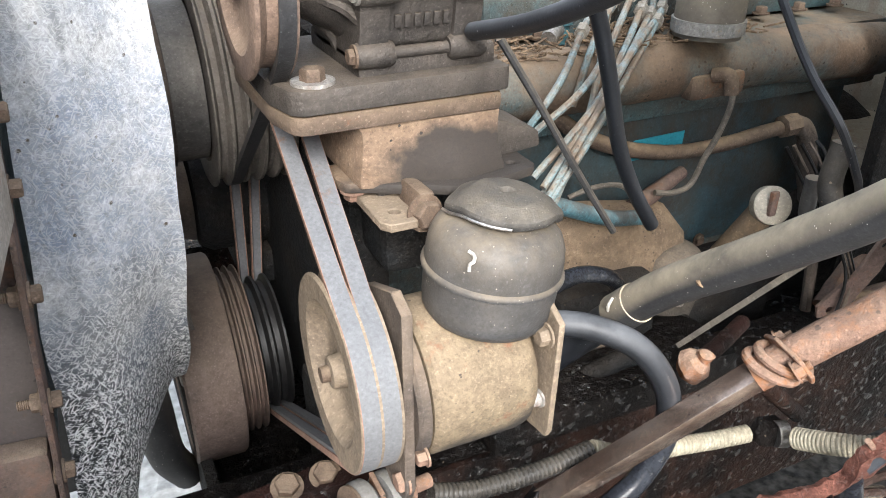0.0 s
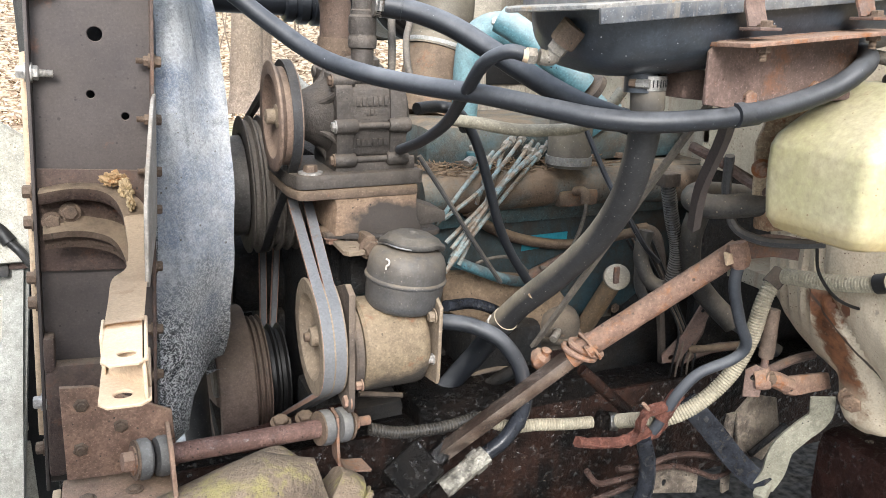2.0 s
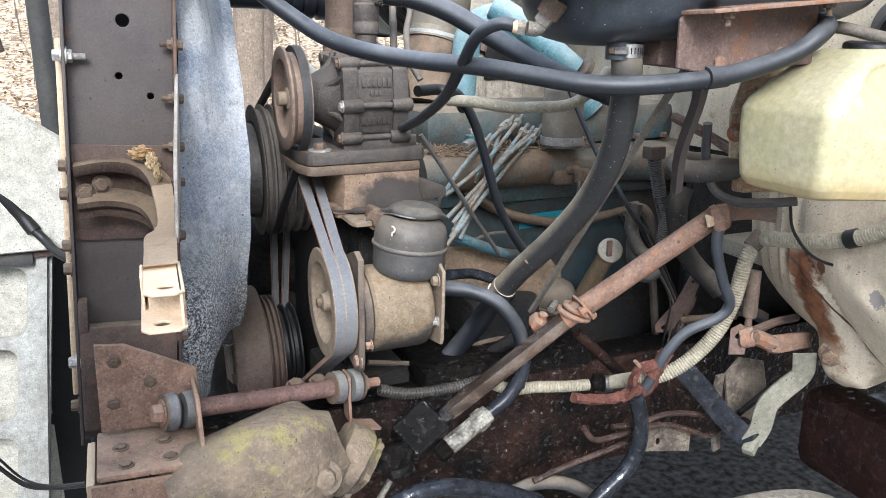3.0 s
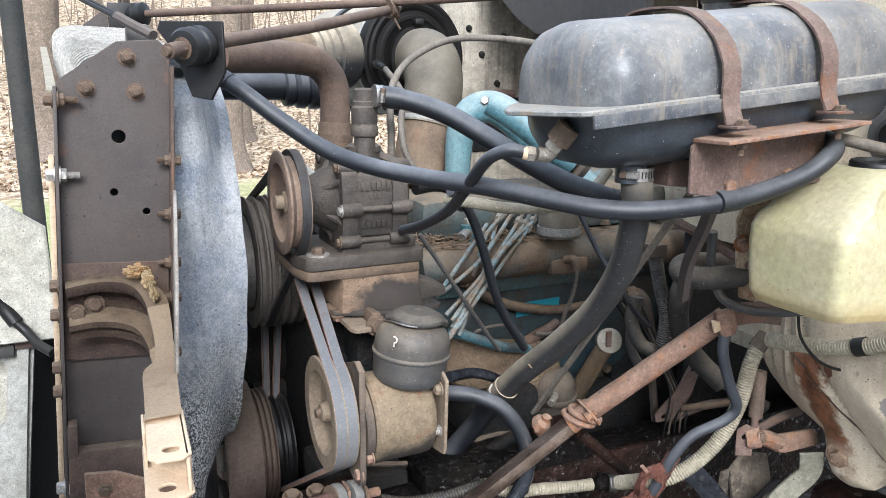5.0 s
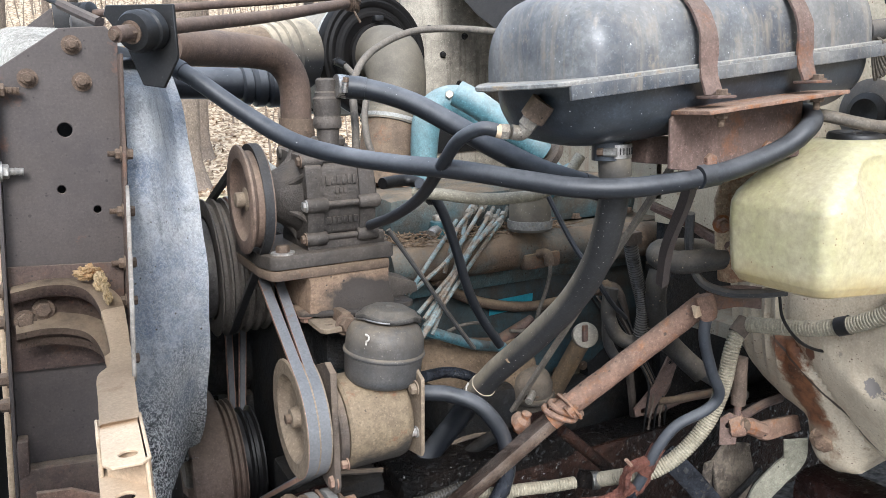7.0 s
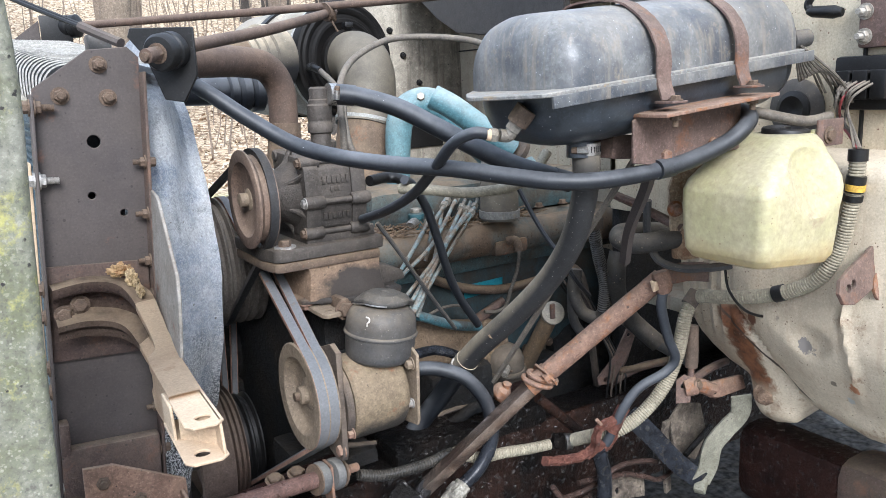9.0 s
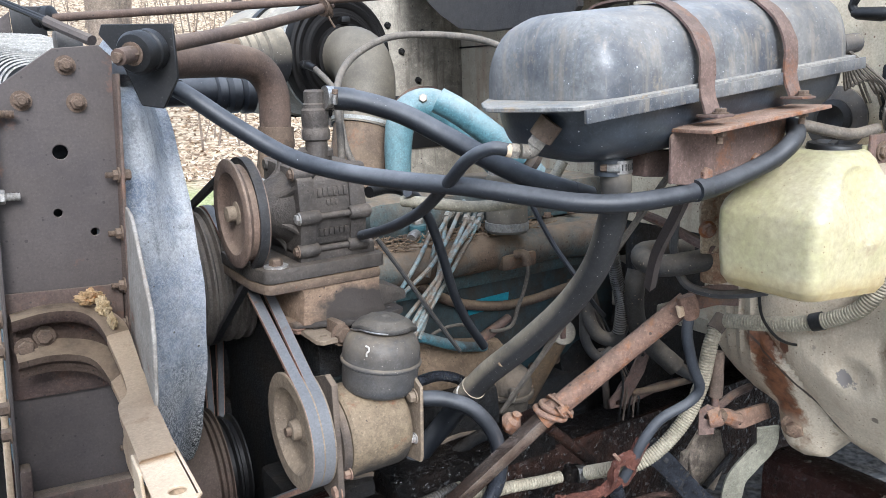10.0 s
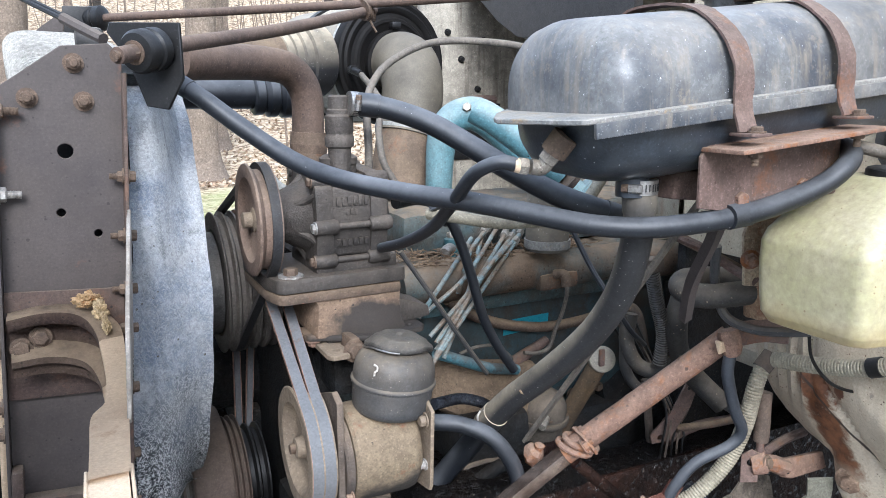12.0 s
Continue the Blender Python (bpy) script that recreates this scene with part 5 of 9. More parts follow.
def build_far_side():
    t = thing("far_wing_liner", (0.6, 1.75, 0.9), "dirty cream inner panel on the far side of the engine bay", "inner panel")
    # dark tone: dirt smears, plus painted-in shadow beside the air cleaner
    part("panel", box((0.78, 1.5, 1.0), (1.12, 1.52, 1.72), 0.006), surface("smeared_cream", (0.4, 0.36, 0.29), (0.1, 0.085, 0.07), patch=0.7, size=0.1, rust=0.1, roughness=0.65, bump=0.12, speck=0.3, drip=0.6, rust_colour=(0.06, 0.045, 0.035)), t)
    part("vent_rim", tube([(0.86, 1.49, 1.36), (0.88, 1.49, 1.41), (0.93, 1.49, 1.44), (1.0, 1.49, 1.44)], 0.012, 8, 5), rust_brown, t, "rust-pink rim of an opening")
    # thin black block painted in for the shade inside the opening
    part("vent_dark", box((0.87, 1.492, 1.28), (1.02, 1.4985, 1.43), 0.02), cap_black, t)
    for x, z in ((0.86, 1.62), (0.9, 1.55), (0.95, 1.47), (0.97, 1.6)):
        part("clip", hexbolt((x, 1.5, z), (0, -1, 0), 0.007, 0.012), cap_black, t)
    return t


build_far_side()


def build_outrigger():
    t = thing("cab_outrigger", (0.97, 0.3, 0.7), "rust-brown steel outrigger below the cab floor", "outrigger")
    part("beam", rough(box((0.908, -0.58, 0.68), (1.0, 0.325, 0.826), 0.03), 0.002, 0.05), oily_brown, t)
    part("sleeve", rough(box((0.9, -0.58, 0.67), (1.01, 0.13, 0.838), 0.035), 0.002, 0.05), rusty_plate, t, "pitted pink-brown sleeve on the beam")
    return t


build_outrigger()


def build_axle():
    t = thing("front_axle", (0.67, 0.6, 0.36), "black greasy front axle with a mud-caked wheel", "axle")
    part("axle_beam", rough(box((0.62, 0.15, 0.36), (0.72, 1.6, 0.47), 0.02), 0.004, 0.06), oily, t)
    c = (0.69, 0.02, 0.37)
    prof = [(0.24, 0.0), (0.325, -0.01), (0.36, 0.012), (0.37, 0.03), (0.37, 0.18), (0.36, 0.2), (0.325, 0.22), (0.24, 0.21)]
    wheel = part("wheel", rough(lathe(prof, c, (0, 1, 0), 96), 0.004, 0.03), surface("mud_tyre", (0.45, 0.4, 0.32), (0.3, 0.26, 0.21), size=0.06, roughness=0.95, bump=0.8, grain=0.006), t, "tyre caked with pale mud")
    part("rim", lathe([(0.05, 0.06), (0.2, 0.05), (0.25, 0.005), (0.255, 0.0), (0.255, 0.2), (0.24, 0.2), (0.05, 0.12)], c, (0, 1, 0), 48), cream, wheel)
    return t


build_axle()


# ---- tilted hood, its pieces showing ahead of the radiator ----
def build_hood():
    t = thing("tilted_hood", (-0.5, 1.2, 0.3), "white fibreglass hood tilted forward, its inside spotted with dirt", "hood")
    o = Vector((-0.27, 1.27, 0.0))
    out = [(0.05, 1.0), (0.05, 1.222), (-0.06, 1.304), (-0.15, 1.36), (-0.9, 1.68), (-0.9, 0.99), (0.05, 0.99)]
    bm = sheet(out, [], o, (1, 0, 0), (0, -0.12, 1), -0.012, 0.004)
    part("side_panel", rough(bm, 0.004, 0.1), white_hood, t, "white side panel freckled with leaf stains")
    part("inner_ledge", rough(box((-1.1, 1.16, 1.005), (-0.29, 1.262, 1.02), 0.006), 0.003, 0.08), white_hood, t)
    part("hinge", box((-0.3, 1.17, 0.965), (-0.262, 1.2, 1.0), 0.004), rusty_plate, t, "rusty hinge block")
    part("front_shell", box((-1.15, 0.2, 0.45), (-1.13, 1.4, 1.1), 0.01), white_hood, t)
    return t


build_hood()


def build_grille_frame():
    """The silver headlight frame with rounded openings, wiring hanging over it."""
    t = thing("headlight_frame", (-0.35, 1.19, 0.6), "grey-silver headlight frame with rounded openings", "headlight frame")
    y = 1.19

    def ring(x0, x1, z0, z1, r):
        """A rounded opening, leaning with the frame."""
        out = []
        for cx, cz, a0 in ((x1 - r, z1 - r, 0), (x0 + r, z1 - r, 90), (x0 + r, z0 + r, 180), (x1 - r, z0 + r, 270)):
            for k in range(6):
                a = radians(a0 + 18 * k)
                out.append((cx + r * math.cos(a) + 0.13 * (cz + r * math.sin(a) - 0.95), cz + r * math.sin(a)))
        return out
    bm = bmesh.new()
    edges = []
    for loop in ([(-0.85, 1.0), (-0.262, 1.0), (-0.36, 0.25), (-0.95, 0.25)], ring(-0.72, -0.315, 0.79, 0.945, 0.03), ring(-0.72, -0.332, 0.6, 0.77, 0.03), ring(-0.72, -0.332, 0.35, 0.57, 0.03)):
        vs = [bm.verts.new((a, y, b)) for a, b in loop]
        edges += [bm.edges.new((vs[i], vs[(i + 1) % len(vs)])) for i in range(len(vs))]
    bmesh.ops.triangle_fill(bm, use_beauty=True, edges=edges)
    got = bmesh.ops.extrude_face_region(bm, geom=list(bm.faces))
    bmesh.ops.translate(bm, verts=[g for g in got["geom"] if isinstance(g, bmesh.types.BMVert)], vec=(0, 0.03, 0))
    bmesh.ops.recalc_face_normals(bm, faces=bm.faces)
    part("frame_plate", bevel(bm, 0.003, 2, 60), silver_trim, t, "silver-grey pressed plate")
    part("post_rib", ribbon([(-0.284, y - 0.004, 0.985), (-0.318, y - 0.004, 0.7), (-0.362, y - 0.004, 0.3)], 0.02, 0.014, (1, 0, 0.1)), silver_trim, t)
    # black sheet added to stand in for the shade behind the openings
    part("inner_shade", box((-0.6, 1.34, 0.25), (-0.06, 1.35, 0.99), 0.003), cap_black, t, "black sheet standing in for the shade behind the frame")
    for z in (0.868, 0.685, 0.46):
        part("lamp_back", box((-0.82, y + 0.05, z - 0.1), (-0.315, y + 0.058, z + 0.1), 0.004), white_hood, t)
    part("latch", box((-0.46, y - 0.02, 0.955), (-0.3, y + 0.0, 0.985), 0.008, (0, 4, 0)), can_grey, t)
    return t


build_grille_frame()
solo("wiring_plug", tube([(-0.358, 1.150, 1.128), (-0.333, 1.150, 1.095), (-0.308, 1.150, 1.059), (-0.289, 1.140, 1.028)], 0.014, 12, 4), cap_black, "black wiring plug hanging on the headlight frame", "plug")
solo("wiring_loom", tube([(-0.291, 1.140, 1.032), (-0.272, 1.130, 1.011), (-0.253, 1.100, 0.993), (-0.227, 1.060, 0.984)], 0.009, 10, 5), cap_black, "black wiring loom passing behind the radiator frame", "loom")
for k in range(4):
    solo("loose_wire", tube([(-0.388, 0.950, 0.655), (-0.349, 0.950, 0.596), (-0.298, 0.900, 0.597), (-0.232, 0.800, 0.645)] if k == 0 else [Vector(p) + Vector((0, 0.004 * k, -0.006 * k)) for p in ((-0.390, 0.950, 0.641), (-0.349, 0.950, 0.591), (-0.297, 0.900, 0.601), (-0.232, 0.800, 0.649))], 0.0025, 6, 5), cap_black, "thin black wire trailing below the headlight frame", "wire", "loose wires")
solo("yard_pole", tube([Vector((-0.323, 2.600, 1.536)) + (Vector((-0.324, 2.600, 1.244)) - Vector((-0.321, 2.600, 1.816))) * k for k in (1.9, 1.0, 0.0, -1.0, -3.0)], 0.036, 16, 3), surface("pole_dark", (0.045, 0.045, 0.04), (0.07, 0.065, 0.055), size=0.1, roughness=0.7, bump=0.3), "dark weathered pole standing behind the truck", "pole")


def build_near_edge():
    """The opened hood's rear edge beside the camera: a thin moulded panel with a rolled lip."""
    t = thing("hood_edge", (-0.4, -0.1, 0.0), "pale green-stained edge of the opened hood", "hood")
    lichen = surface("lichen_paint", (0.2, 0.195, 0.155), (0.14, 0.145, 0.08), size=0.03, roughness=0.6, bump=0.15, rust=0.25, rust_colour=(0.4, 0.38, 0.12), speck=0.4)
    bm = sheet([(-0.03, 0.0), (-0.5, 0.0), (-0.5, 1.5), (-0.012, 1.62), (-0.002, 1.5), (-0.007, 1.394), (-0.013, 1.27), (-0.022, 1.0)], [], (-0.211, -0.1, 0.0), (1, 0, 0), (0, 0, 1), -0.008, 0.003)
    part("edge_panel", bm, lichen, t)
    part("rolled_lip", tube([(-0.243, -0.096, 0.02), (-0.235, -0.096, 1.0), (-0.2265, -0.096, 1.27), (-0.2205, -0.096, 1.394), (-0.2155, -0.096, 1.5), (-0.225, -0.096, 1.61)], 0.0055, 10, 6), lichen, t)
    return t


build_near_edge()


def build_cab_body():
    """Closed cab behind the firewall and its floor, unseen and added to shade the ground below."""
    t = thing("truck_cab", (1.7, 0.85, 0.9), "cream painted truck cab behind the firewall", "cab")
    part("floor_pan", box((0.95, -0.58, 0.99), (2.5, 2.3, 1.02), 0.004), cream_dirty, t)
    part("back_panel", box((2.5, -0.58, 0.99), (2.53, 2.3, 2.4), 0.01), cream_dirty, t)
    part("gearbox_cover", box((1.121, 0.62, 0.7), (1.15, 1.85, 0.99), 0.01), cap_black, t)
    return t


build_cab_body()
# black blocks added below the engine to hide pale ground and stop light
solo("dark_cross_block", rough(box((0.86, 0.56, 0.66), (0.96, 1.18, 0.78), 0.01), 0.004, 0.05), oily, "black oily block added between the rails to shut out light from below", "cross-member")
t = thing("front_cross_member", (0.16, 0.85, 0.6), "black greasy front beam added to darken the gap below the crank pulley", "cross-member")
part("beam", rough(box((0.05, 0.55, 0.56), (0.24, 1.2, 0.672), 0.015), 0.004, 0.05), oily, t)
part("front_plate", rough(box((0.034, 0.55, 0.6), (0.05, 1.19, 0.735), 0.004), 0.002, 0.04), engine_dark, t)
part("bracket", rough(box((0.16, 0.58, 0.655), (0.3, 0.74, 0.86), 0.012), 0.004, 0.05), engine_dark, t)
part("edge_bar", rough(box((0.03, 0.5, 0.872), (0.2, 0.535, 0.892), 0.004, (0, -6, 0)), 0.0015, 0.02), oily_brown, t, "dark rusty edge bar")
for x in (0.09, 0.125):
    part("bolt", hexbolt((x, 0.517, 0.893), (0, -0.3, 1), 0.011, 0.009), rusty_bolt, t)


# ---- engine, pulleys and pumps ----
YC = 0.87


def pulley(name, parent, x, y, z, r, width, grooves, material, dish=0.012, hub=0.012, seg=48):
    """A V-belt pulley turning about the truck's long axis, its face dished towards the front."""
    prof = [(r * 0.62, dish), (r * 0.7, dish * 0.6), (r * 0.76, 0.0005), (r * 0.98, 0.0), (r, 0.001)]
    w = width / grooves
    for k in range(grooves):
        a = 0.001 + k * w
        prof += [(r, a + w * 0.1), (r - 0.008, a + w * 0.32), (r - 0.008, a + w * 0.68), (r, a + w * 0.9)]
    prof += [(r, width + 0.002), (r * 0.9, width + 0.003), (hub, width + 0.002)]
    prof = [(0.004, dish)] + prof
    return part(name, lathe(prof, (x, y, z), (1, 0, 0), seg), material, parent)


teal_block = surface("teal_block", (0.032, 0.085, 0.105), (0.05, 0.037, 0.028), patch=0.5, size=0.075, dust=0.7, dust_colour=(0.16, 0.115, 0.075), drip=0.3, roughness=0.6, bump=0.3, rust=0.3, rust_colour=(0.035, 0.028, 0.022), speck=0.7)


def build_block():
    t = thing("engine_block", (0.5, YC, 0.65), "grimy teal-painted truck engine block", "engine")
    body = box((0.235, 0.745, 0.66), (0.98, 1.02, 1.12), 0.02)
    part("crankcase", rough(body, 0.006, 0.1), teal_grime, t)
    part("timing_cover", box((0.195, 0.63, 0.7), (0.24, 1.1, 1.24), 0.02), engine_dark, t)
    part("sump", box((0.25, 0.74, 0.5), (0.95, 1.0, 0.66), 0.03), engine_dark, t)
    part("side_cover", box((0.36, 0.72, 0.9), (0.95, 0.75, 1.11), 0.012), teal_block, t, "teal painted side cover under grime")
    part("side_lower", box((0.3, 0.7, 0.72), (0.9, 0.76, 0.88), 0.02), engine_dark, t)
    part("head", box((0.36, 0.7, 1.1), (0.98, 1.02, 1.19), 0.012), teal_grime, t)
    part("valve_cover", box((0.4, 0.76, 1.19), (0.96, 1.0, 1.27), 0.025), teal_grime, t)
    part("paint_patch", sheet([(0, 0), (0.095, 0.006), (0.097, 0.03), (0.02, 0.028), (0.002, 0.018)], [], (0.572, 0.7175, 1.043), (1, 0, 0), (0, 0, 1), 0.0012), teal_clean, t, "bare clean teal paint patch")
    ledge = surface("dirt_ledge", (0.2, 0.14, 0.09), (0.11, 0.08, 0.055), size=0.05, dust=0.9, dust_colour=(0.34, 0.24, 0.15), roughness=0.85, bump=0.8, grain=0.005, speck=0.7)
    part("dirt_ledge", rough(sheet([(0.0, 0.0), (0.1, -0.012), (0.2, -0.03), (0.235, -0.075), (0.21, -0.13), (0.06, -0.11), (0.0, -0.07)], [], (0.395, 0.688, 1.035), (1, 0, 0), (0, 0.25, 1), 0.03, 0.006), 0.006, 0.03), ledge, t, "tan dirt-caked cover on the engine side")
    for x, z in ((0.425, 1.0), (0.47, 0.945), (0.53, 0.94), (0.575, 0.985), (0.6, 0.92)):
        part("cover_bolt", hexbolt((x, 0.664, z), (0, -1, 0.15), 0.0075, 0.007), rusty_bolt, t)
    # cooled manifold along the side
    man = tube([(0.36, 0.685, 1.168), (0.6, 0.685, 1.167), (0.8, 0.69, 1.16), (0.95, 0.69, 1.152)], 0.034, 24, 6)
    part("manifold", rough(man, 0.003, 0.06), surface("manifold_grime", (0.13, 0.088, 0.058), (0.07, 0.12, 0.13), patch=0.35, size=0.11, dust=0.9, dust_colour=(0.33, 0.23, 0.145), roughness=0.75, bump=0.4, speck=0.9, speck_scale=110.0), t, "manifold under brown dirt, its teal paint showing through")
    part("manifold_boss", box((0.605, 0.648, 1.135), (0.685, 0.67, 1.165), 0.01), cast_brown, t)
    for k in range(9):
        x = 0.4 + k * 0.065
        part("cover_bolt", hexbolt((x, 0.72, 0.905), (0, -1, 0), 0.007, 0.006), rusty_bolt, t)
        part("cover_bolt", hexbolt((x, 0.745, 1.2), (0, 0, 1), 0.008, 0.009), rusty_bolt, t)
    return t


build_block()


def build_drive():
    t = thing("crank_pulley", (0.1, YC, 0.8), "dusty brown crankshaft damper and grooved pulley", "pulley")
    prof = [(0.085, 0.03), (0.085, 0.012), (0.1, 0.006), (0.127, 0.0), (0.131, 0.003), (0.131, 0.058), (0.128, 0.062), (0.03, 0.062)]
    part("damper", lathe([(0.02, 0.03)] + prof, (0.032, YC, 0.811), (1, 0, 0), 64), damper_brown, t)
    part("damper_hub", lathe([(0.01, 0), (0.03, 0.0), (0.034, 0.004), (0.036, 0.03)], (0.034, YC, 0.811), (1, 0, 0), 24), pulley_dark, t)
    pulley("belt_pulley", t, 0.1235, YC, 0.811, 0.088, 0.036, 2, cap_black)
    pulley("grooved_pulley", t, 0.0945, YC, 0.811, 0.108, 0.028, 3, surface("pulley_rust", (0.11, 0.07, 0.055), (0.06, 0.042, 0.036), size=0.03, roughness=0.7, dust=0.3, bump=0.3))
    t = thing("fan_pulley", (0.1, YC, 1.17), "dark multi-groove fan and water pump pulley", "pulley")
    pulley("grooved_pulley", t, 0.106, YC, 1.165, 0.118, 0.082, 5, pulley_dark)
    part("hub_drum", lathe([(0.03, 0.0), (0.08, 0.001), (0.085, 0.006), (0.085, 0.05), (0.07, 0.052)], (0.056, YC, 1.165), (1, 0, 0), 48), surface("hub_grey", (0.16, 0.15, 0.14), (0.11, 0.105, 0.1), size=0.06, dust=0.3, roughness=0.5, metal=0.3, bump=0.1), t, "smooth grey hub drum")
    part("fan_clutch", lathe([(0.02, -0.02), (0.085, -0.02), (0.09, 0.0), (0.09, 0.022), (0.05, 0.03)], (0.05, YC, 1.165), (1, 0, 0), 40), cast_dark, t, "grey fan hub")
    t = thing("cooling_fan", (0.03, YC, 1.165), "dark steel engine cooling fan inside the shroud", "fan")
    for k in range(6):
        a = k * math.pi / 3 + 0.3
        d = Vector((0, math.cos(a), math.sin(a)))
        e = Vector((1, 0, 0)).cross(d)
        b = bmesh.new()
        rings = []
        for s in (0.05, 0.12, 0.2, 0.28):
            c = Vector((0.02, YC, 1.165)) + d * s
            w = 0.05 + 0.03 * s / 0.28
            rings.append([c + e * w + Vector((0.022, 0, 0)), c - e * w - Vector((0.022, 0, 0)), c - e * w - Vector((0.019, 0, 0)), c + e * w + Vector((0.025, 0, 0))])
        skin(b, rings)
        bmesh.ops.recalc_face_normals(b, faces=b.faces)
        part("blade", b, pulley_dark, t)
    # compressor belt and the twin belts of the steering pump
    solo("v_belt", belt_loop([(0.585, 1.313, 0.072), (YC, 1.165, 0.116)], 0.128, 0.012, 0.009), belt_dark, "black worn V-belt round compressor and fan pulleys", "belt", "drive belts")
    for x, skew in ((0.1325, 0.05), (0.1478, 0.085)):
        t = thing("v_belt", (x, 0.478, 1.033), "grey worn V-belt of the steering pump drive", "belt", "drive belts")
        turn = [(0.478, 1.033, 0.0765), (YC, 1.165, 0.116), (YC, 0.811, 0.09)]
        part("belt_body", belt_loop(turn, x, 0.0132, 0.009, skew), belt_grey, t)
        for side in (-1, 1):
            part("edge_cord", belt_loop([(a, b, r + 0.0007) for a, b, r in turn], x + side * 0.0062, 0.0018, 0.0062, skew), cord_brown, t, "frayed red-brown edge cord")


build_drive()


def build_compressor():
    t = thing("air_compressor", (0.23, 0.62, 1.25), "dusty brown cast-iron air brake compressor", "air compressor")
    pulley("drive_pulley", t, 0.106, 0.585, 1.313, 0.074, 0.028, 1, surface("pulley_pink", (0.2, 0.135, 0.1), (0.15, 0.105, 0.085), size=0.05, dust=0.4, roughness=0.75, bump=0.25), dish=0.009)
    part("pulley_hub", lathe([(0.008, -0.006), (0.0105, -0.005), (0.0105, 0.006), (0.016, 0.008), (0.018, 0.012)], (0.106, 0.585, 1.313), (1, 0, 0), 18), pulley_tan, t)
    # bell housing with ribs
    part("front_bell", lathe([(0.02, 0.0), (0.028, 0.002), (0.034, 0.02), (0.047, 0.047), (0.053, 0.052)], (0.134, 0.6, 1.312), (1, 0, 0), 28), compressor_dark, t)
    for k in range(6):
        a = k * math.pi / 3 + 0.52
        d = Vector((0, math.cos(a), math.sin(a)))
        p = Vector((0.15, 0.6, 1.312))
        part("rib", tube([p + d * 0.022, p + d * 0.046 + Vector((0.03, 0, 0)), p + d * 0.066 + Vector((0.04, 0, 0))], 0.005, 8, 3), compressor_dark, t)
    face = [(0.552, 1.366), (0.5395, 1.352), (0.5365, 1.308), (0.5365, 1.3), (0.5445, 1.262), (0.556, 1.25), (0.65, 1.25), (0.662, 1.262), (0.662, 1.36), (0.65, 1.372)]

    def prism(xa, xb, grow):
        """A slice of the crankcase, its outline grown about the middle."""
        b = bmesh.new()
        mid = Vector((0.6, 1.312))
        skin(b, [[Vector((x, *(mid + (Vector(q) - mid) * (1 + grow)))) for q in face] for x in (xa, xb)])
        bmesh.ops.recalc_face_normals(b, faces=b.faces)
        return bevel(b, 0.0022, 2, 20)
    part("crankcase", prism(0.195, 0.278, -0.02), compressor_dark, t)
    for xa, xb in ((0.185, 0.2085), (0.2605, 0.284)):
        part("end_flange", prism(xa, xb, 0.05), compressor_dark, t)
        for y, z in ((0.548, 1.362), (0.5335, 1.303), (0.545, 1.256), (0.652, 1.368)):
            part("bolt_boss", lathe([(0.0075, -0.003), (0.0098, 0.0), (0.0102, xb - xa), (0.0085, xb - xa + 0.004)], (xa, y, z), (1, 0, 0), 18), compressor_dark, t)
    for y, z in ((0.548, 1.362), (0.5335, 1.303), (0.545, 1.256)):
        part("through_bolt", tube([(0.2, y, z), (0.275, y, z)], 0.0046, 10, 2), compressor_dark, t)
        part("bolt_head", hexbolt((0.183, y, z), (-1, 0, 0), 0.0066, 0.006), bare_steel if z < 1.31 and z > 1.29 else rusty_bolt, t)
    part("rear_cover", lathe([(0.055, 0), (0.05, 0.008), (0.03, 0.016), (0.01, 0.018)], (0.284, 0.6, 1.312), (1, 0, 0), 28), compressor_dark, t)
    # raised casting marks, worn
    rnd = random.Random(2)
    for k in range(6):
        part("casting_mark", box((0.2135 + k * 0.0078, 0.5362, 1.329), (0.2185 + k * 0.0078, 0.5388, 1.341), 0.0008, (-4, 0, 0)), compressor_dark, t)
    for k in range(3):
        part("casting_mark", box((0.226 + k * 0.0062, 0.5358, 1.317), (0.2298 + k * 0.0062, 0.538, 1.3245), 0.0006, (-4, 0, 0)), compressor_dark, t)
    for k in range(6):
        part("casting_mark", box((0.2125 + k * 0.0078, 0.5378, 1.275), (0.2178 + k * 0.0078, 0.5402, 1.285), 0.0008, (12, 0, 0)), compressor_dark, t)
    # cylinder and delivery fitting stack
    part("cylinder", lathe([(0.024, 0), (0.024, 0.02), (0.026, 0.022), (0.026, 0.03), (0.02, 0.034)], (0.236, 0.59, 1.358), (0, 0, 1), 28), compressor_dark, t)
    stack = [(0.0155, 0.0), (0.0155, 0.03), (0.019, 0.032), (0.0195, 0.036), (0.0195, 0.045), (0.018, 0.047), (0.018, 0.05), (0.019, 0.052), (0.019, 0.072), (0.0165, 0.075), (0.0165, 0.08), (0.0145, 0.082), (0.0145, 0.097), (0.012, 0.1)]
    part("inlet_fitting", lathe(stack, (0.233, 0.575, 1.372), (0.02, 0, 1), 20), compressor_dark, t, "grey stepped inlet fitting")
    # base plate
    part("base_flange", bevel(box((0.185, 0.545, 1.236), (0.3, 0.67, 1.256), 0.0), 0.004), compressor_dark, t)
    return t


build_compressor()


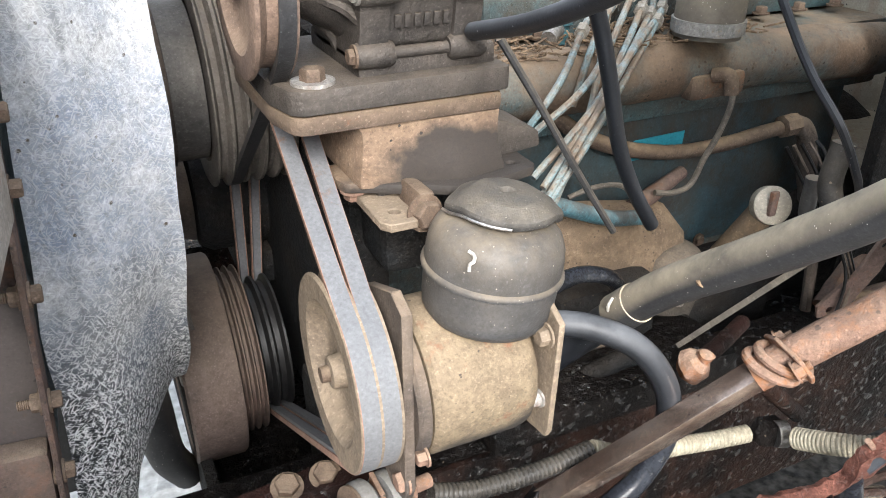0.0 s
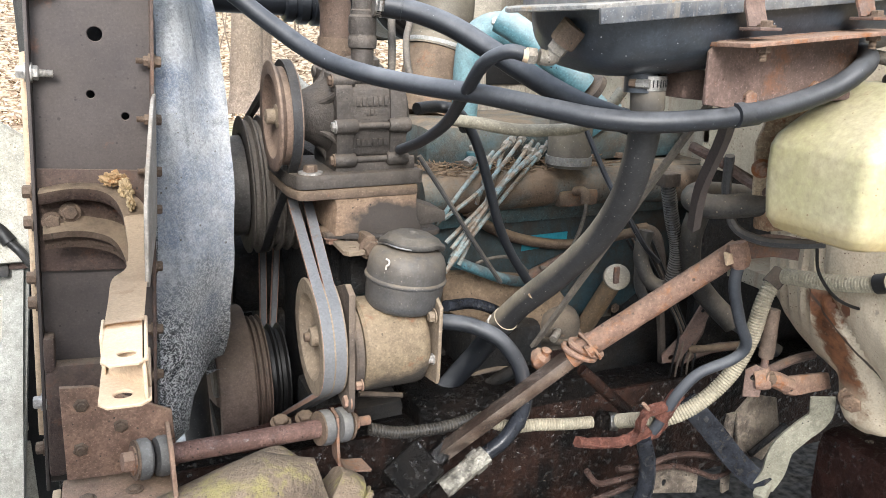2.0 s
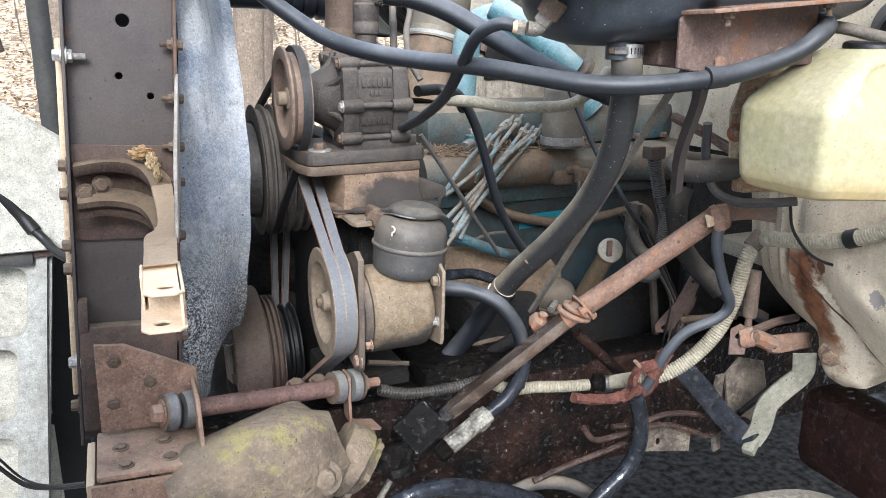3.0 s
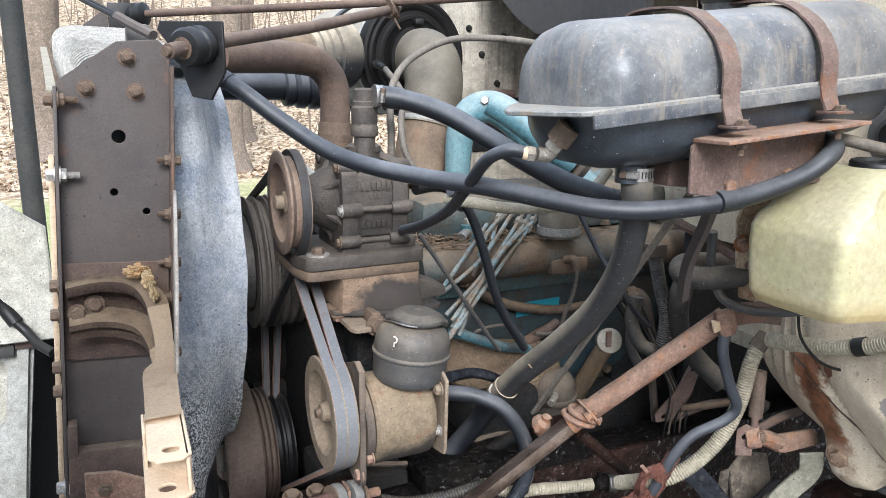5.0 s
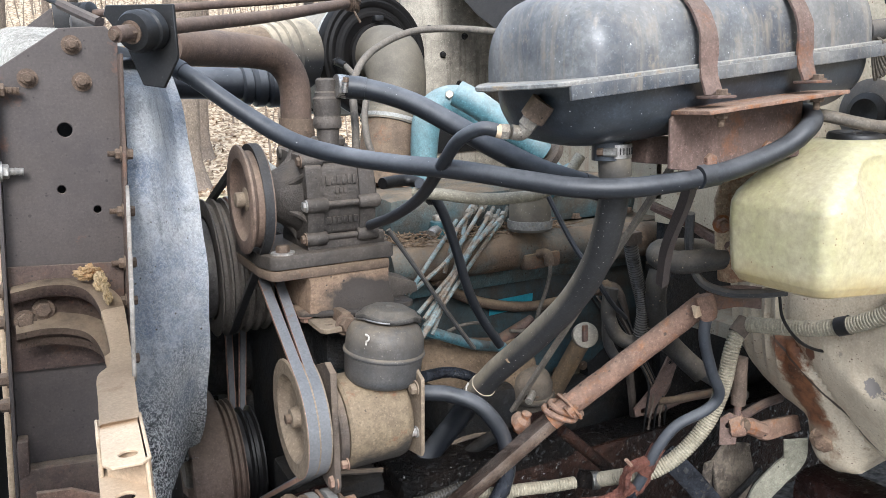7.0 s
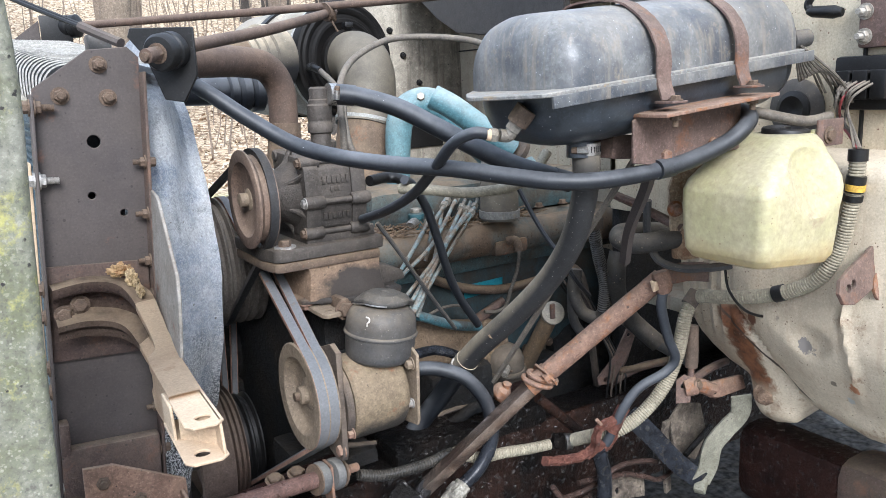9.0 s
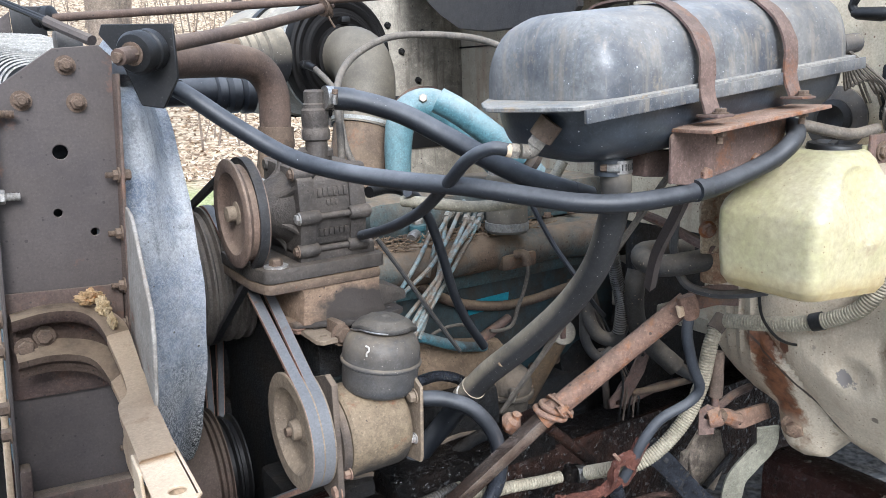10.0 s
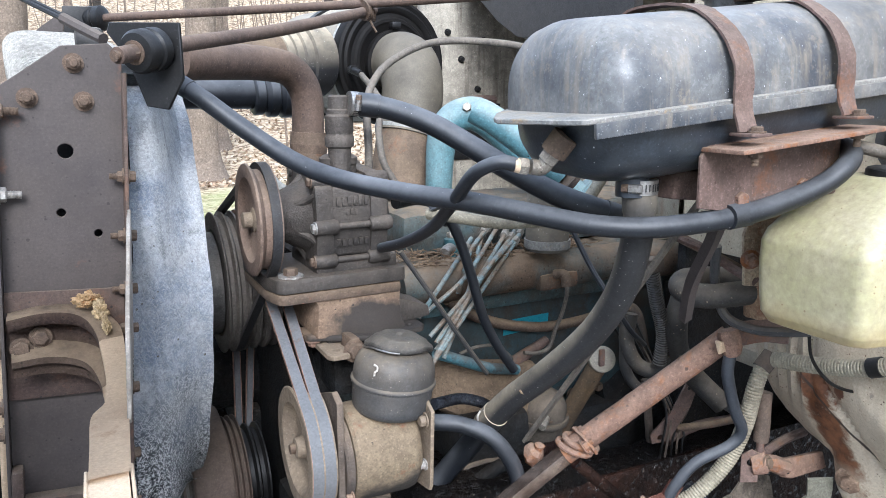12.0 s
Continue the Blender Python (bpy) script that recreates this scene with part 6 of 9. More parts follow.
def build_mount():
    t = thing("compressor_bracket", (0.24, 0.6, 1.15), "cast-iron compressor mounting bracket caked with tan dust and black oil", "bracket")
    plan = [(0.12, 0.57), (0.128, 0.535), (0.136, 0.528), (0.302, 0.528), (0.307, 0.533), (0.308, 0.7), (0.12, 0.7)]
    part("upper_slab", bevel(sheet(plan, [], (0, 0, 1.2205), (1, 0, 0), (0, 1, 0), 0.0195, 0.0), 0.004), compressor_dark, t)
    plan = [(0.121, 0.57), (0.129, 0.5365), (0.137, 0.5305), (0.3, 0.5305), (0.3, 0.7), (0.121, 0.7)]
    part("lower_slab", bevel(sheet(plan, [], (0, 0, 1.2045), (1, 0, 0), (0, 1, 0), 0.0155, 0.0), 0.0045), cast_brown, t, "tan dusty lower slab")
    # web under the slab, its face swelling forward to a corner low down
    rings = []
    for z, left, mid, right in ((1.2045, (0.176, 0.534), (0.262, 0.5315), (0.3, 0.5315)), (1.198, (0.179, 0.535), (0.262, 0.5315), (0.3, 0.5325)), (1.188, (0.18, 0.538), (0.262, 0.53), (0.3, 0.5335)), (1.172, (0.179, 0.54), (0.264, 0.527), (0.301, 0.532)), (1.156, (0.178, 0.545), (0.265, 0.522), (0.306, 0.53)), (1.15, (0.18, 0.546), (0.264, 0.523), (0.306, 0.531))):
        a, b, c = Vector((*left, z)), Vector((*mid, z)), Vector((*right, z))
        rings.append([a + Vector((0, 0.006, 0)), a.lerp(b, 0.04), a.lerp(b, 0.5) + Vector((0, 0.002, 0)), b.lerp(a, 0.08), b.lerp(c, 0.12), c.lerp(b, 0.06), c + Vector((0, 0.005, 0)), Vector((right[0], 0.69, z)), Vector((left[0], 0.69, z))])
    bm = bmesh.new()
    skin(bm, rings)
    bmesh.ops.recalc_face_normals(bm, faces=bm.faces)
    foot = [(0.168, 0.565), (0.172, 0.554), (0.18, 0.55), (0.258, 0.509), (0.266, 0.507), (0.328, 0.523), (0.334, 0.53), (0.334, 0.6), (0.168, 0.6)]
    part("foot_flange", rough(bevel(sheet(foot, [(0.315, 0.54, 0.004)], (0, 0, 1.1445), (1, 0, 0), (0, 1, 0), 0.009, 0.0), 0.003), 0.001, 0.03), oil_stained_casting("oily_foot", (0.2, 0.145, 0.1), (0.15, 0.1, 0.07), (0.27, 1.15), (0.09, 0.04)), t, "oil-blackened foot flange")
    part("web", bm, oil_stained_casting("oil_stained_casting", (0.25, 0.175, 0.12), (0.2, 0.13, 0.085), (0.262, 1.166), (0.066, 0.034)), t, "tan casting with black oil stains")
    lug = [(0.297, 1.191), (0.311, 1.186), (0.354, 1.17), (0.356, 1.155), (0.29, 1.148)]
    part("rear_lug", bevel(sheet(lug, [], (0, 0.62, 0), (1, 0, 0), (0, 0, 1), 0.062, 0.0), 0.004), compressor_dark, t, "oil-blackened rear lug")
    part("stud", hexbolt((0.181, 0.561, 1.1445), (0, 0, -1), 0.0085, 0.009), rust_orange, t)
    part("top_nut", hexbolt((0.15, 0.546, 1.24), (0, 0, 1), 0.0095, 0.0115), rusty_bolt, t)
    part("washer", lathe([(0.006, 0), (0.0165, 0), (0.0165, 0.003), (0.006, 0.003)], (0.15, 0.546, 1.2395), (0, 0, 1), 20), bare_steel, t)
    part("rear_bolt", hexbolt((0.297, 0.56, 1.24), (0, 0, 1), 0.0085, 0.015), cast_dark, t)
    part("under_web", box((0.21, 0.57, 1.05), (0.3, 0.7, 1.148), 0.01), engine_dark, t)
    part("pad", rough(box((0.196, 0.545, 1.136), (0.232, 0.58, 1.152), 0.004), 0.0015, 0.02), compressor_dark, t)
    strap = [(0.181, 0.565), (0.181, 0.5), (0.187, 0.492), (0.208, 0.492), (0.214, 0.498), (0.216, 0.565)]
    part("adjuster_strap", sheet(strap, [(0.198, 0.514, 0.005)], (0, 0, 1.134), (1, 0, 0), (0, 1, 0), 0.007), pulley_tan, t, "slotted tan adjuster strap")
    part("adjuster_lug", rough(box((0.212, 0.5, 1.128), (0.226, 0.54, 1.158), 0.005, (0, 8, 0)), 0.0015, 0.02), rusty_bolt, t)
    part("adjuster_bolt", hexbolt((0.218, 0.502, 1.141), (0.1, -1, 0.1), 0.0115, 0.012), rusty_bolt, t, "dirt-caked adjuster bolt")
    return t


build_mount()


def build_steering_pump():
    t = thing("steering_pump", (0.23, 0.5, 0.95), "dusty tan power steering pump with a grey capped reservoir", "steering pump")
    # open drum pulley: flat rim, deep dish, raised hub with its shaft end
    y, z, r = 0.478, 1.033, 0.0795
    prof = [(0.004, 0.0165), (0.047, 0.0165), (0.052, 0.0135), (0.056, 0.004), (0.059, 0.0008), (0.0775, 0.0), (0.0795, 0.0015), (0.0795, 0.003), (0.072, 0.0055), (0.072, 0.0115), (0.0795, 0.0145),
            (0.0795, 0.0175), (0.072, 0.0205), (0.072, 0.0265), (0.0795, 0.0295), (0.0795, 0.032), (0.07, 0.033), (0.02, 0.033)]
    part("drive_pulley", lathe(prof, (0.1245, y, z), (1, 0, 0), 64), pulley_tan, t, "tan drum pulley with a deep dished face")
    part("pulley_hub", lathe([(0.008, 0.001), (0.0125, 0.0018), (0.0135, 0.005), (0.0145, 0.012), (0.022, 0.0155), (0.026, 0.017)], (0.1245, y, z), (1, 0, 0), 28), pulley_tan, t)
    part("shaft_end", lathe([(0.0035, -0.006), (0.0065, -0.0055), (0.0068, 0.003)], (0.1245, y, z), (1, 0, 0), 18), rusty_bolt, t)
    out = [(-0.034, 0.082), (-0.012, 0.09), (0.04, 0.07), (0.05, 0.0), (0.04, -0.06), (-0.03, -0.078), (-0.05, -0.074), (-0.054, -0.062)]
    part("front_bracket", sheet(out, [], (0.162, 0.46, 1.022), (0, 1, 0), (0.06, 0, 1), 0.0085), cast_dark, t, "dark brown steel mounting bracket")
    part("front_ring", lathe([(0.03, 0), (0.058, 0.001), (0.0605, 0.004), (0.0605, 0.011), (0.05, 0.014)], (0.17, 0.466, 1.018), (1, 0, 0), 36), cast_dark, t)
    part("pump_body", lathe([(0.04, 0), (0.06, 0.001), (0.0635, 0.005), (0.0635, 0.078), (0.0615, 0.086), (0.056, 0.091), (0.04, 0.092)], (0.182, 0.466, 1.019), (1, 0, 0), 56), oil_stained_casting("pump_tan", (0.215, 0.165, 0.105), (0.16, 0.12, 0.08), (0.24, 0.945), (0.13, 0.05)), t, "tan dusty cylindrical pump body")
    b = sheet([(-0.052, -0.05), (-0.048, -0.058), (0.0, -0.066), (0.02, -0.05), (-0.005, 0.062), (-0.02, 0.07), (-0.055, 0.052)], [], (0.279, 0.452, 1.03), (0, 1, 0), (0.02, 0, 1), 0.005)
    part("rear_bracket", b, pulley_tan, t, "orange-tan rear bracket")
    for place, axis, rr, mat in (((0.278, 0.414, 1.004), (-1, -0.1, 0), 0.0058, bare_steel), ((0.277, 0.408, 1.068), (-1, 0, 0), 0.0075, pulley_tan), ((0.163, 0.416, 0.962), (-1, 0, 0), 0.0085, rust_orange), ((0.178, 0.41, 0.985), (-1, 0, 0), 0.006, rust_orange)):
        part("bracket_bolt", hexbolt(place, axis, rr, 0.009), mat, t)
    # reservoir: straight can, rolled seam, domed shoulder
    c, ax = Vector((0.248, 0.455, 1.07)), Vector((0.11, -0.05, 1)).normalized()
    prof = [(0.03, -0.002), (0.042, 0.0), (0.0475, 0.003), (0.0505, 0.009), (0.0515, 0.016), (0.0525, 0.039), (0.0548, 0.0405), (0.0554, 0.0425), (0.0548, 0.0445), (0.0528, 0.046), (0.0526, 0.056), (0.0515, 0.065), (0.048, 0.0735), (0.043, 0.079), (0.036, 0.083), (0.01, 0.084)]
    res = part("reservoir", lathe(prof, c, ax, 56), can_grey, t, "dark grey steel reservoir, its shoulders dusty")
    z0 = ax
    x0 = Vector((0.93, -0.36, 0.0))
    x0 = (x0 - x0.dot(z0) * z0).normalized()
    y0 = z0.cross(x0)
    # pressed cap: a disc with two ears that turn down, a rolled skirt, a raised middle and a dimple
    bm = bmesh.new()
    rings = []
    for h, k in ((0.0, 0.84), (-0.001, 0.93), (0.001, 0.985), (0.004, 1.0), (0.0062, 0.98), (0.0078, 0.9), (0.0095, 0.78), (0.0125, 0.7), (0.0135, 0.62), (0.0138, 0.3), (0.0142, 0.17), (0.012, 0.1), (0.0116, 0.01)):
        ring = []
        for i in range(72):
            a = 2 * math.pi * i / 72
            ear = abs(math.cos(a)) ** 14
            rr = 0.0385 * (1 + 0.2 * ear * (k > 0.75) - 0.035 * math.cos(4 * a) * (k > 0.75)) * k
            drop = -0.0055 * ear - 0.0012 * math.sin(3 * a) if h < 0.009 else 0.0
            ring.append(c + Vector((0.005, 0.004, 0.0)) + z0 * (0.087 + h + drop) + x0 * (rr * math.cos(a)) + y0 * (rr * math.sin(a)))
        rings.append(ring)
    skin(bm, rings)
    bmesh.ops.recalc_face_normals(bm, faces=bm.faces)
    part("cap", rough(bm, 0.0007, 0.01), surface("cap_steel", (0.085, 0.08, 0.074), (0.05, 0.048, 0.046), size=0.02, dust=0.55, dust_colour=(0.2, 0.165, 0.12), roughness=0.5, bump=0.4, grain=0.002, speck=0.3, speck_colour=(0.25, 0.22, 0.18), speck_scale=420.0), res, "dark twist cap with two turned-down ears and a bent rim")
    part("cap_dent", tube([c + Vector((0.005, 0.004, 0.0)) + z0 * (0.088 - 0.0055 * abs(math.cos(a)) ** 14) + x0 * (0.0392 * (1 + 0.17 * abs(math.cos(a)) ** 14) * math.cos(a)) + y0 * (0.0392 * (1 + 0.17 * abs(math.cos(a)) ** 14) * math.sin(a)) for a in (3.15, 3.4, 3.7, 4.0, 4.35, 4.7)], 0.0012, 6, 4), stainless, res, "bare bright edge of the bent cap rim")
    mark = tube([(0.2128, 0.4155, 1.1505), (0.2155, 0.412, 1.148), (0.2145, 0.4105, 1.144), (0.2115, 0.4105, 1.1425), (0.2105, 0.4095, 1.138)], 0.0013, 6, 4)
    part("paint_mark", mark, wire_white, res, "dab of white paint")
    return t


build_steering_pump()


def build_dark_housing():
    # made-up dark housing, filling an area where only darkness shows
    t = thing("alternator", (0.2, 1.05, 0.9), "dark alternator-like housing added to fill the dark on the far side", "alternator")
    part("housing", lathe([(0.04, 0.0), (0.075, 0.003), (0.085, 0.02), (0.085, 0.11), (0.07, 0.125), (0.03, 0.13)], (0.1, 1.07, 0.95), (1, 0, 0), 32), engine_dark, t)
    part("end_frame", lathe([(0.03, 0.0), (0.06, 0.002), (0.066, 0.02), (0.05, 0.022)], (0.078, 1.07, 0.95), (1, 0, 0), 28), cast_dark, t)
    part("bracket", box((0.15, 1.0, 0.82), (0.23, 1.2, 0.875), 0.01), engine_dark, t)
    return t


build_dark_housing()


# ---- surge tank on its bracket ----
def build_surge_tank():
    t = thing("surge_tank", (0.5, 0.19, 1.38), "blue-grey steel coolant surge tank held by two rusty straps", "coolant tank")
    x0, x1, yc, zc = 0.314, 0.735, 0.2, 1.452
    slope = 0.085

    def half(top):
        rings = []
        prof = [0.0, 0.25, 0.6, 0.85, 1.0, 1.0, 0.85, 0.6, 0.25, 0.0]
        xs = [0.0, 0.004, 0.018, 0.04, 0.075, 0.925, 0.96, 0.982, 0.996, 1.0]
        size = [0.12, 0.5, 0.78, 0.92, 1.0, 1.0, 0.92, 0.78, 0.5, 0.12]
        if not top:
            xs = [0.0, 0.02, 0.055, 0.11, 0.2, 0.9, 0.945, 0.975, 0.995, 1.0]
        for u, k in zip(xs, size):
            x = x0 + (x1 - x0) * u
            ring = []
            for i in range(25):
                a = math.pi * i / 24
                c, s = math.cos(a), math.sin(a)
                e = 0.72
                y = yc - 0.098 * math.copysign(abs(c) ** e, c) * (0.35 + 0.65 * k)
                z = (0.087 if top else -0.072) * abs(s) ** e * (0.3 + 0.7 * k if top else 0.25 + 0.75 * k)
                ring.append(Vector((x, y, zc + z + slope * (x - 0.29))))
            rings.append(ring)
        bm = bmesh.new()
        vs = skin(bm, rings, closed=False, caps=False)
        for row in (vs[0], vs[-1]):
            bm.faces.new(row)
        bmesh.ops.recalc_face_normals(bm, faces=bm.faces)
        return bm
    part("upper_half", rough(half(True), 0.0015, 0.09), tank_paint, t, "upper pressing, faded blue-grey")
    part("lower_half", rough(half(False), 0.0015, 0.09), tank_shaded, t, "lower pressing, blue-grey darkened to carry its shade")
    # seam flange with turned-down corner
    m = pose(0, 0, 0, 0, -math.degrees(math.atan(slope)), 0).to_3x3()
    out = [(-0.054, 0.0), (-0.05, -0.02), (-0.033, -0.102), (-0.028, -0.106), (0.405, -0.106), (0.43, -0.07), (0.435, 0.07), (0.4, 0.1), (0.02, 0.1), (-0.02, 0.06), (-0.046, 0.02)]
    bm = sheet(out, [], (x0, yc, zc + slope * (x0 - 0.29) - 0.0025), (1, 0, slope), (0, 1, 0), 0.005, 0.001)
    part("seam_flange", bm, tank_lip, t, "pale chipped seam flange")
    part("turned_lip", box((0.29, 0.0905, 1.4565), (0.735, 0.0945, 1.4695), 0.001, (0, -4.9, 0)), tank_paint, t)
    part("filler_neck", lathe([(0.026, 0), (0.026, 0.03), (0.03, 0.032), (0.03, 0.036), (0.02, 0.038)], (0.59, 0.25, 1.542), (0, 0, 1), 24), tank_paint, t)
    part("filler_plate", box((0.545, 0.2, 1.58), (0.64, 0.3, 1.59), 0.002, (0, -4, 10)), rust_brown, t, "rusty plate over the filler")
    for x in (0.452, 0.587):
        dz = slope * (x - 0.29) + zc
        pts = [(x, 0.082, dz - 0.028), (x, 0.09, dz - 0.005), (x, 0.092, dz + 0.03), (x, 0.112, dz + 0.062), (x, 0.15, dz + 0.086), (x, 0.2, dz + 0.0925), (x, 0.25, dz + 0.087), (x, 0.292, dz + 0.05), (x, 0.304, dz)]
        s = part("strap", rough(ribbon(pts, 0.0225, 0.0026, (1, 0, 0), 6), 0.0008, 0.01), rust_brown, t, "brown-rusted steel strap")
        part("strap_foot", box((x - 0.012, 0.066, dz - 0.031), (x + 0.013, 0.093, dz - 0.028), 0.001), rust_brown, s)
        part("strap_bolt", hexbolt((x + 0.002, 0.074, dz - 0.028), (0, 0, 1), 0.006, 0.006), rusty_bolt, s)
        part("strap_nut", hexbolt((x + 0.002, 0.074, dz - 0.042), (0, 0, -1), 0.0065, 0.008, 0.008), rusty_bolt, s)
    part("outlet", lathe([(0.0165, 0), (0.0165, 0.03)], (0.392, 0.165, 1.375), (0, 0, 1), 20), tank_shaded, t)
    return t


build_surge_tank()


def build_tank_bracket():
    t = thing("tank_bracket", (0.5, 0.1, 1.35), "rust-brown folded steel bracket under the surge tank", "bracket")
    part("face", sheet([(0.0, -0.012), (0.01, 0.0), (0.19, 0.0), (0.188, -0.07), (0.03, -0.066), (0.0, -0.06)], [], (0.424, 0.113, 1.427), (1, 0, 0.06), (0, 0, 1), 0.004), rust_brown, t, "rust-brown flat face plate")
    part("shelf", box((0.425, 0.06, 1.4275), (0.622, 0.16, 1.4315), 0.001, (0, -4.3, 0)), rust_orange, t, "rusty top shelf")
    part("cross_beam", box((0.44, 0.16, 1.362), (0.56, 0.2, 1.392), 0.003, (0, 6, 0)), rust_brown, t, "dark rusty beam behind the face plate")
    part("leg", tube([(0.47, 0.12, 1.385), (0.5, 0.16, 1.33), (0.53, 0.22, 1.26), (0.56, 0.26, 1.2)], 0.008, 4, 4), plate_steel, t)
    for p in ((0.477, 0.112, 1.372), (0.56, 0.112, 1.38)):
        part("bolt", hexbolt(p, (0, -1, 0), 0.008, 0.008), rust_orange, t)
    return t


build_tank_bracket()


def hose(points, r, material, label, name="hose", group="", cuffs=False, **k):
    """A rubber hose; cuffs: thicker moulded ends as parts of their own."""
    if not cuffs:
        return solo(name, tube(points, r, 16, 8, **k), material, label, "hose", group)
    t = thing(name, points[0], label, "hose", group)
    part("hose_wall", tube(points, r, 18, 8, **k), material, t)
    path = evenly(spline(points, 8), 0.008)
    part("end_cuff", tube(path[:5], r * 1.1, 18, 2), material, t, "thicker moulded hose end")
    part("end_cuff", tube(path[-5:], (k.get("end") or r) * 1.07, 18, 2), material, t, "thicker moulded hose end")
    return t


def hose_clamp(p, axis, r, parent_label="stainless worm-drive hose clamp"):
    t = thing("hose_clamp", p, parent_label, "hose clamp")
    part("band", lathe([(r, -0.007), (r + 0.0013, -0.007), (r + 0.0013, 0.007), (r, 0.007)], p, axis, 32), stainless, t)
    x, y, z = axes(axis)
    n = Vector((-0.75, -0.65, 0))
    n = (n - n.dot(z) * z).normalized()
    side = z.cross(n)
    c = Vector(p) + n * (r + 0.0035)
    part("housing", tube([c - side * 0.007, c + side * 0.006], 0.0046, 8, 2), stainless, t)
    part("screw", hexbolt(c - side * 0.006, -side, 0.0042, 0.008, washer=False), rusty_bolt, t)
    for k in range(7):
        a = 0.5 + 0.22 * k
        q = Vector(p) + (n * math.cos(a) + side * math.sin(a)) * (r + 0.0012)
        part("slot", tube([q - z * 0.0035, q + z * 0.0035], 0.0007, 4, 2), cap_black, t)
    return t


# long air line sweeping from the radiator corner under the tank
hose([(0.015, 0.530, 1.497), (0.049, 0.500, 1.470), (0.090, 0.470, 1.434), (0.135, 0.430, 1.399), (0.174, 0.375, 1.382), (0.222, 0.315, 1.372), (0.264, 0.255, 1.367), (0.307, 0.205, 1.358), (0.349, 0.160, 1.350), (0.399, 0.130, 1.349), (0.471, 0.108, 1.356), (0.526, 0.100, 1.367), (0.568, 0.090, 1.383), (0.592, 0.085, 1.400), (0.618, 0.100, 1.410), (0.638, 0.130, 1.415), (0.659, 0.180, 1.414), (0.672, 0.240, 1.413)],
     0.0105, rubber, "long black rubber air hose sweeping below the surge tank", "air_hose", cuffs=True)
solo("hose_sleeve", tube([(0.461, 0.108, 1.356), (0.474, 0.108, 1.357), (0.488, 0.108, 1.358)], 0.0122, 16, 3), rubber, "black sleeve joining the air hose", "sleeve")
# compressor inlet hose going back below the tank
hose([(0.253, 0.560, 1.460), (0.289, 0.545, 1.454), (0.335, 0.510, 1.435), (0.378, 0.470, 1.404), (0.413, 0.420, 1.373), (0.452, 0.380, 1.346), (0.487, 0.350, 1.330), (0.527, 0.340, 1.315)],
     0.0145, rubber, "black rubber hose from the compressor inlet", "inlet_hose", cuffs=True)
hose_clamp((0.250, 0.560, 1.460), (1, 0, -0.1), 0.015)
# small line from tank elbow to compressor
hose([(0.277, 0.188, 1.409), (0.26, 0.196, 1.412), (0.247, 0.220, 1.400), (0.251, 0.270, 1.368), (0.264, 0.350, 1.327), (0.268, 0.440, 1.293), (0.272, 0.530, 1.269)],
     0.007, rubber, "thin black rubber line from the tank elbow", "coolant_line")


def build_elbow():
    t = thing("tank_elbow", (0.311, 0.185, 1.426), "dusty brass elbow fitting on the tank", "pipe fitting")
    a, b, c = Vector((0.308, 0.17, 1.427)), Vector((0.298, 0.181, 1.407)), Vector((0.276, 0.187, 1.409))
    fitting_grey = surface("fitting_grey", (0.3, 0.275, 0.235), (0.17, 0.15, 0.125), size=0.015, dust=0.5, roughness=0.5, metal=0.3, bump=0.3, speck=0.3)
    part("boss", lathe([(0.013, -0.012), (0.013, 0.006), (0.0125, 0.0085), (0.009, 0.0085)], a, b - a, 20), cast_brown, t)
    part("nut", lathe([(0.0085, 0), (0.0095, 0.001), (0.0095, 0.01), (0.0085, 0.011)], a + (b - a) * 0.3, b - a, 6), fitting_grey, t)
    part("body", tube([a.lerp(b, 0.5), b, b.lerp(c, 0.5)], 0.0076, 12, 5), fitting_grey, t)
    part("collar", lathe([(0.0078, 0), (0.0085, 0.001), (0.0085, 0.0075), (0.0078, 0.0085)], c, b - c, 6), fitting_grey, t)
    part("barb", lathe([(0.0062, 0), (0.0072, 0.004), (0.0062, 0.008), (0.0072, 0.012)], c - (b - c) * 0.2, b - c, 14), tan_arm, t, "dusty yellowed barb")
    return t


build_elbow()
# surge hose from the tank down to the water pump
hose([(0.398, 0.163, 1.390), (0.402, 0.165, 1.353), (0.413, 0.185, 1.311), (0.428, 0.225, 1.254), (0.440, 0.290, 1.188), (0.437, 0.370, 1.117), (0.426, 0.450, 1.049), (0.415, 0.500, 0.995)],
     0.0155, rubber_dusty, "thick dusty black coolant hose running down from the tank", "coolant_hose", cuffs=True, end=0.0185)
hose([(0.417, 0.49, 1.006), (0.414, 0.512, 0.98), (0.408, 0.550, 0.935), (0.389, 0.580, 0.889), (0.351, 0.600, 0.831), (0.316, 0.620, 0.772)], 0.0172, rubber, "black lower coolant hose", "coolant_hose")
hose_clamp((0.399, 0.163, 1.384), (0, 0, 1), 0.0165)
solo("wire_clamp", tube([(0.401, 0.490, 1.023), (0.397, 0.490, 1.012), (0.415, 0.500, 0.986), (0.435, 0.500, 0.979)], 0.0016, 6, 5), wire_white, "bent wire hose clamp", "hose clamp")
solo("dry_leaf", rough(tube([(0.415, 0.405, 1.084), (0.421, 0.403, 1.078), (0.431, 0.403, 1.073)], 0.003, 6, 3), 0.002, 0.006), leaf_dry, "dry leaf lying on the coolant hose", "leaf")
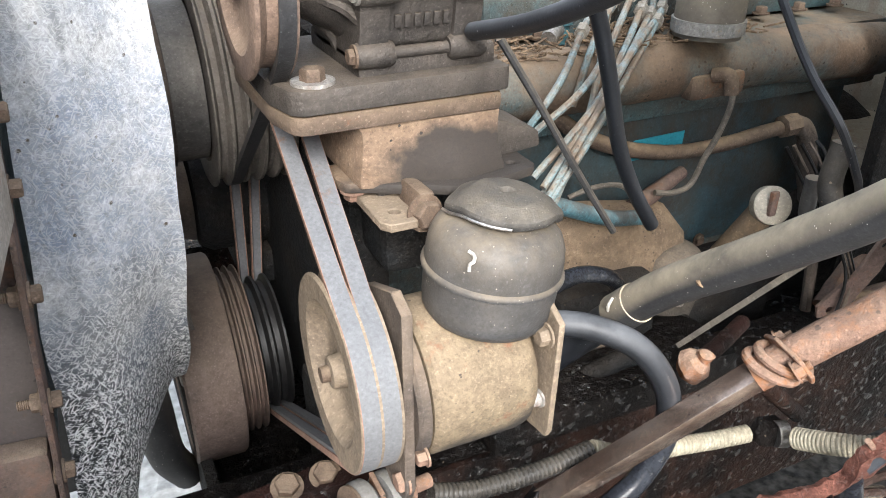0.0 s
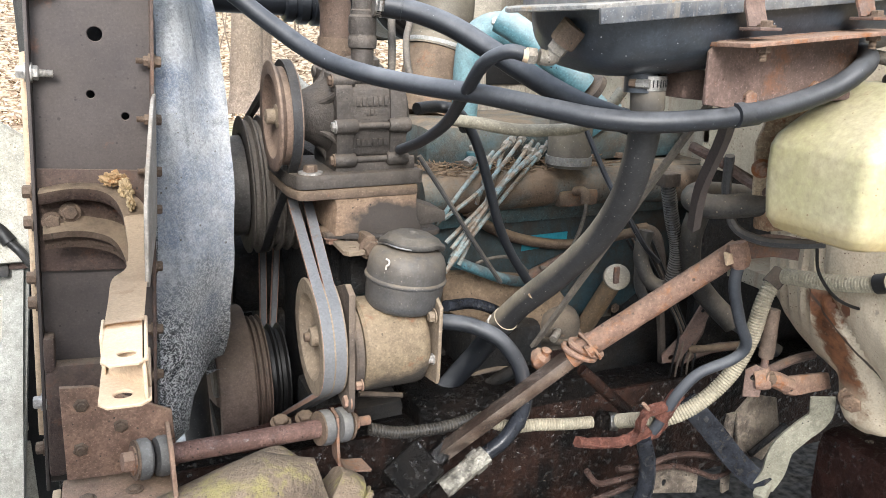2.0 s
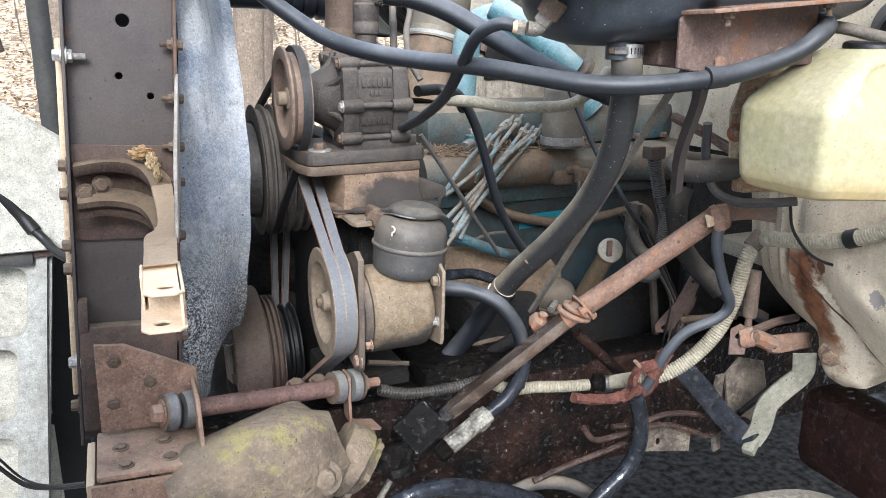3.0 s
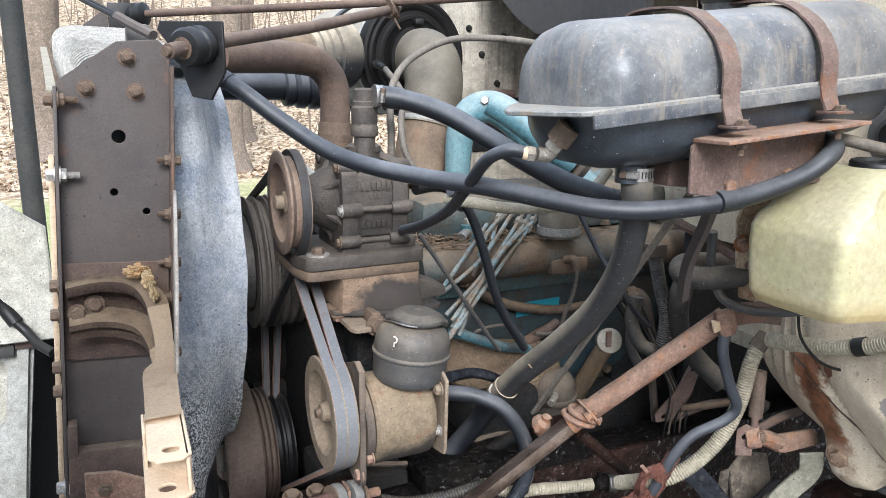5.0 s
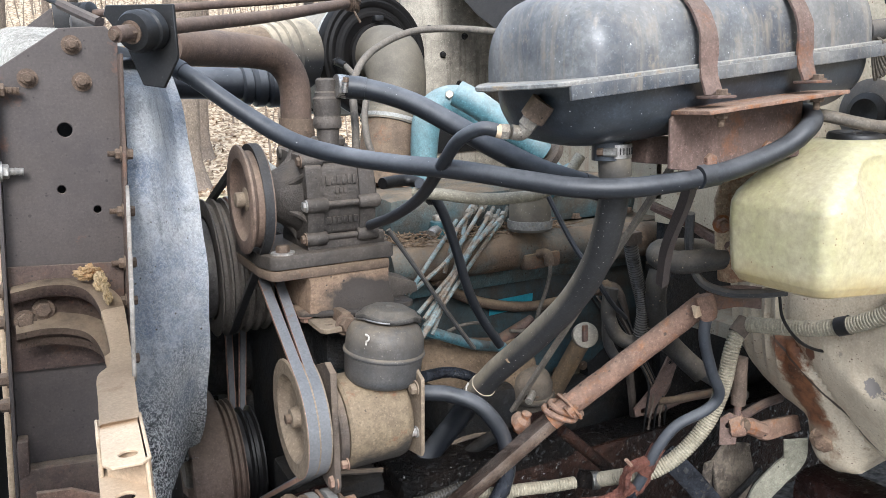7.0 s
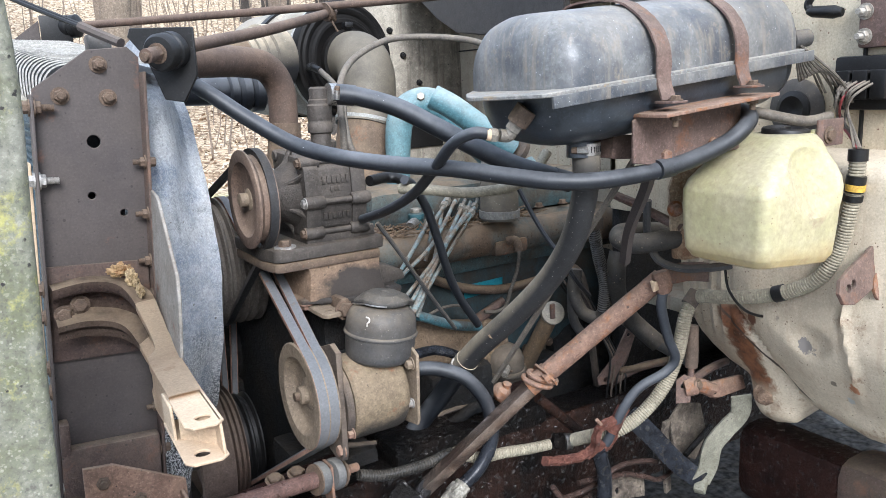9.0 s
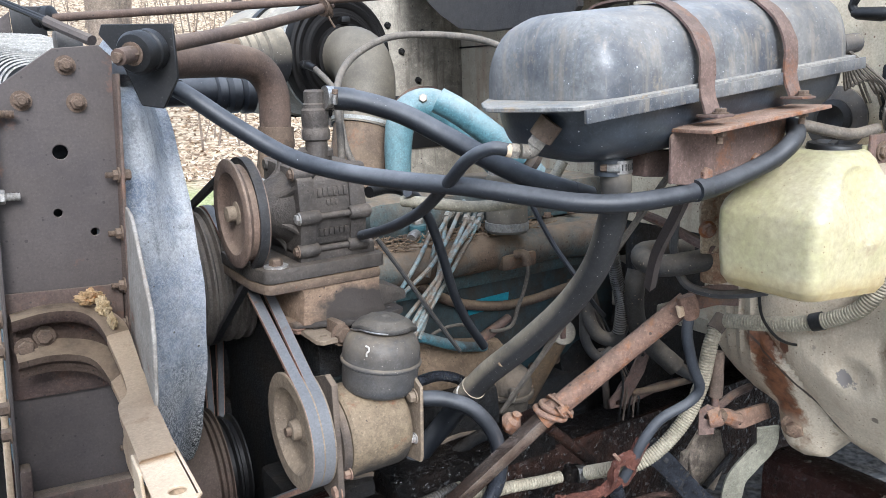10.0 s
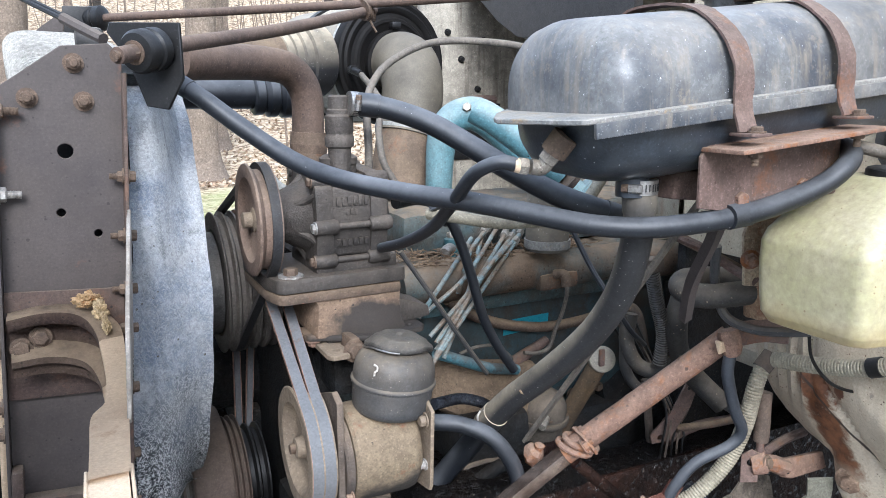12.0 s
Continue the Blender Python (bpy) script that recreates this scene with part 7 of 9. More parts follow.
# power steering hoses
hose([(0.315, 0.470, 1.032), (0.349, 0.450, 1.029), (0.386, 0.430, 1.010), (0.414, 0.420, 0.968), (0.424, 0.420, 0.921), (0.421, 0.430, 0.870)], 0.0115, rubber, "black power steering return hose", "steering_hose")
hose([(0.332, 0.500, 1.043), (0.390, 0.530, 1.029), (0.442, 0.550, 1.003), (0.480, 0.570, 0.966)], 0.0085, rubber_wet, "oily black hose behind the pump", "steering_hose")


# ---- steering shaft ----
def build_steering_shaft():
    t = thing("steering_shaft", (0.474, 0.370, 1.002), "rusty steering column shaft with a clamp", "steering shaft")
    top, mid, low = Vector((0.654, 0.275, 1.159)), Vector((0.468, 0.375, 0.992)), Vector((0.307, 0.455, 0.830))
    part("upper_tube", rough(tube([top, top.lerp(mid, 0.25), top.lerp(mid, 0.5), top.lerp(mid, 0.75), mid], 0.0155, 18, 6), 0.0006, 0.02), shaft_rust, t, "pitted rust-brown upper tube")
    part("lower_shaft", bevel(tube([mid + (top - mid) * 0.05, low], 0.0145, 4, 2, straight=True), 0.0015), worn_steel, t, "wet rust-brown flat-sided lower shaft")
    d = (top - mid).normalized()
    x, y, z = axes(d)
    c = mid + d * 0.03
    part("clamp_plate", sheet([(-0.03, -0.006), (-0.022, -0.018), (0.022, -0.018), (0.03, -0.004), (0.026, 0.012), (0.0, 0.024), (-0.026, 0.012)], [], c, (x * 0.9 - z * 0.25), y, 0.004), rust_orange, t, "rusty clamp plate across the shaft")
    for s in (-0.014, -0.003):
        ring = [c + d * s + (0.0195 * math.cos(a)) * x + (0.0195 * math.sin(a)) * y - d * 0.012 * math.sin(a) for a in (k * math.pi / 8 - 0.4 for k in range(15))]
        part("u_bolt", tube(ring, 0.0042, 8, 2), rust_orange, t, "rust-flaked U-bolt")
    for k in (-1, 1):
        part("clamp_nut", hexbolt(c + x * 0.022 * k + y * 0.002, d, 0.0075, 0.008, 0.006), rust_orange, t)
    return t


build_steering_shaft()


# ---- washer bottle ----
def build_washer():
    t = thing("washer_bottle", (0.6, 0.06, 1.2), "yellowed translucent plastic washer bottle with a black cap", "washer bottle")
    rings = []
    rows = [(1.228, 0.585, 0.67, 0.05, 0.125, 0.02), (1.2285, 0.568, 0.684, 0.036, 0.138, 0.02), (1.232, 0.557, 0.694, 0.026, 0.146, 0.019), (1.242, 0.551, 0.699, 0.021, 0.15, 0.017), (1.27, 0.549, 0.703, 0.019, 0.152, 0.016), (1.3, 0.548, 0.705, 0.018, 0.153, 0.016),
            (1.32, 0.549, 0.706, 0.018, 0.153, 0.016), (1.331, 0.555, 0.707, 0.021, 0.152, 0.017), (1.345, 0.572, 0.708, 0.028, 0.149, 0.02), (1.36, 0.594, 0.708, 0.037, 0.146, 0.022), (1.374, 0.617, 0.708, 0.046, 0.141, 0.022), (1.382, 0.63, 0.705, 0.053, 0.136, 0.021), (1.385, 0.638, 0.7, 0.06, 0.13, 0.02)]
    for z, xa, xb, ya, yb, rc in rows:
        ring = []
        for cx, cy, a0 in ((xb - rc, yb - rc, 0), (xa + rc, yb - rc, 90), (xa + rc, ya + rc, 180), (xb - rc, ya + rc, 270)):
            for k in range(7):
                a = radians(a0 + 15 * k)
                ring.append(Vector((cx + rc * math.cos(a), cy + rc * math.sin(a), z - (0.09 * (cx - 0.57) if z < 1.26 else 0.0))))
        # extra points along the front, so that it can be pressed in
        full = []
        for i, p in enumerate(ring):
            q = ring[(i + 1) % len(ring)]
            full.append(p)
            if i % 7 == 6:
                full += [p.lerp(q, u / 8) for u in range(1, 8)]
            else:
                full += [p.lerp(q, 0.5)]
        rings.append(full)
    n = len(rings[0])
    bm = bmesh.new()
    skin(bm, rings)
    bmesh.ops.recalc_face_normals(bm, faces=bm.faces)
    bmesh.ops.subdivide_edges(bm, edges=[e for e in bm.edges if abs(e.verts[0].co.z - e.verts[1].co.z) > 0.008], cuts=3)
    for v in bm.verts:
        # finger recess in the sloping front below the cap, with a rolled edge
        d = math.hypot((v.co.x - 0.645) / 0.05, (v.co.z - 1.328) / 0.042)
        if v.co.y < 0.08 and d < 1.35:
            v.co.y += 0.013 * max(0.0, 1 - d * d) ** 0.8 - 0.0025 * math.exp(-((d - 1.1) / 0.12) ** 2)
    part("bottle", bm, plastic_tank, t)
    c = Vector((0.678, 0.09, 1.38))
    part("neck", lathe([(0.022, -0.006), (0.025, -0.002), (0.025, 0.004)], c, (0, 0, 1), 28), plastic_tank, t)
    cap = part("cap", lathe([(0.02, 0.0), (0.028, 0.0), (0.03, 0.002), (0.03, 0.008), (0.0285, 0.0105), (0.024, 0.012), (0.022, 0.01), (0.02, 0.008), (0.004, 0.008)], c, (0.02, -0.08, 1), 36), cap_black, t, "black screw cap")
    part("cap_bar", box(c + Vector((-0.02, -0.004, 0.008)), c + Vector((0.02, 0.004, 0.0125)), 0.002, (0, 0, 25)), cap_black, cap)
    part("cap_loop", ribbon([c + Vector((0.024, -0.016, 0.003)), c + Vector((0.036, -0.014, 0.004)), c + Vector((0.038, -0.002, 0.003)), c + Vector((0.026, 0.01, 0.002))], 0.006, 0.003, (0, 0, 1)), cap_black, cap)
    part("mount_lug", box((0.7, 0.062, 1.36), (0.724, 0.07, 1.388), 0.004), plastic_tank, t)
    return t


build_washer()


# ---- things high in the engine bay ----
def build_air_cleaner():
    t = thing("air_cleaner", (0.545, 1.3, 1.38), "large tan cylindrical air cleaner with a black end cover", "air cleaner")
    c = (0.547, 1.12, 1.53)
    part("body", lathe([(0.1, 0.03), (0.123, 0.03), (0.126, 0.036), (0.126, 0.16), (0.13, 0.165), (0.126, 0.17), (0.126, 0.36), (0.116, 0.37)], c, (-0.18, 1, 0), 64), cleaner_tan, t, "tan painted canister")
    cover = [(0.05, 0.012), (0.078, 0.01), (0.083, 0.006), (0.089, 0.006), (0.093, 0.011), (0.1, 0.012), (0.105, 0.007), (0.112, 0.006), (0.117, 0.01), (0.124, 0.008), (0.13, 0.011), (0.132, 0.016), (0.132, 0.036), (0.12, 0.038)]
    part("end_cover", lathe(cover, c, (-0.18, 1, 0), 72), cleaner_black, t, "black ringed end cover")
    part("band", lathe([(0.1275, 0.042), (0.13, 0.042), (0.13, 0.05), (0.1275, 0.05)], c, (-0.18, 1, 0), 64), silver_trim, t)
    part("canister_band", lathe([(0.127, 0.2), (0.1315, 0.2), (0.1315, 0.222), (0.127, 0.222)], c, (-0.18, 1, 0), 64), cap_black, t, "black strap round the canister")
    part("snout_collar", lathe([(0.066, 0.0), (0.071, 0.001), (0.071, 0.016), (0.066, 0.018)], (0.549, 1.108, 1.526), (-0.1, 1, 0.05), 36), cleaner_black, t)
    snout = tube([(0.548, 1.125, 1.528), (0.548, 1.08, 1.527), (0.546, 1.045, 1.513), (0.54, 1.018, 1.48), (0.527, 1.0, 1.43), (0.515, 0.99, 1.39)], 0.063, 36, 8, end=0.06)
    part("outlet_elbow", snout, elbow_tan, t, "tan dusty outlet elbow")
    part("elbow_clamp", tube([(0.519, 0.992, 1.404), (0.512, 0.988, 1.383)], 0.0645, 32, 2), rubber_dusty, t)
    part("clamp_band", tube([(0.5165, 0.991, 1.397), (0.5145, 0.99, 1.39)], 0.0658, 32, 2), silver_trim, t, "pale clamp band")
    part("lower_duct", tube([(0.515, 0.99, 1.39), (0.495, 0.97, 1.33), (0.475, 0.95, 1.26)], 0.06, 28, 5), cast_brown, t)
    part("nipple", tube([(0.44, 1.1, 1.515), (0.432, 1.06, 1.513), (0.437, 1.03, 1.505)], 0.0075, 12, 4), cap_black, t)
    for k in range(3):
        part("nipple_rib", tube([(0.4385 - 0.003 * k, 1.092 - 0.016 * k, 1.5145), (0.438 - 0.003 * k, 1.088 - 0.016 * k, 1.5143)], 0.0092, 12, 2), cap_black, t)
    part("clasp", box((0.53, 1.09, 1.598), (0.55, 1.112, 1.61), 0.003), cap_black, t)
    return t


build_air_cleaner()


def build_intake():
    t = thing("intake_duct", (0.2, 1.05, 1.45), "dusty tan air intake duct with ribbed rubber couplings", "air duct")
    part("duct", tube([(0.02, 1.05, 1.5), (0.16, 1.07, 1.52), (0.3, 1.1, 1.535)], 0.052, 24, 4), cast_brown, t)
    bell = [(0.055, 0.0), (0.06, 0.004), (0.06, 0.018), (0.064, 0.02), (0.064, 0.035), (0.069, 0.038), (0.069, 0.055), (0.075, 0.058), (0.075, 0.1), (0.07, 0.11)]
    part("coupling", lathe(bell, (0.28, 1.1, 1.53), (1, 0.35, 0.05), 32), rubber_dusty, t, "ribbed grey rubber coupling")
    part("lower_tube", tube([(0.03, 0.9, 1.478), (0.14, 0.92, 1.475), (0.24, 0.94, 1.472)], 0.027, 20, 4), rubber, t)
    part("lower_coupling", lathe([(0.03, 0), (0.034, 0.003), (0.034, 0.016), (0.03, 0.02), (0.038, 0.026), (0.038, 0.04), (0.032, 0.045), (0.04, 0.05), (0.04, 0.066), (0.03, 0.07)], (0.2, 0.93, 1.47), (1, 0.05, 0), 28), rubber, t)
    return t


build_intake()


def build_radiator_pipe():
    t = thing("radiator_pipe", (0.2, 0.75, 1.35), "rust-brown steel radiator pipe bending down to the engine", "pipe")
    part("pipe", tube([(0.036, 0.620, 1.517), (0.102, 0.680, 1.518), (0.176, 0.740, 1.517), (0.224, 0.765, 1.507), (0.250, 0.775, 1.470), (0.250, 0.775, 1.404)], 0.025, 24, 6), pipe_rust, t)
    part("coupling_hose", tube([(0.251, 0.775, 1.413), (0.248, 0.775, 1.375), (0.239, 0.775, 1.323)], 0.0285, 24, 3), cast_brown, t, "brown perished coupling hose")
    part("clamp", tube([(0.250, 0.775, 1.394), (0.249, 0.775, 1.381)], 0.0295, 24, 2), rusty_bolt, t)
    return t


build_radiator_pipe()


def build_stay_rods():
    knot = Vector((0.383, 0.849, 1.606))
    near, far = Vector((-0.015, 0.43, 1.521)), Vector((-0.02, 1.159, 1.608))
    for p, q, lab in ((near, knot + Vector((0.02, 0.02, 0.004)), "near"), (far, Vector((0.9, 0.42, 1.637)), "far")):
        t = thing("stay_rod", p, "thin rust-brown radiator stay rod in a black rubber mount", "stay rod", "radiator stay rods")
        d = (q - p).normalized()
        part("rod", tube([p - d * 0.045, p + d * 0.05, p.lerp(q, 0.5) - Vector((0, 0, 0.004)), q], 0.0075 if lab == "far" else 0.0085, 10, 6), pipe_rust, t)
        part("rubber_mount", lathe([(0.01, -0.02), (0.019, -0.018), (0.022, -0.013), (0.022, -0.003), (0.019, 0.0), (0.022, 0.003), (0.022, 0.014), (0.016, 0.018)], p, d, 28), cap_black, t, "round black rubber mount")
        part("nut", hexbolt(p - d * 0.019, -d, 0.009, 0.01), rusty_bolt, t)
        part("rod_end", tube([p - d * 0.024, p - d * 0.05], 0.0052, 10, 2), rusty_bolt, t)
    t = thing("wire_binding", knot, "rusty wire binding where the stay rods cross", "wire")
    for k in range(4):
        a = knot + Vector((0.008 * k - 0.01, 0.008 * k - 0.012, 0))
        part("turn", lathe([(0.014, -0.0015), (0.017, -0.0015), (0.017, 0.0015), (0.014, 0.0015)], a, (0.7, -0.1 * k + 0.2, 0.15), 16), rusty_bolt, t)
    part("wire_end", tube([knot, knot + Vector((0.004, -0.01, -0.02)), knot + Vector((0.012, -0.012, -0.035))], 0.002, 6, 4), rusty_bolt, t)
    t = thing("mount_plate", (-0.01, 0.45, 1.46), "black steel mount plate on the radiator corner", "bracket")
    out = [(-0.05, 0.026), (-0.03, 0.0), (-0.012, -0.05), (0.012, -0.054), (0.031, -0.022), (0.031, 0.034), (-0.046, 0.036)]
    part("plate", sheet(out, [], (-0.005, 0.45, 1.515), (0.8, -0.55, 0), (0, 0, 1), 0.005, 0.001), cap_black, t)
    t = thing("far_mount_plate", (-0.03, 1.16, 1.55), "black steel mount plate on the far radiator corner", "bracket")
    part("plate", box((-0.075, 1.15, 1.57), (-0.02, 1.156, 1.628), 0.003), cap_black, t)
    part("web", sheet([(0, 0), (0.08, 0), (0.08, 0.06)], [], (-0.155, 1.17, 1.56), (1, 0, 0), (0, 0, 1), 0.005), plate_steel, t)
    # stay cable with a clevis
    t = thing("hood_cable", (-0.05, 0.55, 1.56), "black hood cable with a grey clevis", "cable")
    part("cable", tube([(-0.179, 0.700, 1.623), (-0.140, 0.640, 1.595), (-0.083, 0.560, 1.558)], 0.003, 8, 4), cap_black, t)
    part("cable", tube([(-0.175, 0.710, 1.626), (-0.135, 0.650, 1.597), (-0.081, 0.565, 1.561)], 0.003, 8, 4), cap_black, t)
    part("clevis", tube([(-0.086, 0.565, 1.561), (-0.069, 0.540, 1.549), (-0.050, 0.510, 1.536)], 0.0065, 8, 3), plate_steel, t, "grey steel clevis")


build_stay_rods()


def build_coolant_pipe():
    t = thing("intake_pipe", (0.6, 0.95, 1.25), "pale teal painted arched intake pipe", "pipe")
    part("pipe", tube([(0.52, 0.87, 1.23), (0.524, 0.87, 1.311), (0.527, 0.87, 1.356), (0.534, 0.868, 1.398), (0.555, 0.862, 1.424), (0.589, 0.85, 1.43), (0.627, 0.835, 1.407), (0.674, 0.815, 1.358), (0.724, 0.79, 1.304), (0.765, 0.77, 1.26)], 0.0235, 32, 8, end=0.037), teal_light, t)
    part("plug_boss", lathe([(0.017, -0.01), (0.0165, 0.003), (0.012, 0.006)], (0.566, 0.836, 1.44), (-0.5, -0.8, 0.3), 20), teal_light, t)
    part("plug", hexbolt((0.564, 0.832, 1.4415), (-0.5, -0.8, 0.3), 0.0085, 0.01, washer=False), brass, t)
    part("lower_flange", lathe([(0.028, 0), (0.044, 0), (0.044, 0.012), (0.028, 0.012)], (0.76, 0.778, 1.277), (0.6, -0.3, -0.75), 28), teal_light, t)
    return t


build_coolant_pipe()


def build_branch_pipe():
    t = thing("branch_pipe", (0.510, 0.580, 1.406), "chipped teal coolant branch pipe with a flanged end", "pipe")
    part("pipe", tube([(0.464, 0.620, 1.446), (0.490, 0.600, 1.427), (0.531, 0.580, 1.392), (0.583, 0.560, 1.346)], 0.021, 20, 5), teal_light, t)
    part("flange", lathe([(0.012, -0.004), (0.03, -0.003), (0.03, 0.006), (0.02, 0.008)], (0.589, 0.555, 1.342), (0.75, -0.1, -0.6), 24), cast_dark, t, "dark round flange")
    return t


build_branch_pipe()


def build_filler():
    t = thing("filler_hose", (0.62, 0.64, 1.19), "grey rubber filler sleeve with steel band clamp", "hose")
    part("sleeve", lathe([(0.03, 0), (0.0365, 0.001), (0.037, 0.02), (0.0365, 0.1), (0.034, 0.104)], (0.625, 0.66, 1.205), (0.02, 0, 1), 32), rubber_dusty, t)
    part("clamp", lathe([(0.037, 0.006), (0.0395, 0.006), (0.0395, 0.02), (0.037, 0.02)], (0.625, 0.66, 1.205), (0.02, 0, 1), 32), tank_lip, t, "pale band clamp")
    part("neck", lathe([(0.033, 0.1), (0.033, 0.14), (0.025, 0.143)], (0.625, 0.66, 1.205), (0.02, 0, 1), 32), wire_white, t, "off-white neck")
    return t


build_filler()


def build_dipstick():
    t = thing("oil_filler", (0.69, 0.58, 0.85), "pale capped oil filler tube on the engine side", "oil filler")
    a, b = Vector((0.687, 0.583, 1.022)), Vector((0.655, 0.65, 0.88))
    d = (a - b).normalized()
    part("tube", tube([a, b], 0.0165, 18, 2), surface("filler_tan", (0.16, 0.105, 0.055), (0.08, 0.06, 0.045), size=0.05, dust=0.3, roughness=0.7, bump=0.2, speck=0.2), t, "tan-brown tube")
    part("cap", lathe([(0.0165, -0.004), (0.0225, -0.003), (0.0225, 0.01), (0.02, 0.012), (0.004, 0.013)], a, (-0.35, -0.85, 0.4), 28), cleaner_tan, t, "pale crusted cap")
    part("cap_tab", box(a + Vector((-0.014, -0.016, -0.006)), a + Vector((-0.004, -0.01, 0.024)), 0.002), rust_brown, t)
    return t


build_dipstick()

# fuel lines rising in a fan from the side of the block to the head
for k, (a, b, c) in enumerate((((0.556, 0.708, 1.245), (0.444, 0.613, 1.191), (0.371, 0.603, 1.146)), ((0.562, 0.698, 1.229), (0.449, 0.604, 1.173), (0.366, 0.583, 1.113)), ((0.574, 0.698, 1.223), (0.462, 0.604, 1.182), (0.366, 0.569, 1.083)), ((0.577, 0.688, 1.217), (0.442, 0.594, 1.147), (0.357, 0.564, 1.072)), ((0.48, 0.688, 1.215), (0.407, 0.613, 1.19), (0.362, 0.613, 1.135)), ((0.536, 0.708, 1.243), (0.473, 0.652, 1.22), (0.445, 0.642, 1.155)), ((0.521, 0.698, 1.238), (0.441, 0.608, 1.154), (0.389, 0.583, 1.075)), ((0.531, 0.688, 1.187), (0.456, 0.613, 1.161), (0.376, 0.583, 1.09)), ((0.598, 0.708, 1.225), (0.486, 0.623, 1.194), (0.372, 0.574, 1.105)))):
    t = thing("fuel_line", c, "chipped teal and rust steel fuel line", "fuel line", "injector lines")
    top = Vector(a) + Vector((0.03, 0.03, 0.012))
    part("line", tube([top, a, b, c], 0.0037, 8, 6), line_teal, t)
    part("nut", lathe([(0.0075, 0), (0.0075, 0.014)], Vector(a), Vector(top) - Vector(a), 6), brass, t)

# lines, rods and straps down the engine side
hose([(0.35, 0.53, 1.322), (0.374, 0.545, 1.308), (0.399, 0.55, 1.268), (0.423, 0.555, 1.205), (0.443, 0.56, 1.145), (0.47, 0.565, 1.092), (0.506, 0.57, 1.04)], 0.0075, rubber, "flat black rubber hose down the engine side", "breather_hose")
solo("control_rod", tube([(0.312, 0.560, 1.254), (0.356, 0.560, 1.189), (0.408, 0.565, 1.112), (0.457, 0.570, 1.043)], 0.0036, 8, 4), can_grey, "thin grey control rod on the engine", "rod")
solo("coolant_tube", tube([(0.384, 0.600, 1.079), (0.431, 0.610, 1.056), (0.491, 0.620, 1.029), (0.554, 0.640, 1.009)], 0.009, 12, 5), teal_chip, "chipped teal coolant tube", "pipe")
solo("heater_tube", tube([(0.445, 0.680, 1.136), (0.495, 0.690, 1.101), (0.556, 0.695, 1.074), (0.639, 0.698, 1.055), (0.71, 0.692, 1.056), (0.77, 0.684, 1.066), (0.806, 0.68, 1.07)], 0.0095, 10, 5), cast_brown, "dusty brown heater tube along the block", "pipe")
solo("heater_tee", rough(tube([(0.8, 0.68, 1.072), (0.828, 0.678, 1.066), (0.842, 0.676, 1.045), (0.856, 0.678, 1.0), (0.872, 0.68, 0.955)], 0.0125, 12, 5), 0.0015, 0.02), cast_dark, "dirty pipe elbow turning down the engine side", "pipe")
solo("heater_tee", rough(lathe([(0.009, -0.014), (0.0145, -0.012), (0.0145, 0.012), (0.009, 0.014)], (0.806, 0.68, 1.071), (1, 0, 0.05), 8), 0.001, 0.01), cast_brown, "dusty hex union on the heater tube", "pipe fitting")
solo("capillary_line", tube([(0.442, 0.632, 1.058), (0.47, 0.628, 1.066), (0.502, 0.626, 1.064), (0.525, 0.628, 1.048), (0.545, 0.64, 1.03)], 0.003, 8, 5), wire_grey, "thin bent line on the engine side", "pipe")
solo("block_fitting", tube([(0.554, 0.660, 1.011), (0.596, 0.670, 1.023), (0.640, 0.680, 1.036)], 0.012, 10, 4, end=0.008), rust_brown, "rust-brown fitting on the engine side", "pipe fitting")
solo("sender_line", tube([(0.644, 0.630, 1.158), (0.644, 0.625, 1.136), (0.64, 0.632, 1.1), (0.632, 0.64, 1.068), (0.622, 0.645, 1.035), (0.598, 0.648, 1.028), (0.575, 0.65, 1.032)], 0.0035, 8, 5), wire_grey, "thin line from the manifold elbow", "pipe")
solo("sender_elbow", tube([(0.635, 0.650, 1.163), (0.644, 0.635, 1.165), (0.646, 0.630, 1.145)], 0.0085, 10, 4), cast_brown, "small dusty elbow on the manifold", "pipe fitting")
solo("flat_strip", ribbon([(0.484, 0.15, 1.378), (0.479, 0.166, 1.359), (0.465, 0.306, 1.172), (0.451, 0.447, 0.984)], 0.0105, 0.005, (1, 0.3, 0)), wire_grey, "narrow grey steel strip behind the coolant hose", "strip")
solo("vent_line", tube([(0.289, 0.620, 1.333), (0.292, 0.620, 1.394), (0.299, 0.640, 1.453), (0.325, 0.680, 1.488), (0.372, 0.720, 1.520), (0.444, 0.740, 1.548), (0.510, 0.720, 1.552), (0.565, 0.660, 1.542), (0.593, 0.600, 1.521)], 0.0058, 10, 6), wire_grey, "thin grey vent line arching over the compressor", "vent line")
solo("vent_line", tube([(0.437, 1.032, 1.505), (0.432, 0.960, 1.478), (0.424, 0.900, 1.450), (0.387, 0.820, 1.407), (0.378, 0.780, 1.359), (0.390, 0.760, 1.325)], 0.006, 10, 6), wire_grey, "thin grey line from the air cleaner", "vent line")
solo("white_tube", tube([(0.143, 0.620, 1.369), (0.159, 0.620, 1.349), (0.185, 0.620, 1.335), (0.201, 0.600, 1.345)], 0.008, 10, 5), silver_trim, "pale tube behind the compressor pulley", "pipe")
solo("sleeved_cable", tube([(0.353, 0.550, 1.306), (0.375, 0.500, 1.306), (0.421, 0.480, 1.298), (0.467, 0.460, 1.298), (0.516, 0.460, 1.301), (0.549, 0.450, 1.323), (0.574, 0.450, 1.351)], 0.0085, 10, 6), conduit, "beige sleeved cable behind the air hose", "cable")
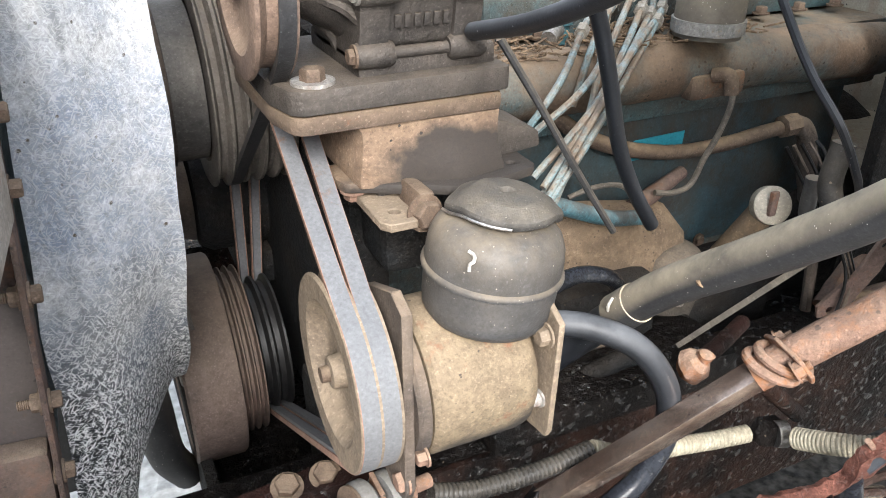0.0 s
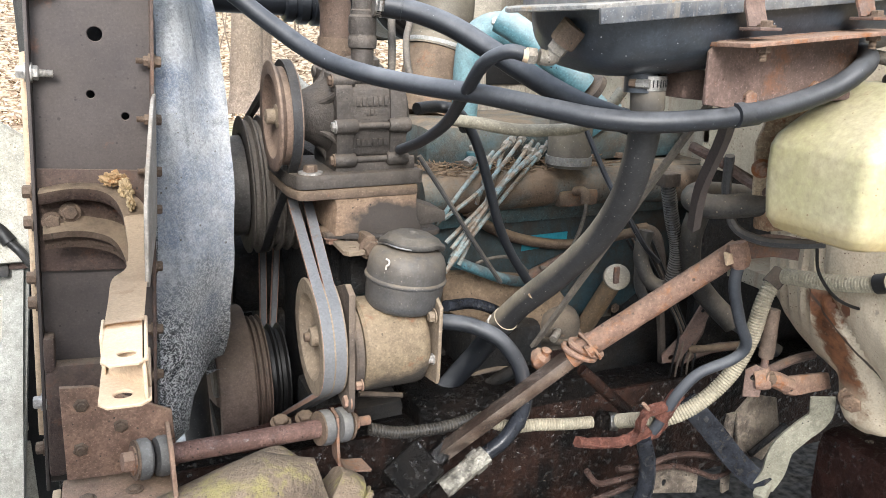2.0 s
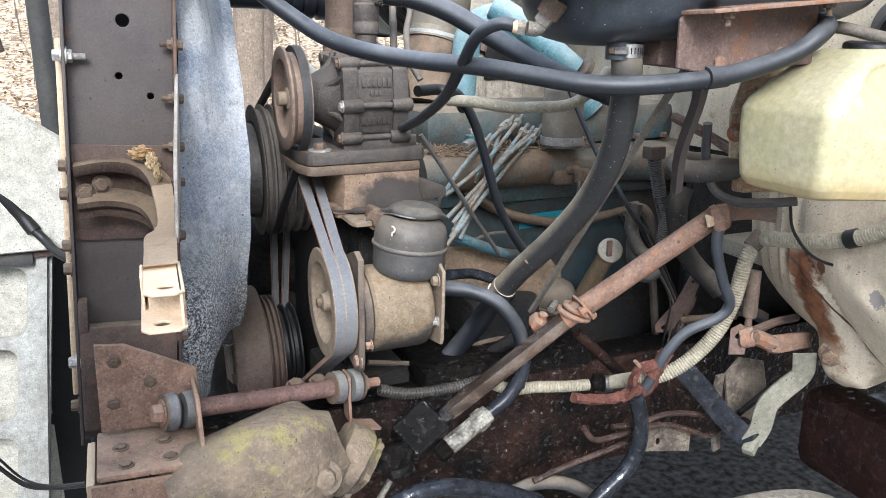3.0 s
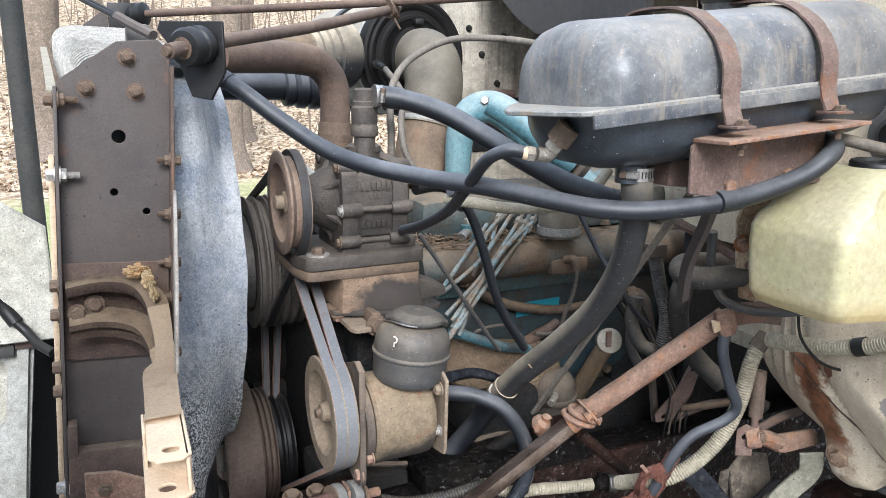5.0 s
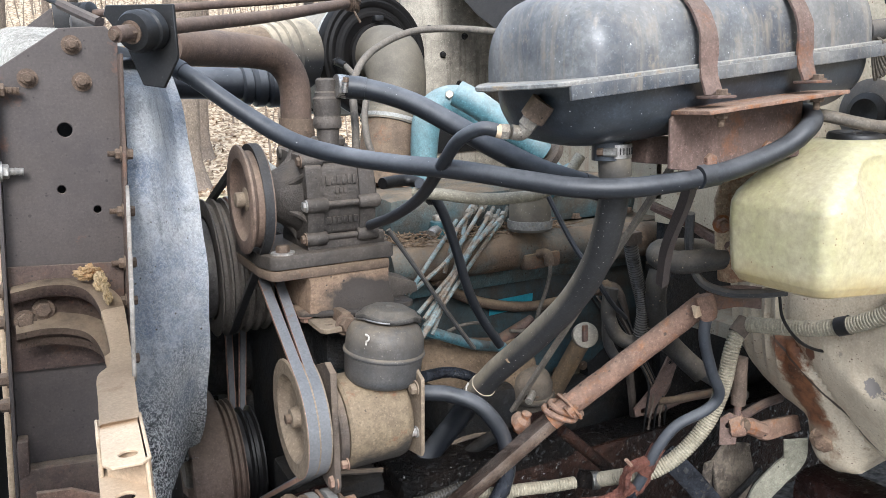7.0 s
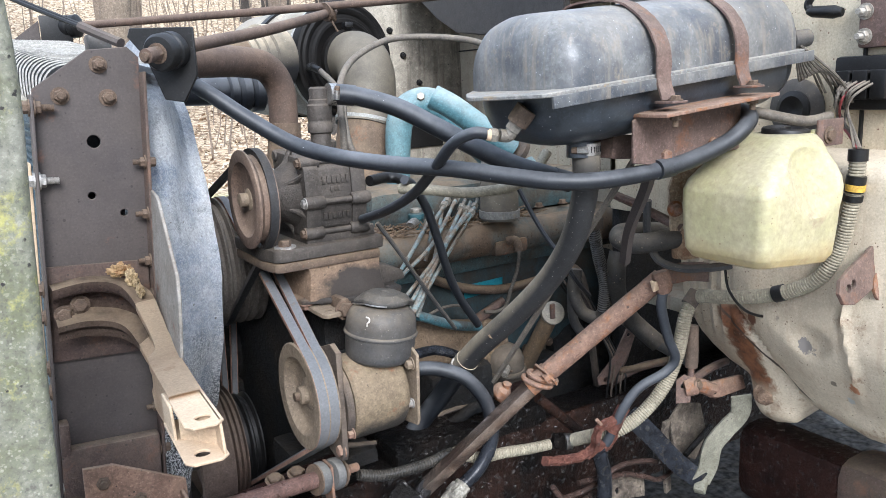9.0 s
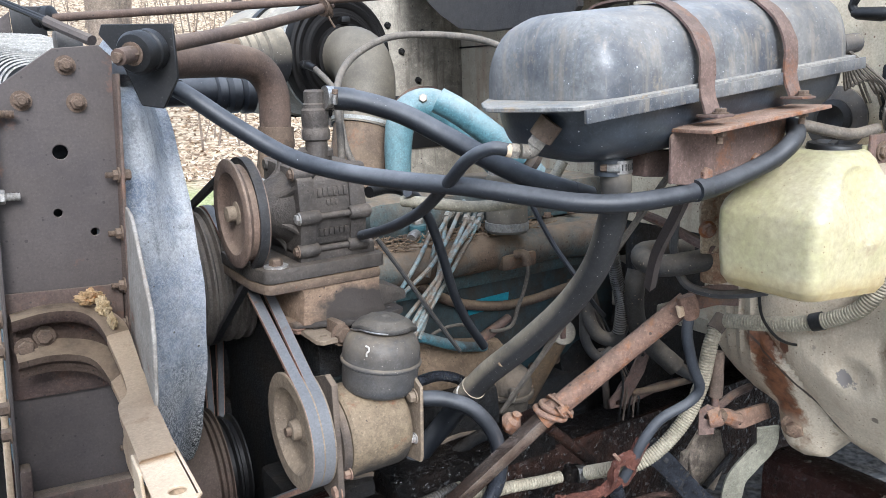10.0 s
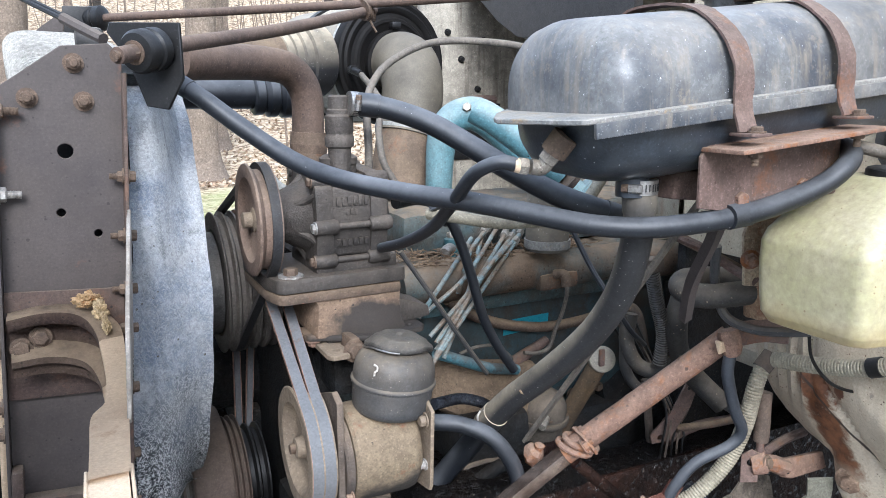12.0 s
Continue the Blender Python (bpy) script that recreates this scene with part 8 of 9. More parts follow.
solo("black_line", tube([(0.323, 0.600, 1.317), (0.366, 0.620, 1.317), (0.386, 0.600, 1.311), (0.379, 0.550, 1.293)], 0.009, 10, 6), cap_black, "short black hose at the compressor", "hose")
solo("loop_wire", tube([(0.56, 0.54, 1.32), (0.576, 0.516, 1.264), (0.588, 0.485, 1.213), (0.6, 0.45, 1.17), (0.636, 0.45, 1.12), (0.69, 0.48, 1.08)], 0.0042, 8, 6), rubber, "thin black cable behind the coolant hose", "cable")
solo("thin_tube", tube([(0.577, 0.300, 1.294), (0.594, 0.270, 1.282), (0.616, 0.240, 1.259), (0.610, 0.200, 1.253)], 0.006, 8, 5), rust_brown, "thin rusty rod beside the bottle", "rod")
solo("thin_tube", tube([(0.595, 0.250, 1.289), (0.606, 0.260, 1.240), (0.616, 0.250, 1.199), (0.632, 0.220, 1.187), (0.648, 0.180, 1.192), (0.670, 0.160, 1.196)], 0.006, 8, 6), can_grey, "thin grey vacuum line", "pipe")
hose([(0.652, 0.220, 1.235), (0.619, 0.240, 1.228), (0.594, 0.270, 1.222), (0.591, 0.300, 1.224), (0.623, 0.330, 1.225), (0.693, 0.360, 1.214), (0.771, 0.380, 1.200)], 0.0155, rubber_dirty, "black heater hose bending beside the bottle", "heater_hose")
hose([(0.706, 0.420, 1.167), (0.697, 0.420, 1.131), (0.724, 0.440, 1.074), (0.767, 0.450, 1.024), (0.804, 0.420, 0.978)], 0.017, rubber_dirty, "dirty black heater hose dropping behind the shaft", "heater_hose")
hose([(0.677, 0.500, 1.127), (0.671, 0.500, 1.083), (0.685, 0.490, 1.045), (0.705, 0.470, 1.038), (0.709, 0.450, 1.073)], 0.012, rubber_dirty, "dusty hose looped beside the engine", "heater_hose")
solo("corrugated_conduit", tube([(0.645, 0.420, 1.219), (0.668, 0.430, 1.160), (0.691, 0.440, 1.107), (0.695, 0.450, 1.056)], 0.011, 12, 8, ridge=0.14, pitch=0.0045), conduit_black, "black corrugated conduit with a clip", "conduit")
solo("conduit_clip", box(Vector((0.645, 0.420, 1.226)) - Vector((0.014, 0.012, 0.01)), Vector((0.645, 0.420, 1.226)) + Vector((0.014, 0.012, 0.01)), 0.003), cast_dark, "grey clip on the corrugated conduit", "clip")


def twigs():
    """Dead twigs, straw and needles lying on top of the head."""
    rnd = random.Random(12)
    bm = bmesh.new()
    for _ in range(330):
        x = rnd.uniform(0.37, 0.72)
        p = Vector((x, rnd.uniform(0.66, 0.76), 1.199 + rnd.uniform(0, 0.008)))
        a, n = rnd.uniform(0, 6.3), rnd.uniform(0.008, 0.035)
        q = p + Vector((math.cos(a) * n, math.sin(a) * n * 0.7, rnd.uniform(-0.002, 0.008)))
        tube([p, q], rnd.uniform(0.0006, 0.0016), 5, 2, bm=bm)
    return solo("twigs", bm, leaf_dry, "dry twigs and straw lying on the cylinder head", "debris", kind="stuff")


twigs()


def head_fittings():
    t = thing("head_fitting", (0.475, 0.735, 1.2), "small teal and steel fittings on the cylinder head", "pipe fitting")
    part("plug", lathe([(0.012, 0), (0.012, 0.02), (0.0155, 0.021), (0.0155, 0.03), (0.01, 0.032)], (0.486, 0.74, 1.195), (0, 0, 1), 16), teal, t)
    part("hex", hexbolt((0.486, 0.74, 1.226), (0, 0, 1), 0.011, 0.01, washer=False), brass, t)
    part("elbow", tube([(0.486, 0.74, 1.21), (0.466, 0.72, 1.212), (0.455, 0.71, 1.208)], 0.009, 10, 4), bare_steel, t)
    return t


head_fittings()


# ---- low in the bay: steering gear, harness and lines along the rail ----
def build_steering_gear():
    t = thing("steering_gear", (0.02, 0.36, 0.7), "dirt-crusted cast steering gear housing with yellow stains", "steering gear")
    rings = []
    a, b = Vector((-0.084, 0.340, 0.841)), Vector((0.109, 0.360, 0.885))
    d = (b - a).normalized()
    x, y, z = axes(d)
    n = (b - a).length
    for s, r, up in ((-0.1, 0.06, 0), (0.1, 0.072, 0), (0.45, 0.078, 0.004), (0.7, 0.074, 0.008), (0.88, 0.055, 0.0), (1.0, 0.04, -0.006)):
        c = a + d * n * s
        rings.append([c + (r * (1 + 0.1 * math.cos(3 * k * math.pi / 14))) * (math.cos(k * math.pi / 14) * x + math.sin(k * math.pi / 14) * y) for k in range(28)])
    bm = bmesh.new()
    skin(bm, rings)
    bmesh.ops.recalc_face_normals(bm, faces=bm.faces)
    part("housing", rough(bm, 0.008, 0.06), grease_yellow, t)
    top = Vector((0.055, 0.380, 0.929))
    bm = lathe([(0.07, -0.06), (0.045, -0.02), (0.02, 0.0), (0.008, 0.004)], top, (0.1, 0.1, 1), 20)
    part("peak", rough(bm, 0.006, 0.04), grease_yellow, t)
    c = Vector((0.132, 0.370, 0.836))
    part("end_cover", rough(lathe([(0.02, -0.03), (0.046, -0.028), (0.05, -0.01), (0.05, 0.006), (0.042, 0.012), (0.036, 0.024), (0.02, 0.028)], c, (0.75, -0.25, -0.6), 28), 0.003, 0.02), grease_yellow, t, "dirt-caked end cover")
    for k in range(5):
        a2 = k * 1.257 + 0.4
        x2, y2, z2 = axes((0.75, -0.25, -0.6))
        part("cover_bolt", hexbolt(c + z2 * 0.012 + (x2 * math.cos(a2) + y2 * math.sin(a2)) * 0.04, z2, 0.0085, 0.01), grease_yellow, t)
    part("adjuster", lathe([(0.02, 0.0), (0.022, 0.012), (0.014, 0.014), (0.012, 0.026), (0.004, 0.027)], Vector((0.081, 0.315, 0.856)), (-0.2, -0.9, 0.35), 20), grease_yellow, t, "yellow-stained adjuster nut")
    part("stub", rough(lathe([(0.016, 0), (0.02, 0.01), (0.02, 0.05), (0.014, 0.06)], Vector((0.165, 0.380, 0.823)), (1, 0.2, -0.1), 16), 0.003, 0.015), oily, t)
    return t


build_steering_gear()


def build_coupling():
    t = thing("shaft_coupling", (0.260, 0.430, 0.813), "black greasy steering shaft coupling, wet with oil", "coupling")
    low, up = Vector((0.224, 0.430, 0.790)), Vector((0.303, 0.452, 0.829))
    d = (up - low).normalized()
    n = Vector((-0.2, -0.7, 0.68))
    n = (n - n.dot(d) * d).normalized()
    v, c = n.cross(d), Vector((0.252, 0.42, 0.832))
    block = bevel(sheet([(-0.034, -0.03), (0.032, -0.03), (0.032, 0.03), (-0.034, 0.03)], [], c - n * 0.028, d, v, 0.052, 0.0), 0.006, 3)
    wet = surface("oil_film", (0.01, 0.0095, 0.009), (0.02, 0.016, 0.013), size=0.03, roughness=0.3, gloss=0.6, bump=0.45, grain=0.012, grime=0.15, gloss_spots=0.2)
    part("yoke_block", rough(block, 0.0012, 0.02), wet, t, "square black yoke block shining with oil")
    part("pinch_bolt", hexbolt(c + v * 0.03 - d * 0.012, v, 0.008, 0.008), wet, t)
    part("yoke", lathe([(0.018, -0.03), (0.024, -0.02), (0.022, 0.0)], low, d, 12), wet_black, t)
    part("sleeve", tube([low + d * 0.07, up + d * 0.02], 0.015, 8, 2), wet_black, t)
    part("pin", tube([low + Vector((-0.02, -0.01, -0.03)), low + Vector((-0.06, -0.02, -0.08))], 0.005, 8, 2), greasy_steel, t)
    return t


build_coupling()


def build_hose_end():
    t = thing("hydraulic_hose", (0.344, 0.420, 0.830), "hydraulic hose with a long greasy crimped steel end", "hose")
    a, b = Vector((0.365, 0.420, 0.838)), Vector((0.293, 0.410, 0.802))
    part("crimp", rough(tube([a, a.lerp(b, 0.3), a.lerp(b, 0.6), b], 0.0145, 12, 4), 0.002, 0.012), greasy_steel, t, "dirty steel crimped end")
    part("collar", lathe([(0.017, 0), (0.017, 0.018)], a.lerp(b, 0.1), b - a, 6), greasy_steel, t)
    part("hose", tube([a, (0.397, 0.420, 0.858), (0.422, 0.420, 0.896), (0.427, 0.420, 0.942)], 0.0115, 14, 6), rubber_wet, t)
    part("nut", lathe([(0.016, 0), (0.016, 0.02)], b, b - a, 6), oily, t)
    return t


build_hose_end()

harness = [(0.203, 0.460, 0.890), (0.249, 0.460, 0.875), (0.314, 0.460, 0.871), (0.372, 0.460, 0.876)]
solo("corrugated_conduit", tube(harness, 0.0095, 12, 8, ridge=0.16, pitch=0.005), conduit_black, "oily black corrugated conduit along the rail", "conduit")
solo("corrugated_conduit", tube([(0.372, 0.460, 0.876), (0.420, 0.455, 0.854), (0.469, 0.450, 0.850), (0.519, 0.445, 0.844), (0.559, 0.440, 0.842)], 0.0098, 12, 8, ridge=0.14, pitch=0.005), conduit, "beige corrugated conduit along the rail", "conduit")
solo("corrugated_conduit", tube([(0.580, 0.400, 0.860), (0.588, 0.360, 0.881), (0.613, 0.330, 0.894), (0.647, 0.310, 0.920), (0.683, 0.295, 0.964), (0.703, 0.285, 1.018), (0.712, 0.280, 1.075), (0.726, 0.280, 1.106)], 0.0115, 14, 8, ridge=0.12, pitch=0.0042), conduit, "beige corrugated wiring conduit rising beside the cab", "conduit")
solo("corrugated_conduit", tube([(0.733, 0.27, 1.115), (0.74, 0.212, 1.124), (0.748, 0.159, 1.136), (0.754, 0.116, 1.153), (0.758, 0.08, 1.178), (0.765, 0.059, 1.221), (0.765, 0.048, 1.270), (0.765, 0.042, 1.317), (0.765, 0.041, 1.347)], 0.0112, 14, 8, ridge=0.16, pitch=0.0042), conduit, "beige corrugated conduit below the washer bottle", "conduit")
for p, q, m, lab in (((0.721, 0.280, 1.100), (0.738, 0.278, 1.118), cast_dark, "grey joint between two conduits"), ((0.7495, 0.144, 1.141), (0.7515, 0.13, 1.147), cap_black, "black tape round the conduit"),
                     ((0.765, 0.044, 1.301), (0.765, 0.041, 1.323), cap_black, "black tape band on the conduit"), ((0.765, 0.044, 1.297), (0.765, 0.045, 1.289), cap_black, "black tape band on the conduit"),
                     ((0.765, 0.043, 1.303), (0.765, 0.042, 1.312), tape_yellow, "yellow tape band on the conduit"), ((0.765, 0.041, 1.343), (0.765, 0.041, 1.358), cap_black, "black tape at the end of the conduit")):
    solo("tape_band", tube([p, q], 0.0126 if m is not tape_yellow else 0.013, 14, 2), m, lab, "tape")
t = thing("rail_clip", (0.580, 0.430, 0.845), "greasy steel pipe clip on the harness", "clip")
part("block", rough(box(Vector((0.580, 0.430, 0.845)) - Vector((0.018, 0.012, 0.012)), Vector((0.580, 0.430, 0.845)) + Vector((0.016, 0.012, 0.014)), 0.004, (0, 20, 0)), 0.003, 0.01), oily, t)
part("band", lathe([(0.0115, -0.006), (0.014, -0.006), (0.014, 0.006), (0.0115, 0.006)], (0.584, 0.420, 0.848), (1, -0.4, 0), 16), stainless, t)
# blue-grey hose from the shaft head down to the rusty bracket
hose([(0.641, 0.260, 1.146), (0.640, 0.262, 1.113), (0.665, 0.270, 1.058), (0.687, 0.275, 1.019), (0.676, 0.285, 0.995), (0.633, 0.300, 0.974), (0.608, 0.310, 0.942), (0.596, 0.320, 0.906), (0.588, 0.330, 0.877)], 0.0078, slate_hose, "blue-grey rubber hose down beside the conduit", "fuel_hose")
t = thing("column_bracket", (0.637, 0.260, 1.158), "rusty bracket at the head of the steering shaft", "bracket")
part("socket", rough(lathe([(0.011, -0.018), (0.0135, -0.01), (0.0145, 0.004), (0.012, 0.016)], (0.641, 0.262, 1.157), (-0.2, 0.2, 1), 12), 0.002, 0.01), rust_orange, t)
part("arm", ribbon([(0.645, 0.262, 1.165), (0.694, 0.260, 1.164), (0.731, 0.250, 1.158)], 0.03, 0.004, (0, 0.3, 1)), rust_brown, t)
part("crumb", rough(box(Vector((0.625, 0.262, 1.153)) - Vector((0.006, 0.004, 0.007)), Vector((0.625, 0.262, 1.153)) + Vector((0.006, 0.004, 0.007)), 0.002), 0.004, 0.008), tan_arm, t)
t = thing("pipe_bracket", (0.566, 0.330, 0.890), "corroded red-brown bracket holding the lines", "bracket")
scaled = surface("scaled_rust", (0.2, 0.085, 0.062), (0.1, 0.045, 0.036), size=0.02, roughness=0.5, bump=0.8, grain=0.004, speck=0.5, speck_colour=(0.03, 0.015, 0.012), gloss_spots=0.2)
part("strap", rough(tube([(0.46, 0.33, 0.887), (0.5, 0.33, 0.876), (0.535, 0.33, 0.872), (0.558, 0.328, 0.874), (0.574, 0.325, 0.888)], 0.008, 8, 5), 0.003, 0.014), scaled, t, "scaly red-brown lower arm")
part("hose_collar", rough(tube([(0.592, 0.322, 0.9), (0.603, 0.318, 0.922), (0.613, 0.314, 0.94)], 0.0105, 12, 4), 0.002, 0.01), scaled, t, "rust-scaled collar round the hose")
part("return_bend", rough(tube([(0.597, 0.322, 0.905), (0.6, 0.326, 0.888), (0.588, 0.33, 0.872), (0.57, 0.332, 0.868)], 0.008, 10, 5), 0.002, 0.01), scaled, t)
part("hook", rough(ribbon([(0.593, 0.315, 0.924), (0.568, 0.315, 0.922), (0.556, 0.318, 0.908), (0.556, 0.322, 0.886), (0.545, 0.330, 0.870)], 0.014, 0.007, (0.2, 1, 0.3)), 0.003, 0.01), scaled, t, "rust-scaled hook")
part("pin", tube([(0.554, 0.315, 0.935), (0.568, 0.315, 0.919)], 0.003, 6, 2), rust_orange, t)
solo("rubber_tail", tube([(0.570, 0.330, 0.871), (0.583, 0.330, 0.830), (0.583, 0.330, 0.782), (0.562, 0.330, 0.742), (0.527, 0.330, 0.716), (0.497, 0.330, 0.693)], 0.0125, 12, 6), rubber_wet, "oil-streaked black hose hanging below the bracket", "hose")
line_wet = surface("line_wet", (0.1, 0.062, 0.05), (0.035, 0.024, 0.02), size=0.03, roughness=0.3, gloss=0.6, bump=0.4, speck=0.5, gloss_spots=0.15)
for run in ([(0.554, 0.36, 0.805), (0.605, 0.36, 0.8), (0.655, 0.36, 0.806), (0.715, 0.36, 0.795), (0.772, 0.36, 0.769), (0.83, 0.362, 0.74)], [(0.5, 0.36, 0.815), (0.52, 0.36, 0.79), (0.555, 0.36, 0.787), (0.61, 0.36, 0.79), (0.656, 0.36, 0.788), (0.705, 0.36, 0.768), (0.743, 0.36, 0.749), (0.772, 0.36, 0.752), (0.8, 0.362, 0.77)], [(0.42, 0.37, 0.735), (0.48, 0.37, 0.748), (0.56, 0.366, 0.763), (0.62, 0.366, 0.775)]):
    solo("brake_line", tube(run, 0.0048, 8, 6), line_wet, "thin oil-wet brown brake line", "brake line", "brake lines")
t = thing("line_bracket", (0.67, 0.39, 0.74), "tan mottled bracket plate below the brake lines", "bracket")
mottle = surface("mottled_mud", (0.2, 0.165, 0.13), (0.05, 0.04, 0.034), patch=0.3, size=0.03, dust=0.3, roughness=0.7, bump=0.8, grain=0.006, speck=0.8)
part("plate", rough(sheet([(0.0, 0.0), (0.11, -0.022), (0.115, 0.012), (0.06, 0.034), (0.0, 0.036)], [(0.05, 0.008, 0.006)], (0.615, 0.385, 0.735), (1, 0, 0), (0, 0.2, 1), 0.006, 0.001), 0.003, 0.02), mottle, t)
part("leg", rough(ribbon([(0.775, 0.372, 0.85), (0.772, 0.37, 0.79), (0.778, 0.368, 0.71)], 0.018, 0.005, (1, 0.2, 0)), 0.002, 0.02), mottle, t, "mud-spotted upright leg")
part("panel", rough(sheet([(0.0, 0.02), (0.03, 0.045), (0.085, 0.03), (0.09, -0.03), (0.05, -0.07), (0.0, -0.04)], [], (0.798, 0.385, 0.82), (1, 0, 0), (0, 0.2, 1), 0.006, 0.001), 0.004, 0.02), mottle, t, "mottled grey-brown panel")
solo("linkage_rod", tube([(0.808, 0.355, 0.779), (0.845, 0.357, 0.797), (0.882, 0.36, 0.814)], 0.0055, 8, 3), wet_black, "black oily rod beside the earth strap", "rod")
solo("lower_hose", tube([(0.166, 0.300, 0.800), (0.206, 0.300, 0.811), (0.256, 0.300, 0.806), (0.335, 0.320, 0.768), (0.413, 0.340, 0.718)], 0.012, 12, 6), rubber_wet, "wet black hose low in the bay", "hose")
solo("lower_hose", tube([(0.401, 0.400, 0.703), (0.441, 0.400, 0.709), (0.499, 0.400, 0.694), (0.550, 0.400, 0.658), (0.580, 0.400, 0.624)], 0.011, 12, 6), can_grey, "grey hose low in the bay", "hose")
t = thing("earth_strap", (0.781, 0.295, 0.763), "flat braided earth strap, oily and green-stained", "earth strap")
part("lower_run", ribbon([(0.668, 0.360, 0.899), (0.707, 0.340, 0.851), (0.747, 0.320, 0.798), (0.781, 0.295, 0.763)], 0.034, 0.004, (0.67, -0.32, 0.65)), rubber_wet, t, "black oily braid")
part("upper_run", ribbon([(0.781, 0.297, 0.760), (0.791, 0.290, 0.789), (0.790, 0.280, 0.833), (0.813, 0.270, 0.863), (0.833, 0.260, 0.888), (0.822, 0.250, 0.927)], 0.034, 0.004, (0.8, -0.4, -0.25)), braid, t, "pale dusty braid")
part("fold", rough(box((0.764, 0.285, 0.749), (0.797, 0.305, 0.764), 0.004, (0, -30, 25)), 0.0015, 0.01), braid, t)
t = thing("clutch_linkage", (0.761, 0.300, 0.945), "rusty clutch linkage with clevis and rod", "linkage")
c = Vector((0.804, 0.272, 0.944))
A, B, E = Vector((0.78, 0.285, 0.937)), Vector((0.862, 0.282, 0.93)), Vector((0.738, 0.287, 0.955))
u = (B - A).normalized()
part("arm", rough(bevel(sheet([(0.0, -0.015), (0.012, -0.019), (0.083, -0.012), (0.085, 0.013), (0.0, 0.011)], [], A + Vector((0, 0.006, 0)), u, (-0.06, 0.35, 0.93), 0.013, 0.0), 0.003), 0.0015, 0.02), rust_orange, t, "rusty flat lever arm")
part("neck", rough(tube([E, E.lerp(A, 0.5) + Vector((0, 0, 0.004)), A + u * 0.008], 0.011, 8, 4, end=0.0135), 0.002, 0.012), rust_orange, t, "rusty neck between eye and arm")
part("eye", rough(lathe([(0.006, -0.011), (0.0165, -0.01), (0.0175, 0.0), (0.0165, 0.01), (0.006, 0.011)], E, (0.75, -0.6, 0.2), 20), 0.002, 0.012), rust_orange, t, "rusty rod eye")
part("eye_pin", hexbolt(E + Vector((0.002, -0.012, 0.004)), (0.2, -0.95, 0.2), 0.008, 0.007), rusty_bolt, t)
part("clevis_ear", sheet([(-0.012, -0.03), (0.012, -0.03), (0.013, 0.012), (0.0, 0.02), (-0.013, 0.012)], [(0.0, 0.0, 0.005)], E + Vector((-0.012, 0.004, 0.002)), (0.75, -0.6, 0.1), (0.05, 0.0, 1), 0.004), rust_brown, t)
part("rod_neck", tube([E + Vector((0, 0, 0.012)), (0.738, 0.286, 0.99)], 0.0055, 10, 2), rust_brown, t)
part("rod", rough(tube([(0.738, 0.286, 0.988), (0.739, 0.286, 1.02), (0.741, 0.288, 1.06)], 0.0105, 12, 4), 0.001, 0.02), surface("rod_dust", (0.15, 0.105, 0.08), (0.09, 0.064, 0.05), size=0.03, dust=0.5, roughness=0.75, bump=0.4, speck=0.4), t, "dusty brown upper rod")
part("cross_link", tube([(0.770, 0.310, 0.950), (0.842, 0.330, 0.949), (0.896, 0.340, 0.945)], 0.007, 8, 3), rust_brown, t)
t = thing("clutch_lever", (0.764, 0.020, 1.173), "rusty slotted lever with a large round washer", "lever")
out = [(0.0, 0.0), (0.006, 0.016), (0.025, 0.026), (0.07, 0.042), (0.14, 0.072), (0.14, 0.03), (0.1, 0.004), (0.06, -0.012), (0.03, -0.02), (0.008, -0.016)]
part("plate", sheet(out, [(0.022, 0.003, 0.0055), (0.034, 0.007, 0.0055)], (0.689, 0.015, 1.180), (1, 0, 0), (0, 0.2, 1), 0.006), rust_brown, t)
part("washer", lathe([(0.006, 0), (0.024, 0), (0.024, 0.004), (0.006, 0.005)], (0.787, 0.010, 1.175), (0, -1, 0.2), 24), rust_orange, t)

# fuel pump on the engine side, behind the coolant hose
t = thing("fuel_pump", (0.61, 0.66, 0.93), "dirt-coated grey fuel pump on the engine side", "fuel pump")
dirt = surface("pump_dirt", (0.11, 0.095, 0.078), (0.07, 0.06, 0.05), size=0.04, dust=0.9, dust_colour=(0.26, 0.2, 0.14), roughness=0.8, bump=0.7, speck=0.5)
part("lower_body", rough(lathe([(0.02, -0.06), (0.034, -0.055), (0.038, -0.02), (0.038, 0.0)], (0.61, 0.645, 0.905), (0, -0.1, 1), 28), 0.002, 0.02), dirt, t)
part("rim", lathe([(0.03, 0.0), (0.046, 0.0005), (0.047, 0.003), (0.047, 0.008), (0.046, 0.0105), (0.03, 0.011)], (0.61, 0.645, 0.905), (0, -0.1, 1), 32), dirt, t, "clamped flange rim")
part("dome", rough(lathe([(0.042, 0.011), (0.041, 0.03), (0.034, 0.046), (0.02, 0.054), (0.004, 0.056)], (0.61, 0.645, 0.905), (0, -0.1, 1), 28), 0.0015, 0.02), dirt, t, "dusty domed top")
for k in range(6):
    part("rim_screw", hexbolt((0.61 + 0.042 * math.cos(k * 1.047 + 0.3), 0.645 + 0.042 * math.sin(k * 1.047 + 0.3), 0.9165), (0, -0.1, 1), 0.0045, 0.004, washer=False), rusty_bolt, t)
part("outlet", tube([(0.59, 0.61, 0.925), (0.578, 0.585, 0.935), (0.56, 0.57, 0.93)], 0.0065, 10, 4), brass, t, "dull brass outlet")

